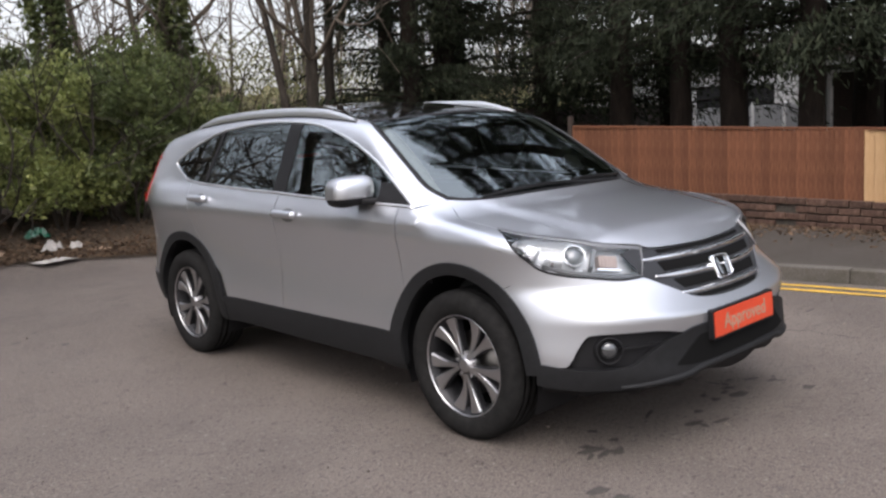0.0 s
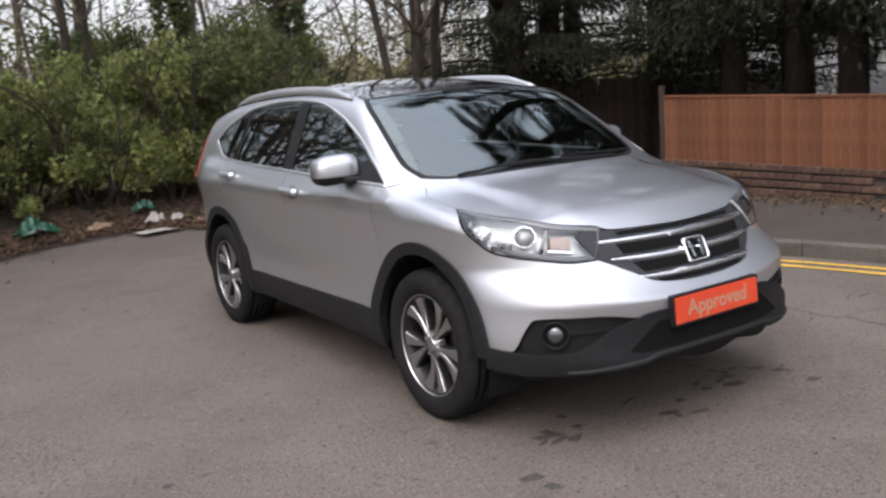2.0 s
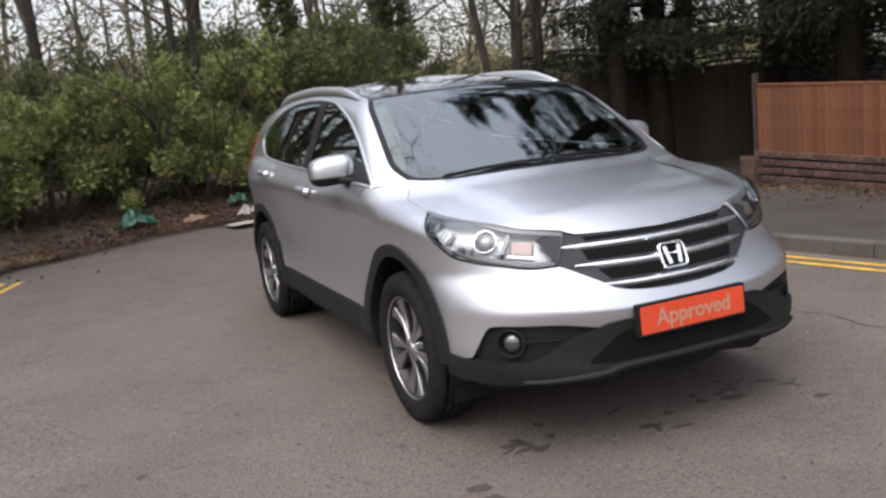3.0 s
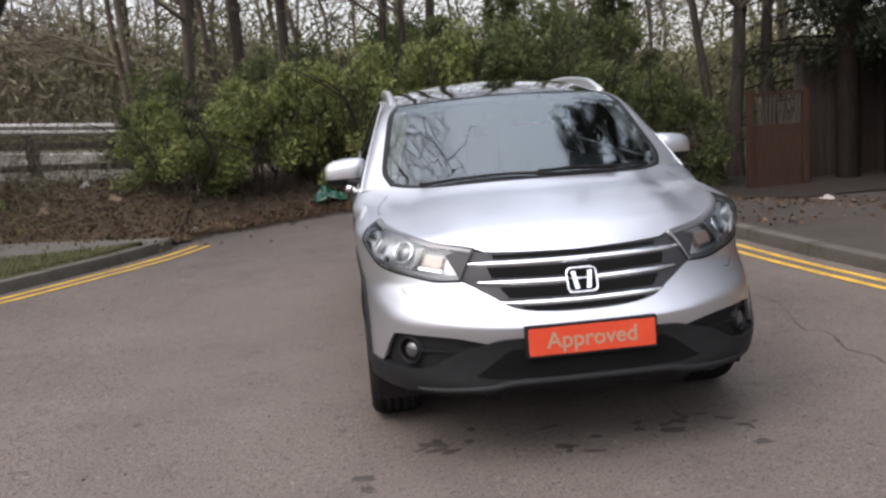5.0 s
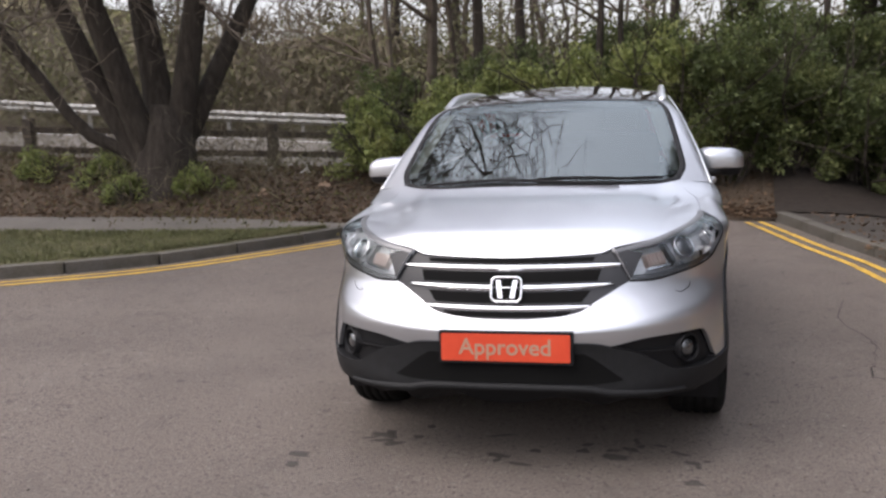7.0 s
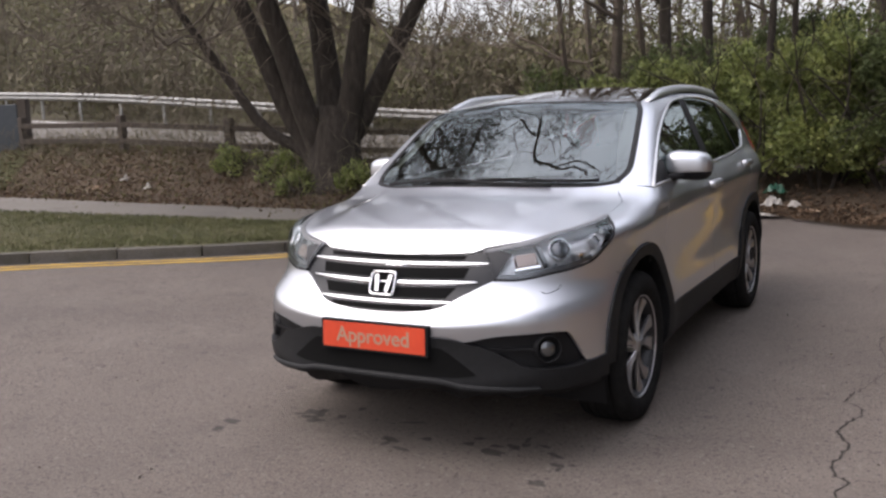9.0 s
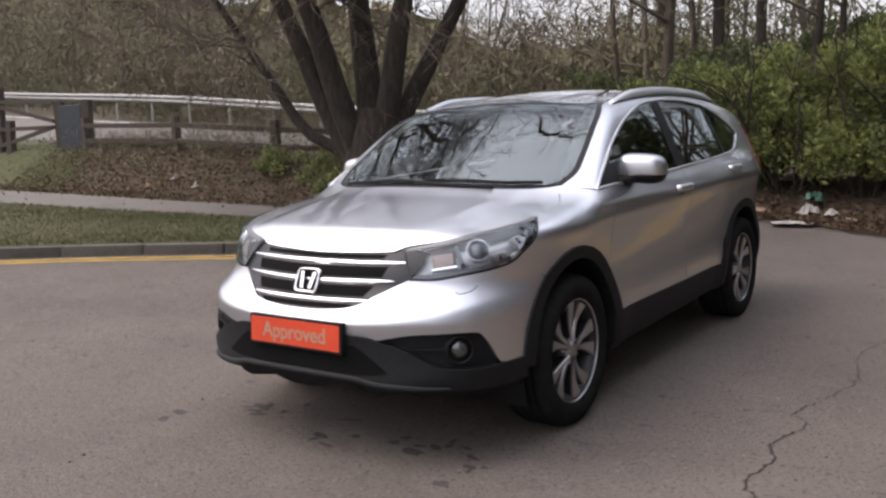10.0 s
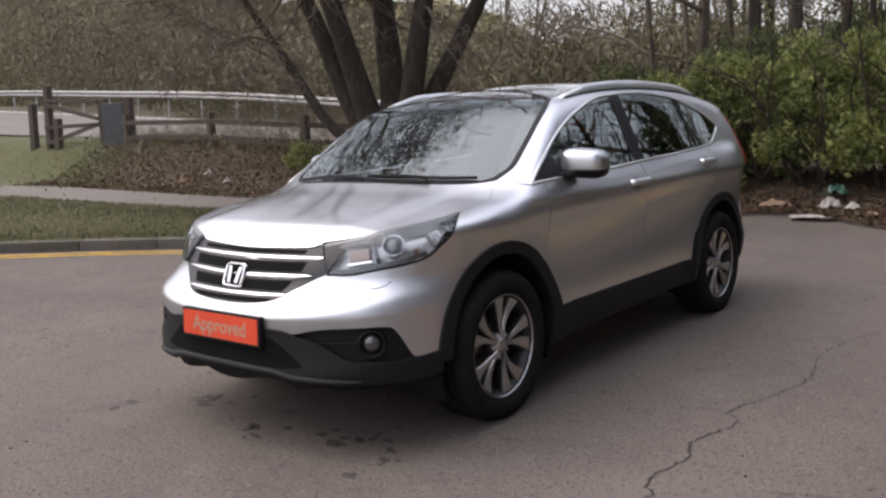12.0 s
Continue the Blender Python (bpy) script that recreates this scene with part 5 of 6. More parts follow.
def grow(limbs, rng, start, way, length, radius, depth, kids=3, bend=0.25, lift=0.15, spread=0.75, twig=0.004):
    """A limb that bends, tapers and branches again."""
    n = max(4, int(4 + length * 1.5))
    pts, d = [np.array(start, float)], unit(np.array(way, float))
    for _ in range(n - 1):
        d = unit(d + rng.normal(0, bend / n**0.5, 3) + np.array([0, 0, lift / n]))
        pts.append(pts[-1] + d * length / (n - 1))
    pts = np.array(pts)
    limbs.tube(pts, np.maximum(twig, np.linspace(radius, radius * (0.45 if depth else 0.25), n)))
    if depth <= 0:
        limbs.tips.append((pts[-1], d))
        return
    for k in range(kids):
        at = 1.0 if k == 0 else rng.uniform(0.35, 0.95)
        i = min(n - 1, int(at * (n - 1)))
        nd = unit(d + rng.normal(0, spread if k else 0.3, 3))
        grow(limbs, rng, pts[i], nd, length * rng.uniform(0.55, 0.8), max(twig, radius * (0.5 if k else 0.6) * rng.uniform(0.8, 1.1)), depth - 1, kids, bend, lift, spread, twig)


M_BARK = varied("grey_brown_bark", [(0.022, 0.018, 0.015), (0.045, 0.037, 0.030), (0.075, 0.062, 0.050)], 14, rough=0.95, bump=1.0, bump_scale=26, stretch=(1, 1, 0.25))
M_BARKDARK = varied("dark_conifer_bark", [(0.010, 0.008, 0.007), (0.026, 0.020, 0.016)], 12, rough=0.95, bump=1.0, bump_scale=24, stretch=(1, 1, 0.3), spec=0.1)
M_TWIG = varied("bare_twigs", [(0.075, 0.060, 0.048), (0.17, 0.14, 0.11)], 2, rough=0.95)
M_LAUREL = leaf_material("glossy_evergreen_leaves", [(0.095, 0.130, 0.046), (0.205, 0.238, 0.080), (0.340, 0.345, 0.128)], 0.5, 0.5, spec=0.35, through_light=0.35)
# dark holly and ivy; also a shaded copy of the front-row leaves
M_HOLLY = leaf_material("dark_and_shaded_evergreen_leaves", [(0.042, 0.060, 0.025), (0.112, 0.138, 0.054), (0.205, 0.218, 0.085)], 0.5, 0.5, spec=0.25, through_light=0.35)
M_SPRING = leaf_material("sparse_spring_leaves", [(0.075, 0.080, 0.036), (0.130, 0.134, 0.060), (0.175, 0.172, 0.080), (0.130, 0.112, 0.068)], 0.8, 0.28, 0.28)
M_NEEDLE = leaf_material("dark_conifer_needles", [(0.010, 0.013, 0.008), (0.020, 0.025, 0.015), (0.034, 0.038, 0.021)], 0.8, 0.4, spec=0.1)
M_WEED = leaf_material("low_weeds", [(0.060, 0.044, 0.026), (0.105, 0.080, 0.044), (0.085, 0.088, 0.034), (0.15, 0.115, 0.066)], 0.85, 0.4, 0.9, spec=0.15)
M_BRUSH = leaf_material("brown_undergrowth", [(0.060, 0.051, 0.037), (0.105, 0.088, 0.062), (0.150, 0.126, 0.088), (0.120, 0.114, 0.066), (0.185, 0.160, 0.115)], 0.9, 0.35, 0.33)


def shrub(x, y, rx, ry, h, seed, n=9000, material=None, label="", leaf=(0.092, 0.040), name="shrub", clumps=44, foot=0.05):
    """An evergreen shrub: bent stems, and leaves in uneven clumps."""
    rng = np.random.default_rng(seed)
    root = tagged(new(name), label or "dense glossy evergreen shrub on leaf litter", "shrub", "shrubs at the road end")
    z0 = float(ground_z(x, y))
    root.location = (x, y, z0)
    lim = Limbs(5)
    for k in range(7):
        a = rng.uniform(0, 2 * math.pi)
        grow(lim, rng, (0.2 * rx * math.cos(a), 0.2 * ry * math.sin(a), -0.1), (0.5 * math.cos(a), 0.5 * math.sin(a), 1.0), h * 0.6, 0.028, 2, 3, 0.35)
    part("stem", lim.mesh("stem", M_BARK), None, root, "brown bent branching stem")
    u = rng.normal(0, 1, (clumps, 3))
    u[:, 2] = np.abs(u[:, 2]) * 1.25 - 0.50
    u = unit(u) * rng.uniform(0.55, 1.0, (clumps, 1))
    c = np.stack([u[:, 0] * rx, u[:, 1] * ry, foot + h * (0.34 + 0.60 * u[:, 2])], 1)
    c[:, 2] = np.maximum(c[:, 2], foot + 0.12)
    size = rng.uniform(0.13, 0.27, clumps) * min(1.4, 0.6 + h / 3)
    pick = rng.integers(0, clumps, n)
    off = unit(rng.normal(0, 1, (n, 3))) * (rng.uniform(0, 1, (n, 1)) ** 0.45) * size[pick][:, None]
    pos = c[pick] + off
    pos[:, 2] = np.maximum(pos[:, 2], 0.03)
    out = unit(off + 0.5 * (c[pick] - np.array([0, 0, h * 0.3])) + np.array([0, 0, 0.15]))
    v, f = leaves(rng, pos, out, leaf[0], leaf[1])
    part("foliage", fast_mesh("foliage", v, f, material or M_LAUREL), None, root, "dense pointed leaves")
    return root


for k, (x, y, rx, ry, h, n, material, label) in enumerate((
    (-3.35, 8.55, 0.85, 0.80, 1.45, 9000, M_LAUREL, "low spreading evergreen shrub beside the leaf bank"),
    (-2.35, 8.95, 0.85, 0.85, 1.75, 9000, M_LAUREL, ""),
    (-1.35, 9.15, 0.90, 0.80, 2.00, 10000, M_LAUREL, ""),
    (-0.35, 9.25, 0.85, 0.85, 2.05, 10000, M_LAUREL, "glossy evergreen shrub with torn green netting at its foot"),
    (0.60, 9.15, 0.85, 0.85, 2.15, 10000, M_LAUREL, ""),
    # from here to the gate the darker leaf colour stands for conifer shade
    (1.55, 9.05, 0.85, 0.85, 2.35, 10000, M_HOLLY, "tall glossy evergreen shrub on leaf litter"),
    (2.55, 9.35, 0.85, 0.85, 2.25, 9000, M_HOLLY, "evergreen shrub with conifer shade put into its dark leaf colour"),
    (3.55, 9.55, 0.80, 0.80, 2.00, 8000, M_HOLLY, "evergreen shrub with conifer shade put into its dark leaf colour"),
    (4.45, 9.75, 0.70, 0.70, 1.70, 6000, M_HOLLY, "dark evergreen shrub beside the slatted gate"),
    (-1.9, 10.6, 1.2, 0.9, 2.3, 9000, M_HOLLY, "dark evergreen shrub behind the front row"),
    (0.2, 10.9, 1.3, 0.9, 2.6, 10000, M_HOLLY, "dark evergreen shrub behind the front row"),
    (2.5, 10.9, 1.1, 0.9, 2.9, 11000, M_HOLLY, "tall dark holly behind the front row"),
    (3.9, 11.6, 1.0, 0.9, 3.3, 10000, M_HOLLY, "tall dark holly behind the front row"),
    (-3.9, 10.4, 0.9, 0.8, 1.7, 6000, M_HOLLY, "dark evergreen shrub by the wooden fence"),
)):
    shrub(x, y, rx, ry, h, 40 + k, int(n * 1.25), material, label)
for k, (x, y, h) in enumerate(((-5.9, 7.35, 0.55), (-6.9, 7.1, 0.45), (-7.6, 7.6, 0.6), (-8.7, 7.7, 0.5))):
    shrub(x, y, 0.45, 0.35, h, 90 + k, 1100, M_LAUREL, "small leafy shoot at the foot of the old tree", (0.085, 0.034), "sapling", 10, 0.0)


def bare_tree(name, x, y, h, r, seed, label, lean=(0, 0), kids=3, depth=4, material=None, parts=True, forks=None):
    rng = np.random.default_rng(seed)
    root = tagged(new(name), label, "tree", "bare trees")
    root.location = (x, y, float(ground_z(x, y)) - 0.05)
    trunk, crown = Limbs(9), Limbs(4)
    n = 9
    t = np.linspace(0, 1, n)
    wob = np.cumsum(rng.normal(0, 0.05, (n, 2)), 0)
    pts = np.stack([lean[0] * t + wob[:, 0], lean[1] * t + wob[:, 1], h * t], 1)
    rad = r * (1 - 0.65 * t)
    rad[0] *= 1.35
    trunk.tube(pts, rad)
    for k in range(9):
        i = rng.integers(3, n)
        a = rng.uniform(0, 2 * math.pi)
        grow(crown, rng, pts[i], (math.cos(a), math.sin(a), rng.uniform(0.5, 1.3)), h * rng.uniform(0.18, 0.32), rad[i] * 0.5, depth - 1, kids, 0.35, 0.3, 0.7, 0.006)
    part("trunk", trunk.mesh("trunk", material or M_BARK), None, root, "grey-brown trunk")
    part("crown", crown.mesh("crown", material or M_TWIG), None, root, "bare twiggy crown")
    return root


# the old many-stemmed tree by the wooden fence
def old_tree(x, y):
    rng = np.random.default_rng(5)
    root = tagged(new("old_tree"), "big bare tree with five thick limbs by the wooden fence", "tree")
    z0 = float(ground_z(x, y))
    root.location = (x, y, z0 - 0.05)
    across, away = np.array((0.78, 0.62, 0)), np.array((-0.62, 0.78, 0))
    bole, crown = Limbs(12), Limbs(5)
    bole.tube([(0, 0, -0.2), (0, 0, 0.1), (0.02, 0, 0.5), (0.05, 0.02, 0.95), (0.06, 0.02, 1.3)], [0.66, 0.52, 0.45, 0.40, 0.26])
    for u0, u1, u2, z1, z2, dep, r in ((-0.25, -0.70, -1.35, 1.30, 3.0, 0.3, 0.20), (-0.15, -0.45, -0.95, 1.35, 3.1, -0.2, 0.23), (0.0, 0.02, -0.12, 1.35, 3.2, 0.4, 0.27), (0.15, 0.33, 0.65, 1.40, 3.1, -0.3, 0.23), (0.20, 0.65, 1.45, 1.35, 2.8, 0.1, 0.19), (-0.35, -1.05, -1.75, 0.95, 2.0, 0.5, 0.11)):
        p = [across * u0 + (0, 0, 0.15), across * u0 * 1.3 + away * dep * 0.2 + (0, 0, 0.6), across * u1 + away * dep * 0.6 + (0, 0, z1), across * u2 + away * dep * 1.2 + (0, 0, z2), across * u2 * 1.7 + away * dep * 2 + (0, 0, z2 + 1.9)]
        c = spline(p, 14)
        bole.tube(c, np.linspace(r, r * 0.42, 14))
        for k in range(8):
            i = rng.integers(7, 14)
            d = unit(rng.normal(0, 0.8, 3) + across * u2 * 0.6 + np.array((0, 0, 0.5)))
            grow(crown, rng, c[i], d, rng.uniform(1.0, 1.9), r * 0.15, 4, 3, 0.45, 0.05, 0.7, 0.005)
        grow(crown, rng, c[-1], unit(c[-1] - c[-2]) + np.array((0.25, -0.25, 0.2)), 4.8, r * 0.36, 5, 3, 0.45, 0.12, 0.7, 0.006)
        for way in ((0.25, -0.85, 0.8), (0.75, -0.45, 0.9), (-0.3, -0.7, 1.1)):
            grow(crown, rng, c[-1], np.array(way) + rng.normal(0, 0.2, 3), 3.4, r * 0.26, 5, 3, 0.5, 0.05, 0.7, 0.007)
    part("trunk", bole.mesh("trunk", M_BARK), None, root, "thick dark limbs from one base")
    part("crown", crown.mesh("crown", M_TWIG), None, root, "bare twiggy crown")


old_tree(-6.57, 7.65)

for k, (x, y, h, r, lean, label) in enumerate((
    (5.75, 10.6, 8.0, 0.14, (0.3, 0.2), "bare tree with a straight trunk behind the slatted gate"),
    (5.3, 10.3, 7.0, 0.09, (-0.9, 0.3), "slender bare tree leaning over the shrubs"),
    (6.55, 11.0, 8.0, 0.13, (0.1, 0.1), "bare tree with a straight trunk behind the slatted gate"),
    (4.1, 12.4, 8.5, 0.17, (0.3, 0.5), "ivy-clad bare tree behind the shrubs"),
    (2.3, 13.0, 8.0, 0.15, (-0.3, 0.2), "bare tree behind the evergreen shrubs"),
    (-0.4, 10.0, 6.5, 0.075, (0.1, 0.2), "slender bare tree among the shrubs"),
    (-0.15, 10.3, 6.8, 0.06, (0.5, 0.2), "slender bare tree among the shrubs"),
    (-2.1, 14.0, 9.0, 0.13, (0.2, 0.3), "bare tree behind the evergreen shrubs"),
    (-2.9, 14.6, 9.0, 0.15, (-0.2, 0.3), "bare tree behind the evergreen shrubs"),
    (-5.0, 21.5, 10.0, 0.17, (0.2, 0.3), "bare tree beyond the main road"),
    (-6.8, 21.2, 10.5, 0.20, (-0.1, 0.3), "bare tree beyond the main road"),
    (1.0, 15.0, 9.0, 0.13, (0.2, 0.3), "bare tree behind the evergreen shrubs"),
)):
    bare_tree("bare_tree", x, y, h, r, 200 + k, label, lean)


def far_woods():
    rng = np.random.default_rng(77)
    wood, n = Limbs(3), 0
    for k in range(130):
        x, y = rng.uniform(-75, 26), rng.uniform(21, 48)
        if k % 5 == 0:
            x, y = rng.uniform(-9, 12), rng.uniform(14, 24)
        if k % 7 == 1:
            x, y = rng.uniform(12, 40), rng.uniform(12, 30)
        z = float(ground_z(x, y))
        h, r = rng.uniform(7, 12), rng.uniform(0.06, 0.16)
        pts = np.array([(x, y, z - 0.2), (x + rng.normal(0, 0.2), y, z + h * 0.35), (x + rng.normal(0, 0.5), y, z + h * 0.7), (x + rng.normal(0, 0.8), y, z + h)])
        wood.tube(pts, [r, r * 0.75, r * 0.5, r * 0.2])
        for _ in range(7):
            t = rng.uniform(0.2, 1.0)
            p = np.array([np.interp(t, [0, 0.35, 0.7, 1], pts[:, i]) for i in range(3)])
            grow(wood, rng, p, (rng.normal(), rng.normal() * 0.6, rng.uniform(0.3, 1.2)), h * 0.24, r * 0.4, 2, 3, 0.35, 0.25, 0.7, 0.009)
    thing("far_woods", wood.mesh("far_woods", M_TWIG), "far bare woodland beyond the main road", "woods", kind="stuff")
    # undergrowth: brown and olive thickets
    def thicket(name, n, boxes, material, size, label, thin=0.5):
        vs, fs, base = [], [], 0
        for x0, x1, y0, y1, h0, h1, share in boxes:
            m = int(n * share)
            cl = max(8, m // 420)
            cx, cy = rng.uniform(x0, x1, cl), rng.uniform(y0, y1, cl)
            top = rng.uniform(h0, h1, cl)
            pick = rng.integers(0, cl, m)
            px = cx[pick] + rng.normal(0, 1.0, m)
            py = cy[pick] + rng.normal(0, 0.75, m)
            pz = ground_z(px, py) + top[pick] * rng.uniform(0.0, 1.0, m) ** 0.8
            v, f = sprays(rng, np.stack([px, py, pz], 1), np.array((0, 0, 0.9)) + 0 * rng.normal(0, 1, (m, 3)), size, size * thin, 0.8)
            vs.append(v), fs.append(f + base)
            base += len(v)
        thing(name, fast_mesh(name, np.vstack(vs), np.vstack(fs), material), label, "undergrowth", kind="stuff")

    thicket("thicket", 150000, ((-90, -28, 20, 36, 4.0, 9.5, 0.50), (-30, -3, 19.8, 28, 1.3, 4.2, 0.36), (-5, 12, 14, 24, 1.2, 2.8, 0.12)), M_BRUSH, 0.46, "brown undergrowth and brambles beyond the road", 0.10)
    thicket("spring_foliage", 140000, ((-90, -28, 21, 38, 4.0, 10.5, 0.52), (-30, -2, 20, 30, 1.6, 4.4, 0.30), (-4, 10, 14, 22, 1.6, 4.2, 0.16), (7, 22, 14, 26, 2.0, 4.4, 0.16)), M_SPRING, 0.12, "thin yellow-green spring foliage of the woods")
    thicket("bramble", 11000, ((-15.0, -4.0, 7.6, 9.6, 0.30, 0.8, 0.55), (-11.5, -4.5, 8.0, 9.6, 0.8, 1.9, 0.45)), M_BRUSH, 0.32, "tangled brown brambles along the wooden fence", 0.028)
    thicket("bank_weeds", 16000, ((-17.0, -4.0, 6.7, 9.6, 0.10, 0.34, 1.0),), M_WEED, 0.055, "low green and brown weeds on the leaf bank", 0.55)


far_woods()


# ---- conifers over the fence ----
def wood_edge():
    """The far, dense edge of the woods, with an uneven top."""
    m, n = 240, 16
    u = np.linspace(0, 1, m)
    x = -125 + 185 * u
    y = 47 - 0.5 * np.clip(-x - 45, 0, 99) + 1.5 * np.sin(x * 0.21)
    z0 = ground_z(x, np.minimum(y, 40)) - 0.5
    rough = np.array([noise.fractal(Vector((a * 0.16, 2.3, 0.7)), 1.0, 2.2, 6) for a in x])
    high = np.interp(x, (-80, -45, -28, -14, 60), (11.0, 9.0, 5.8, 4.3, 4.0)) + 2.0 * rough
    v = []
    for i in range(m):
        for j in range(n):
            t = j / (n - 1)
            k = noise.fractal(Vector((x[i] * 0.5, t * 5.0, 9.0)), 1.0, 2.1, 4)
            v.append((x[i], y[i] + 1.6 * k + 1.5 * t * t, z0[i] + high[i] * t))
    thing("wood_edge", mesh_of("wood_edge", v, grid_faces(m, n), M_WOODEDGE, smooth=False), "hazy olive-brown edge of dense far woods", "backdrop", kind="structure")


M_WOODEDGE = varied("far_wood_tangle", [(0.075, 0.064, 0.044), (0.145, 0.125, 0.080), (0.22, 0.19, 0.12), (0.34, 0.31, 0.22)], 1.1, rough=1.0, detail=15.0, bump=1.0, bump_scale=2.0, second=(0.22, (0.13, 0.13, 0.055), 0.6), stretch=(1, 1, 0.45), spec=0.0)
wood_edge()


def conifer(x, y, h, r, seed, low=2.3, n=23000, reach=2.9, foot=1.0):
    rng = np.random.default_rng(seed)
    root = tagged(new("conifer"), "tall dark conifer with drooping boughs behind the fence", "tree", "conifers")
    root.location = (x, y, float(ground_z(x, y)) - 0.05)
    trunk = Limbs(10)
    z = np.linspace(0, h, 9)
    trunk.tube(np.stack([rng.normal(0, 0.03, 9), rng.normal(0, 0.03, 9), z], 1), r * (1.15 - 0.85 * z / h))
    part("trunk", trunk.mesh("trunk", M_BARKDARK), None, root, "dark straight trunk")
    boughs, pos, nor = Limbs(4), [], []
    for k in range(60):
        z0 = low + (h - low) * (k / 60) ** 1.15
        a = rng.uniform(0, 2 * math.pi)
        ln = reach * (1.05 - 0.80 * (z0 / h) ** 1.5) * rng.uniform(0.7, 1.15) * (foot + (1 - foot) * float(smooth_step(3, 8, z0)))
        d = np.array((math.cos(a), math.sin(a), 0))
        pts = np.array([d * ln * t + np.array((0, 0, z0 + 0.25 * math.sin(2 * t) - 0.55 * ln / reach * t**2)) for t in np.linspace(0, 1, 6)])
        boughs.tube(pts, np.linspace(0.035, 0.008, 6))
        m = n // 60
        t = rng.uniform(0.15, 1.0, m)
        p = np.stack([np.interp(t, np.linspace(0, 1, 6), pts[:, i]) for i in range(3)], 1)
        s = rng.normal(0, 0.19, (m, 3))
        s[:, 2] = -np.abs(s[:, 2]) * 1.3 + 0.06
        pos.append(p + s)
        nor.append(np.tile(d * 0.6 + (0, 0, -0.7), (m, 1)))
    part("bough", boughs.mesh("bough", M_BARKDARK), None, root, "drooping dark wood")["kind"] = "stuff"
    v, f = sprays(rng, np.vstack(pos), np.vstack(nor), 0.16, 0.027, 0.5)
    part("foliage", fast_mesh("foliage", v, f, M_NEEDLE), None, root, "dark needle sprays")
    return root


for k, (x, y, h, r, low) in enumerate(((7.0, 9.15, 19.0, 0.16, 2.2), (7.9, 9.2, 20.0, 0.20, 2.0), (10.4, 8.9, 17.0, 0.22, 1.9), (9.3, 6.3, 19.0, 0.19, 2.2), (9.2, 5.05, 18.0, 0.16, 2.2), (9.0, 4.02, 20.0, 0.19, 2.2), (8.8, 2.72, 19.0, 0.17, 2.1), (8.7, 1.1, 20.0, 0.20, 2.2), (8.8, -0.8, 19.0, 0.20, 2.3), (11.8, 6.9, 10.0, 0.24, 2.1), (12.5, 3.4, 10.0, 0.24, 2.3), (9.0, -3.0, 19.0, 0.22, 2.3), (8.4, 11.4, 10.0, 0.2, 1.0), (10.2, 11.2, 10.5, 0.2, 1.0), (12.2, 10.4, 10.5, 0.2, 1.0), (14.0, 8.2, 10.5, 0.2, 1.8), (14.8, 1.5, 10.5, 0.2, 2.4), (11.6, -1.8, 10.5, 0.2, 2.2), (12.0, 0.9, 10.5, 0.2, 2.3), (9.3, -5.2, 19.0, 0.2, 2.2), (9.4, -7.6, 19.0, 0.2, 2.2))):
    conifer(x, y, h, r, 300 + k, low, 34000 if h > 11 else 14000, 3.3 if h > 15 else 2.9, 0.45 if k < 2 else 1.0)


def ivy(x, y, h, r, lean, seed, n=5000):
    """Ivy that wraps a trunk, thick and ragged."""
    rng = np.random.default_rng(seed)
    t, a = rng.uniform(0.1, 1, n), rng.uniform(0, 2 * math.pi, n)
    fat = r + 0.30 * (0.4 + 0.6 * np.abs(np.sin(5 * t + np.sin(3 * a)))) * rng.uniform(0.2, 1, n)
    p = np.stack([lean[0] * t * 0.6 + fat * np.cos(a), lean[1] * t * 0.6 + fat * np.sin(a), h * 0.6 * t], 1)
    v, f = leaves(rng, p, np.stack([np.cos(a), np.sin(a), 0 * a], 1), 0.10, 0.075)
    ob = thing("ivy", fast_mesh("ivy", v, f, M_HOLLY), "dark ivy climbing a bare trunk behind the shrubs", "ivy")
    ob.location = (x, y, float(ground_z(x, y)))


ivy(4.1, 12.4, 8.5, 0.17, (0.3, 0.5), 31)
ivy(2.3, 13.0, 8.0, 0.15, (-0.3, 0.2), 32)

# ---- fences, walls and street things ----
M_PANEL = varied("brown_stained_boards", [(0.082, 0.032, 0.016), (0.135, 0.053, 0.026), (0.175, 0.075, 0.038)], 9, rough=0.8, bump=0.4, bump_scale=40, by_object=0.16, stretch=(4, 4, 0.5))
M_NEWBOARD = varied("new_pale_boards", [(0.36, 0.22, 0.11), (0.45, 0.29, 0.15)], 9, rough=0.75, bump=0.3, by_object=0.10, stretch=(4, 4, 0.5))
# weathered timber whose low colour also holds the shade under the conifers
M_OLDBOARD = varied("weathered_boards_dark_for_shade", [(0.030, 0.022, 0.018), (0.060, 0.044, 0.036)], 9, rough=0.9, bump=0.4, by_object=0.2, stretch=(4, 4, 0.5))
M_BRICK = varied("weathered_brick", [(0.045, 0.027, 0.020), (0.082, 0.047, 0.034), (0.125, 0.082, 0.062)], 25, rough=0.9, bump=0.5, by_object=0.3)
M_MORTAR = varied("grey_mortar", [(0.045, 0.038, 0.032), (0.085, 0.074, 0.062)], 30, rough=0.95)
M_POST = varied("weathered_grey_timber", [(0.045, 0.036, 0.030), (0.085, 0.070, 0.058)], 12, rough=0.95, bump=0.6, bump_scale=30, stretch=(3, 3, 0.6))
M_GALV = varied("galvanised_steel", [(0.20, 0.20, 0.195), (0.30, 0.30, 0.29)], 6, rough=0.5, metal=0.5)


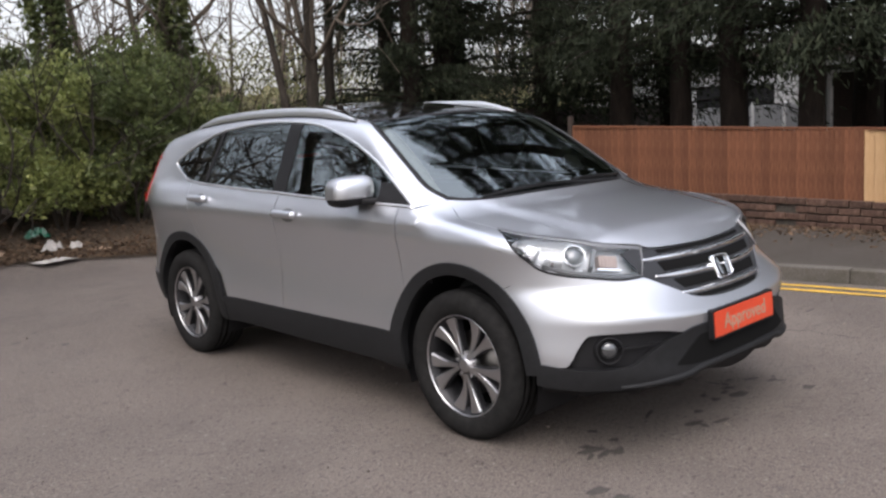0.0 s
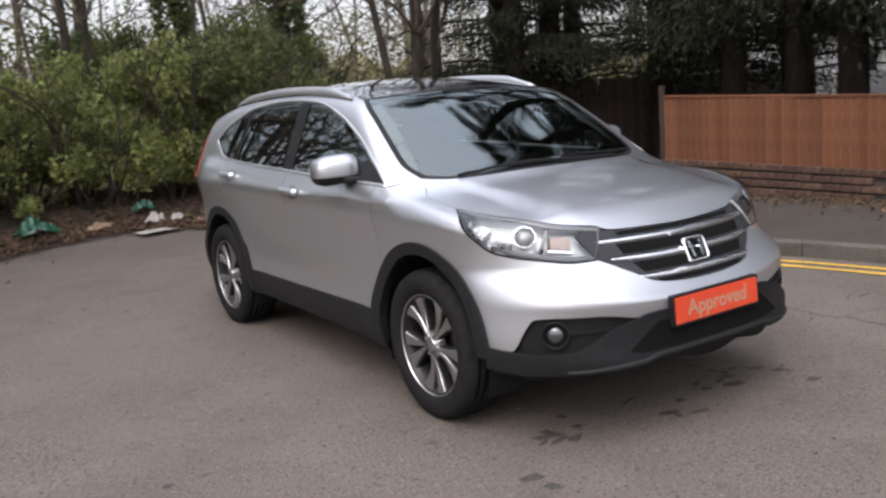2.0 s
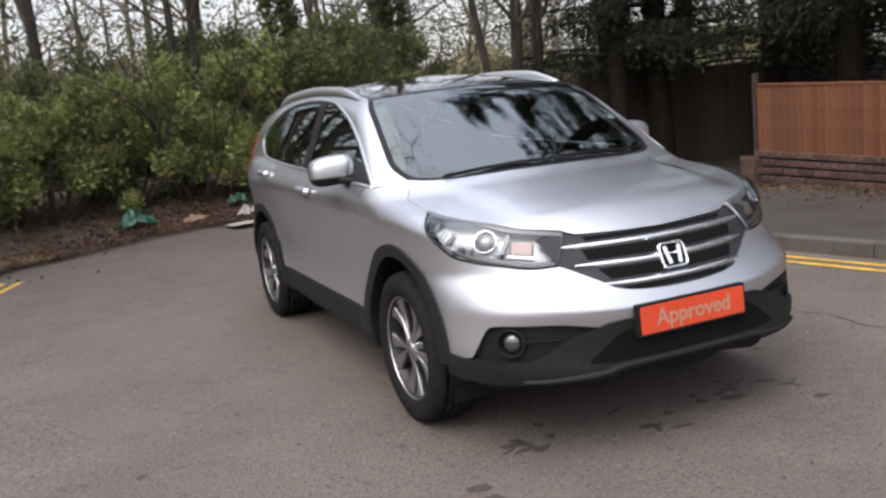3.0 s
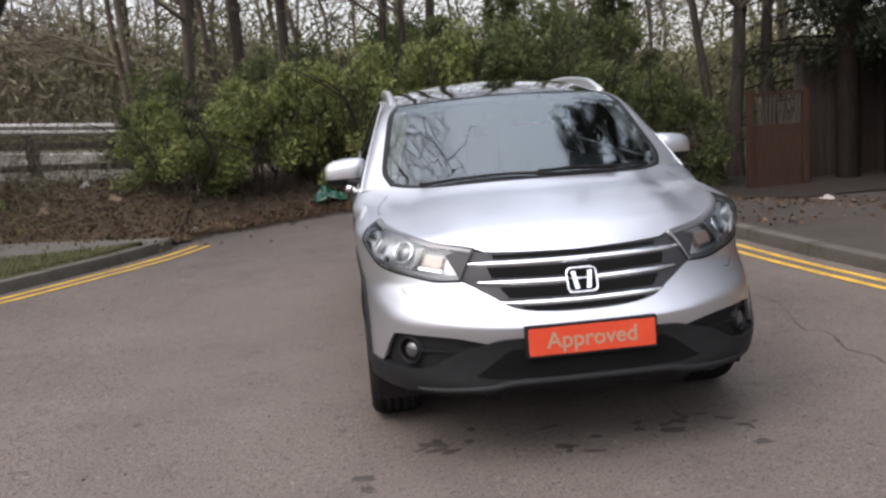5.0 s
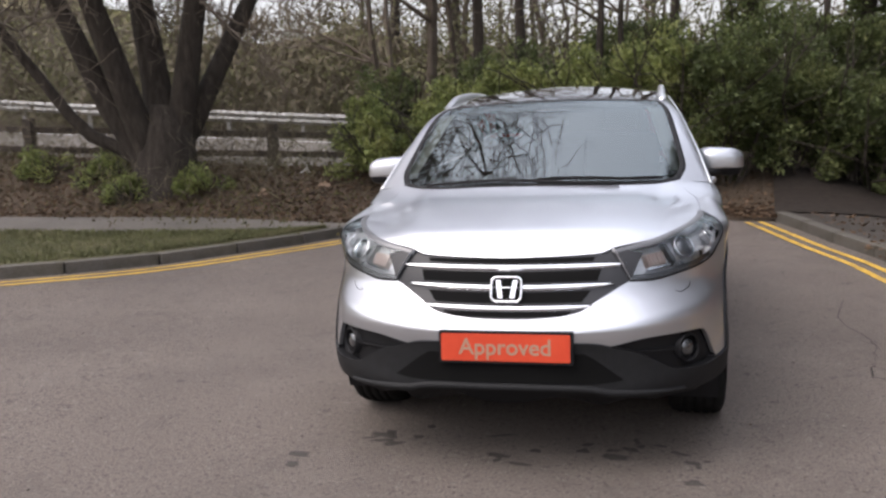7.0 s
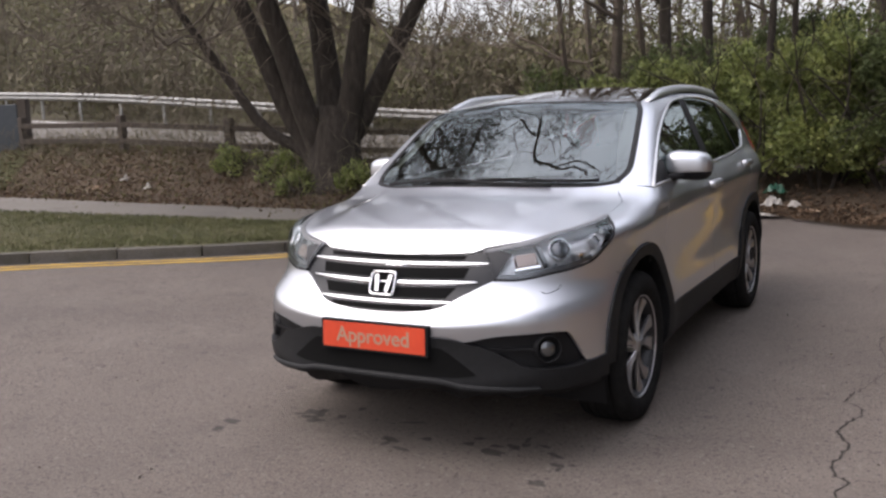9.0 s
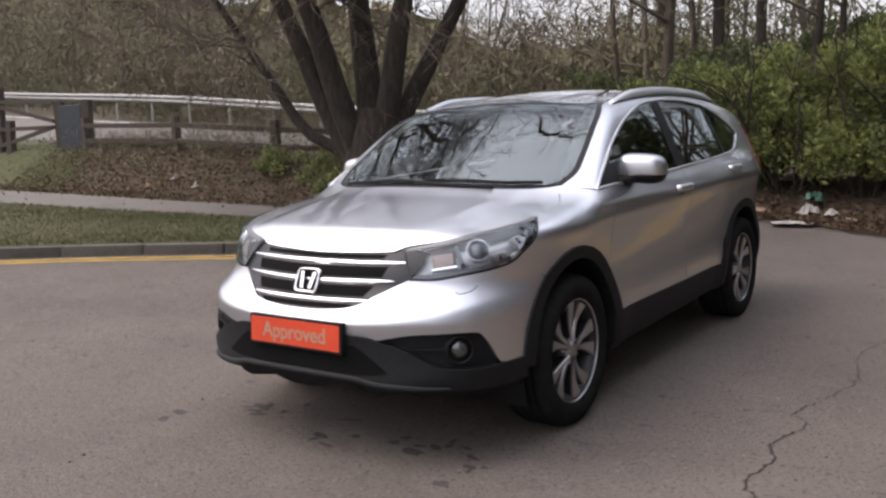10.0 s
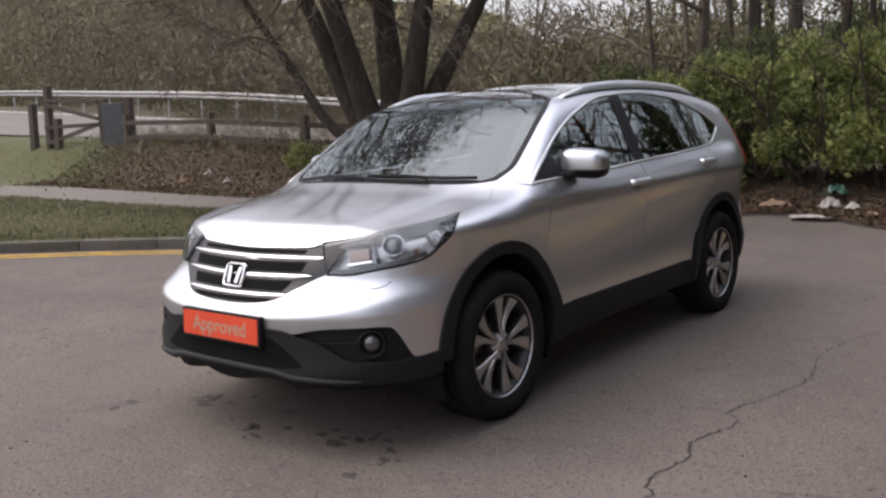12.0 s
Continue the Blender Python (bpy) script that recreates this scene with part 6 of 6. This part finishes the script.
def cube_mesh(name, sx, sy, sz, material, bevel=0.004):
    bm = box(bmesh.new(), -sx / 2, sx / 2, -sy / 2, sy / 2, 0, sz, None, bevel)
    me = bpy.data.meshes.new(name)
    bm.to_mesh(me)
    bm.free()
    me.materials.append(material)
    return me


def put(name, me, parent, m, label=""):
    ob = new(name, me)
    ob.parent = parent
    ob.matrix_basis = m
    if label:
        ob["label"] = label
    return ob


def fence_top(y):
    return 1.075 + 0.036 * y


# board fence on a brick plinth along the pavement
garden_fence = tagged(new("garden_fence"), "brown stained close-board fence on a low brick wall", "fence", kind="structure")
board = cube_mesh("board", 0.022, 0.104, 1.0, M_PANEL, 0.0)
new_board = cube_mesh("board", 0.022, 0.104, 1.0, M_NEWBOARD, 0.0)
rng6 = random.Random(6)
y = -5.0
while y < 4.36:
    base = 0.36 + 0.022 * y
    pale = -0.95 < y < 0.62
    top = fence_top(y) + rng6.uniform(-0.006, 0.006)
    put("board", new_board if pale else board, garden_fence, Matrix.Translation((5.50 + 0.012 * y + rng6.uniform(-0.003, 0.003), y + 0.05, base)) @ pose(0, 0, 0, 0, 0, 7) @ Matrix.Diagonal((1, 1, top - base, 1)))
    y += 0.1
for yy in np.arange(-4.9, 4.3, 1.86):
    put("capping", cube_mesh("capping", 0.06, 1.85, 0.028, M_PANEL), garden_fence, Matrix.Translation((5.51 + 0.012 * (yy + 0.9), yy + 0.92, fence_top(yy + 0.92) - 0.002)) @ pose(0, 0, 0, 2.06))
    put("fence_post", cube_mesh("fence_post", 0.09, 0.09, 1.05, M_OLDBOARD), garden_fence, pose(5.60 + 0.012 * yy, yy, 0.0))
put("end_post", cube_mesh("end_post", 0.06, 0.05, 1.38, M_OLDBOARD), garden_fence, pose(5.535, 4.43, 0.0), "dark timber end post")

plinth = tagged(new("brick_plinth"), "low weathered brick wall under the fence, with a crumbled gap", "wall", kind="structure")
me = cube_mesh("mortar_core", 0.17, 9.3, 0.36, M_MORTAR, 0.0)
put("mortar_core", me, plinth, pose(5.535, -0.28, 0.0, 1.2, 0, -0.7))
brick = cube_mesh("brick", 0.102, 0.215, 0.065, M_BRICK, 0.006)
for course in range(5):
    z = 0.012 + 0.075 * course
    y = -4.8 + (0.1125 if course % 2 else 0)
    while y < 4.30:
        if not (1.28 < y < 1.42 and course > 0):
            put("brick", brick, plinth, pose(5.472 + 0.012 * y + rng6.uniform(-0.005, 0.005), y + 0.11, z + 0.022 * y * min(1, course / 4), 0, 0, rng6.uniform(-2, 2) - 0.7))
        y += 0.225
pier = tagged(new("brick_pier"), "short brick pier at the fence end", "wall", kind="structure")
put("mortar_core", cube_mesh("mortar_core", 0.205, 0.205, 0.46, M_MORTAR, 0.0), pier, pose(5.52, 4.48, -0.05))
for course in range(6):
    for sx, sy, tz in ((-0.057, 0, 90), (0.057, 0, 90)) if course % 2 else ((0, -0.057, 0), (0, 0.057, 0)):
        put("brick", brick, pier, pose(5.52 + sx, 4.48 + sy, -0.03 + 0.075 * course, 0, 0, 90 - tz + 0 if course % 2 else 90))

# tall dark fence and slatted gate at the back
tall = tagged(new("tall_fence"), "tall weathered board fence with deep shade put into its dark colour", "fence", kind="structure")
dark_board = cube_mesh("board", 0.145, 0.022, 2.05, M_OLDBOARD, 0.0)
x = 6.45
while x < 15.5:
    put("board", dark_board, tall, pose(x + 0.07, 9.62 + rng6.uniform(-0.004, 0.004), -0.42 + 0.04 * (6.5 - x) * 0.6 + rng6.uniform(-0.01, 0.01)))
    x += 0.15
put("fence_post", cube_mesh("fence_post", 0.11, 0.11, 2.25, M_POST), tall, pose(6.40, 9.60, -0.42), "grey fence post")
# brown stain, darkened further for the shade the gate stands in
M_GATE = varied("brown_stain_with_shade", [(0.030, 0.016, 0.011), (0.056, 0.029, 0.018)], 9, rough=0.85, bump=0.4, stretch=(4, 4, 0.5))
gate = tagged(new("slatted_gate"), "brown timber gate panel with upright slats in its top", "gate")
put("lower_panel", cube_mesh("lower_panel", 0.80, 0.035, 1.03, M_GATE), gate, pose(5.64, 8.82, -0.30))
put("top_rail", cube_mesh("top_rail", 0.84, 0.05, 0.05, M_GATE), gate, pose(5.64, 8.82, 1.18))
slat = cube_mesh("slat", 0.028, 0.02, 0.47, M_POST)
for k in range(12):
    put("slat", slat, gate, pose(5.27 + 0.067 * k, 8.82, 0.72))
put("gate_post", cube_mesh("gate_post", 0.09, 0.09, 1.6, M_GATE), gate, pose(5.20, 8.82, -0.33))
put("gate_post", cube_mesh("gate_post", 0.09, 0.09, 1.6, M_GATE), gate, pose(6.10, 8.82, -0.33))

# pale buildings beyond the conifers
M_RENDER = varied("pale_grey_cladding", [(0.26, 0.265, 0.27), (0.34, 0.345, 0.35)], 3, rough=0.7)
M_WHITE = varied("white_painted_timber", [(0.66, 0.66, 0.65), (0.74, 0.74, 0.73)], 5, rough=0.6)
screen = tagged(new("white_panel_fence"), "row of pale grey panels between white posts", "fence", kind="structure")
for k in range(9):
    put("fence_panel", cube_mesh("fence_panel", 0.05, 0.78, 1.5, M_RENDER), screen, pose(18.0, 4.6 + 0.84 * k, -0.25))
    put("fence_post", cube_mesh("fence_post", 0.08, 0.06, 1.58, M_WHITE), screen, pose(17.97, 4.18 + 0.84 * k, -0.25))
house = tagged(new("house"), "pale house with a low dark roof beyond the conifers", "house")
put("wall", cube_mesh("wall", 6.0, 7.0, 3.2, M_RENDER), house, pose(30, 13.0, -0.5))
put("roof", cube_mesh("roof", 6.6, 7.6, 0.5, M_OLDBOARD, 0.1), house, pose(30, 13.0, 2.7))
for k in range(3):
    put("window", cube_mesh("window", 0.06, 1.1, 1.0, M_DARK), house, pose(26.98, 10.8 + 2.0 * k, 0.9))
shed = tagged(new("open_shed"), "dark open shed with a white corner frame", "shed")
put("back_wall", cube_mesh("back_wall", 0.1, 5.0, 2.2, M_OLDBOARD), shed, pose(17.2, 3.0, -0.2))
put("roof", cube_mesh("roof", 3.0, 5.2, 0.10, M_OLDBOARD), shed, pose(15.8, 3.0, 1.92))
put("corner_frame", cube_mesh("corner_frame", 0.12, 0.12, 2.1, M_WHITE), shed, pose(14.4, 4.89, -0.2))
put("top_frame", cube_mesh("top_frame", 0.10, 4.9, 0.07, M_WHITE), shed, pose(14.4, 2.5, 1.86))
put("side_wall", cube_mesh("side_wall", 2.7, 0.08, 2.1, M_OLDBOARD), shed, pose(15.8, 4.9, -0.2))

# wooden post and rail fence on the bank
FENCE = [(-3.6, 9.9), (-5.62, 9.45), (-7.5, 8.8), (-9.35, 8.25), (-12.05, 8.15), (-14.95, 8.0)]
rail_fence = tagged(new("post_and_rail_fence"), "old grey timber post-and-rail fence on the bank", "fence")
for k, (x, y) in enumerate(FENCE):
    put("fence_post", cube_mesh("fence_post", 0.16, 0.13, 1.05, M_POST, 0.012), rail_fence, pose(x, y, float(ground_z(x, y)) - 0.25, rng6.uniform(-2, 2), rng6.uniform(-2, 2), rng6.uniform(-8, 8)))
for (x0, y0), (x1, y1) in zip(FENCE, FENCE[1:]):
    for hgt in (0.30, 0.62):
        a = np.array((x0, y0 - 0.05, float(ground_z(x0, y0)) + hgt))
        b = np.array((x1, y1 - 0.05, float(ground_z(x1, y1)) + hgt))
        d = b - a
        ln = float(np.linalg.norm(d))
        bm = box(bmesh.new(), 0, ln, -0.02, 0.02, -0.05, 0.05, None, 0.006)
        me = bpy.data.meshes.new("rail")
        bm.to_mesh(me)
        me.materials.append(M_POST)
        put("rail", me, rail_fence, pose(*a, 0, -math.degrees(math.atan2(d[2], math.hypot(d[0], d[1]))), math.degrees(math.atan2(d[1], d[0]))))
box_post = tagged(new("cabinet_between_posts"), "dark blue-grey metal box between two timber posts", "cabinet")
zb = float(ground_z(-15.5, 8.1))
for xx in (-16.05, -15.0):
    put("post", cube_mesh("post", 0.20, 0.16, 1.35, M_POST, 0.012), box_post, pose(xx, 8.1, zb - 0.2, 0, 0, 20))
put("box", cube_mesh("box", 0.62, 0.25, 1.05, varied("blue_grey_paint", [(0.030, 0.037, 0.044), (0.050, 0.058, 0.066)], 8, rough=0.6), 0.02), box_post, pose(-15.52, 8.1, zb, 0, 0, 15))
field_gate = tagged(new("kissing_gate"), "old timber gate with braced rails beside the fence", "gate")
zg = float(ground_z(-18.2, 7.9))
for xx, hh in ((-18.9, 1.5), (-18.1, 1.9), (-17.7, 1.1)):
    put("gate_post", cube_mesh("gate_post", 0.17, 0.15, hh, M_POST, 0.012), field_gate, pose(xx, 7.8, zg - 0.3, 0, 3, 10))
for z0, tilt in ((0.35, -12), (0.55, 0), (0.9, 12), (1.15, 3)):
    put("gate_rail", cube_mesh("gate_rail", 2.0, 0.05, 0.09, M_POST), field_gate, pose(-17.1, 7.85, zg + z0, 0, tilt, 8))

# crash barrier beside the main road
barrier = tagged(new("crash_barrier"), "long galvanised steel crash barrier beyond the main road", "barrier")
sec = [(0.0, 0.31), (-0.05, 0.28), (-0.08, 0.23), (-0.05, 0.18), (0.0, 0.155), (-0.05, 0.13), (-0.08, 0.08), (-0.05, 0.03), (0.0, 0.0)]
run = spline([(-60, 18.0, 4.55), (-43.5, 18.6, 3.82), (-33, 18.6, 3.2), (-25, 18.6, 2.70), (-15.65, 18.6, 1.87), (-7.2, 18.6, 1.21), (-2, 18.6, 0.95), (6, 18.6, 0.8)], 90)
v = [(x, y + a, z + b) for x, y, z in run for a, b in sec]
bm_faces = grid_faces(90, 9)
part("rail", mesh_of("rail", v, bm_faces, M_GALV), None, barrier, "ribbed steel rail")
for k in range(0, 90, 3):
    x, y, z = run[k]
    put("post", cube_mesh("post", 0.11, 0.06, 1.0, M_GALV), barrier, pose(x, y + 0.06, z - 0.72))

# ---- litter ----
M_PAPER = varied("dirty_white_paper", [(0.30, 0.28, 0.26), (0.46, 0.44, 0.41)], 12, rough=0.9)
M_CARD = varied("wet_brown_card", [(0.20, 0.13, 0.085), (0.34, 0.25, 0.18)], 10, rough=0.9)
M_NET = varied("green_plastic_sheet", [(0.005, 0.050, 0.030), (0.010, 0.095, 0.055)], 12, rough=0.35, spec=0.6)
M_DEADLEAF = varied("dead_leaves", [(0.045, 0.028, 0.017), (0.090, 0.058, 0.036), (0.155, 0.105, 0.068)], 3, rough=0.9, island=0.5)


def crumpled(name, x, y, z, w, d, h, material, label, category, seed, turn=0.0, n=14):
    """A crumpled sheet lying on the ground."""
    rng = np.random.default_rng(seed)
    off = Vector(rng.uniform(0, 50, 3))
    v = []
    for i in range(n):
        for j in range(n):
            a, b = i / (n - 1) - 0.5, j / (n - 1) - 0.5
            k = noise.noise(Vector((a * 4, b * 4, 0)) + off)
            e = max(0.0, 1 - 3.2 * (a * a + b * b))
            v.append((w * (a + 0.10 * k), d * (b + 0.10 * noise.noise(Vector((b * 4, a * 4, 3)) + off)), h * (0.15 + e) * (0.5 + abs(k) * 1.6)))
    ob = thing(name, mesh_of(name, v, grid_faces(n, n), material, smooth=False), label, category)
    sol = ob.modifiers.new("thickness", "SOLIDIFY")
    sol.thickness = 0.004
    ob.matrix_basis = pose(x, y, float(ground_z(x, y)) + z, 0, 0, turn)
    return ob


crumpled("paper_scrap", 0.02, 7.78, 0.035, 0.50, 0.28, 0.03, M_PAPER, "flat torn sheet of pale paper on the leaf litter", "litter", 1, 10)
crumpled("paper_scrap", 0.12, 8.15, 0.05, 0.26, 0.2, 0.11, M_PAPER, "crumpled white paper on the leaf litter", "litter", 2, 40)
crumpled("paper_scrap", 0.40, 8.12, 0.05, 0.16, 0.14, 0.08, M_PAPER, "crumpled white paper on the leaf litter", "litter", 3, 70)
crumpled("card_scrap", 0.62, 7.95, 0.04, 0.28, 0.16, 0.03, M_CARD, "damp piece of brown card on the leaf litter", "litter", 4, -20)
crumpled("card_scrap", -0.55, 8.2, 0.04, 0.4, 0.2, 0.06, M_CARD, "damp piece of brown card on the leaf litter", "litter", 5, 25)
crumpled("plastic_sheet", -1.28, 8.22, 0.08, 0.46, 0.30, 0.14, M_NET, "crumpled green plastic sheet under the shrubs", "litter", 6, 10)
crumpled("plastic_sheet", 0.10, 8.55, 0.10, 0.28, 0.20, 0.12, M_NET, "crumpled green plastic sheet under the shrubs", "litter", 7, -15)
crumpled("paper_scrap", -2.95, 6.95, 0.03, 0.13, 0.10, 0.05, M_PAPER, "small white paper at the edge of the asphalt", "litter", 8, 0)
for k, (x, y) in enumerate(((-4.1, 7.75), (-4.6, 8.3), (-5.3, 8.6), (-4.9, 7.4), (-10.2, 7.0), (-11.0, 7.2), (-11.4, 6.9), (3.6, 7.9), (5.0, 6.2))):
    crumpled("paper_scrap", x, y, 0.07, 0.2, 0.16, 0.07, M_PAPER if k % 3 else M_CARD, "small crumpled paper among dead leaves", "litter", 20 + k, 37 * k)


def scattered(name, n, where, size, material, label, seed, flat=0.35):
    rng = np.random.default_rng(seed)
    p = where(rng, n)
    z = ground_z(p[:, 0], p[:, 1]) + p[:, 2]
    nor = rng.normal(0, 1, (n, 3)) * (1, 1, flat)
    v, f = leaves(rng, np.stack([p[:, 0], p[:, 1], z], 1), nor, size, size * 0.55, 0.3, 0.1)
    return thing(name, fast_mesh(name, v, f, material), label, "leaves", kind="stuff")


def on_bed(rng, n):
    x = rng.uniform(-3.3, 4.5, n)
    edge = np.interp(x, [q[0] for q in LITTER_EDGE], [q[1] for q in LITTER_EDGE])
    return np.stack([x, edge + rng.exponential(0.55, n) - 0.12, np.full(n, 0.055) + rng.uniform(0, 0.03, n)], 1)


def on_bank(rng, n):
    x = rng.uniform(-16, -3.1, n)
    back = np.interp(x, [q[0] for q in PATH_BACK], [q[1] for q in PATH_BACK])
    return np.stack([x, back + rng.uniform(-0.05, 2.6, n) ** 1.0, np.full(n, 0.105) + rng.uniform(0, 0.05, n)], 1)


def on_right(rng, n):
    return np.stack([rng.uniform(2.4, 5.45, n), rng.uniform(3.5, 9.0, n), np.full(n, 0.112)], 1)


def by_fence(rng, n):
    y = rng.uniform(-4.5, 4.4, n)
    return np.stack([5.40 + 0.012 * y - rng.exponential(0.22, n), y, np.full(n, 0.112)], 1)


scattered("fence_leaves", 3500, by_fence, 0.045, M_DEADLEAF, "dead leaves and needles drifted against the brick wall", 8, 0.15)
scattered("fallen_leaves", 7000, on_bed, 0.065, M_DEADLEAF, "fallen brown leaves under the shrubs", 1)
scattered("bank_leaves", 12000, on_bank, 0.065, M_DEADLEAF, "fallen brown leaves on the bank", 2)
scattered("pavement_leaves", 900, on_right, 0.06, M_DEADLEAF, "needles and leaves on the pavement", 3, 0.1)


def grass_blades(n, seed):
    rng = np.random.default_rng(seed)
    a, b = np.array(spline(beside(KERB_L[2:10], 0.16), 200)), np.array(spline(PATH_FRONT[2:], 200))
    i, t = rng.integers(0, 200, n), rng.uniform(0, 1, n)[:, None]
    p = a[i] + (b[i] - a[i]) * t
    z = ground_z(p[:, 0], p[:, 1]) + 0.115
    h = rng.uniform(0.02, 0.06, n)
    w = rng.normal(0, 0.02, (n, 2))
    side = unit(rng.normal(0, 1, (n, 2))) * 0.006
    base = np.stack([p[:, 0], p[:, 1], z], 1)
    v = np.stack([base - np.c_[side, np.zeros(n)], base + np.c_[side, np.zeros(n)], base + np.c_[w, h]], 1).reshape(-1, 3)
    f = np.arange(n * 3).reshape(-1, 3)
    thing("grass", fast_mesh("grass", v, f, M_BLADE), "short worn grass on the verge", "grass", kind="stuff")


M_BLADE = leaf_material("grass_blades", [(0.058, 0.064, 0.025), (0.105, 0.108, 0.045), (0.18, 0.155, 0.085)], 0.8, 0.4)
grass_blades(45000, 9)


def grit():
    """Small stones, leaves and dirt on the asphalt."""
    rng = np.random.default_rng(4)
    n = 900
    p = np.stack([rng.uniform(-4, 4, n), rng.uniform(-2.5, 6.5, n)], 1)
    v, f = leaves(rng, np.c_[p, ground_z(p[:, 0], p[:, 1]) + 0.004], rng.normal(0, 1, (n, 3)) * (1, 1, 0.1), 0.018, 0.012, 0.3, 0.1)
    thing("road_grit", fast_mesh("road_grit", v, f, M_GRIT), "small stones and specks on the asphalt", "grit", kind="stuff")


M_GRIT = varied("grit", [(0.03, 0.025, 0.02), (0.12, 0.10, 0.08), (0.30, 0.29, 0.27)], 3, rough=0.9, island=0.6)
grit()
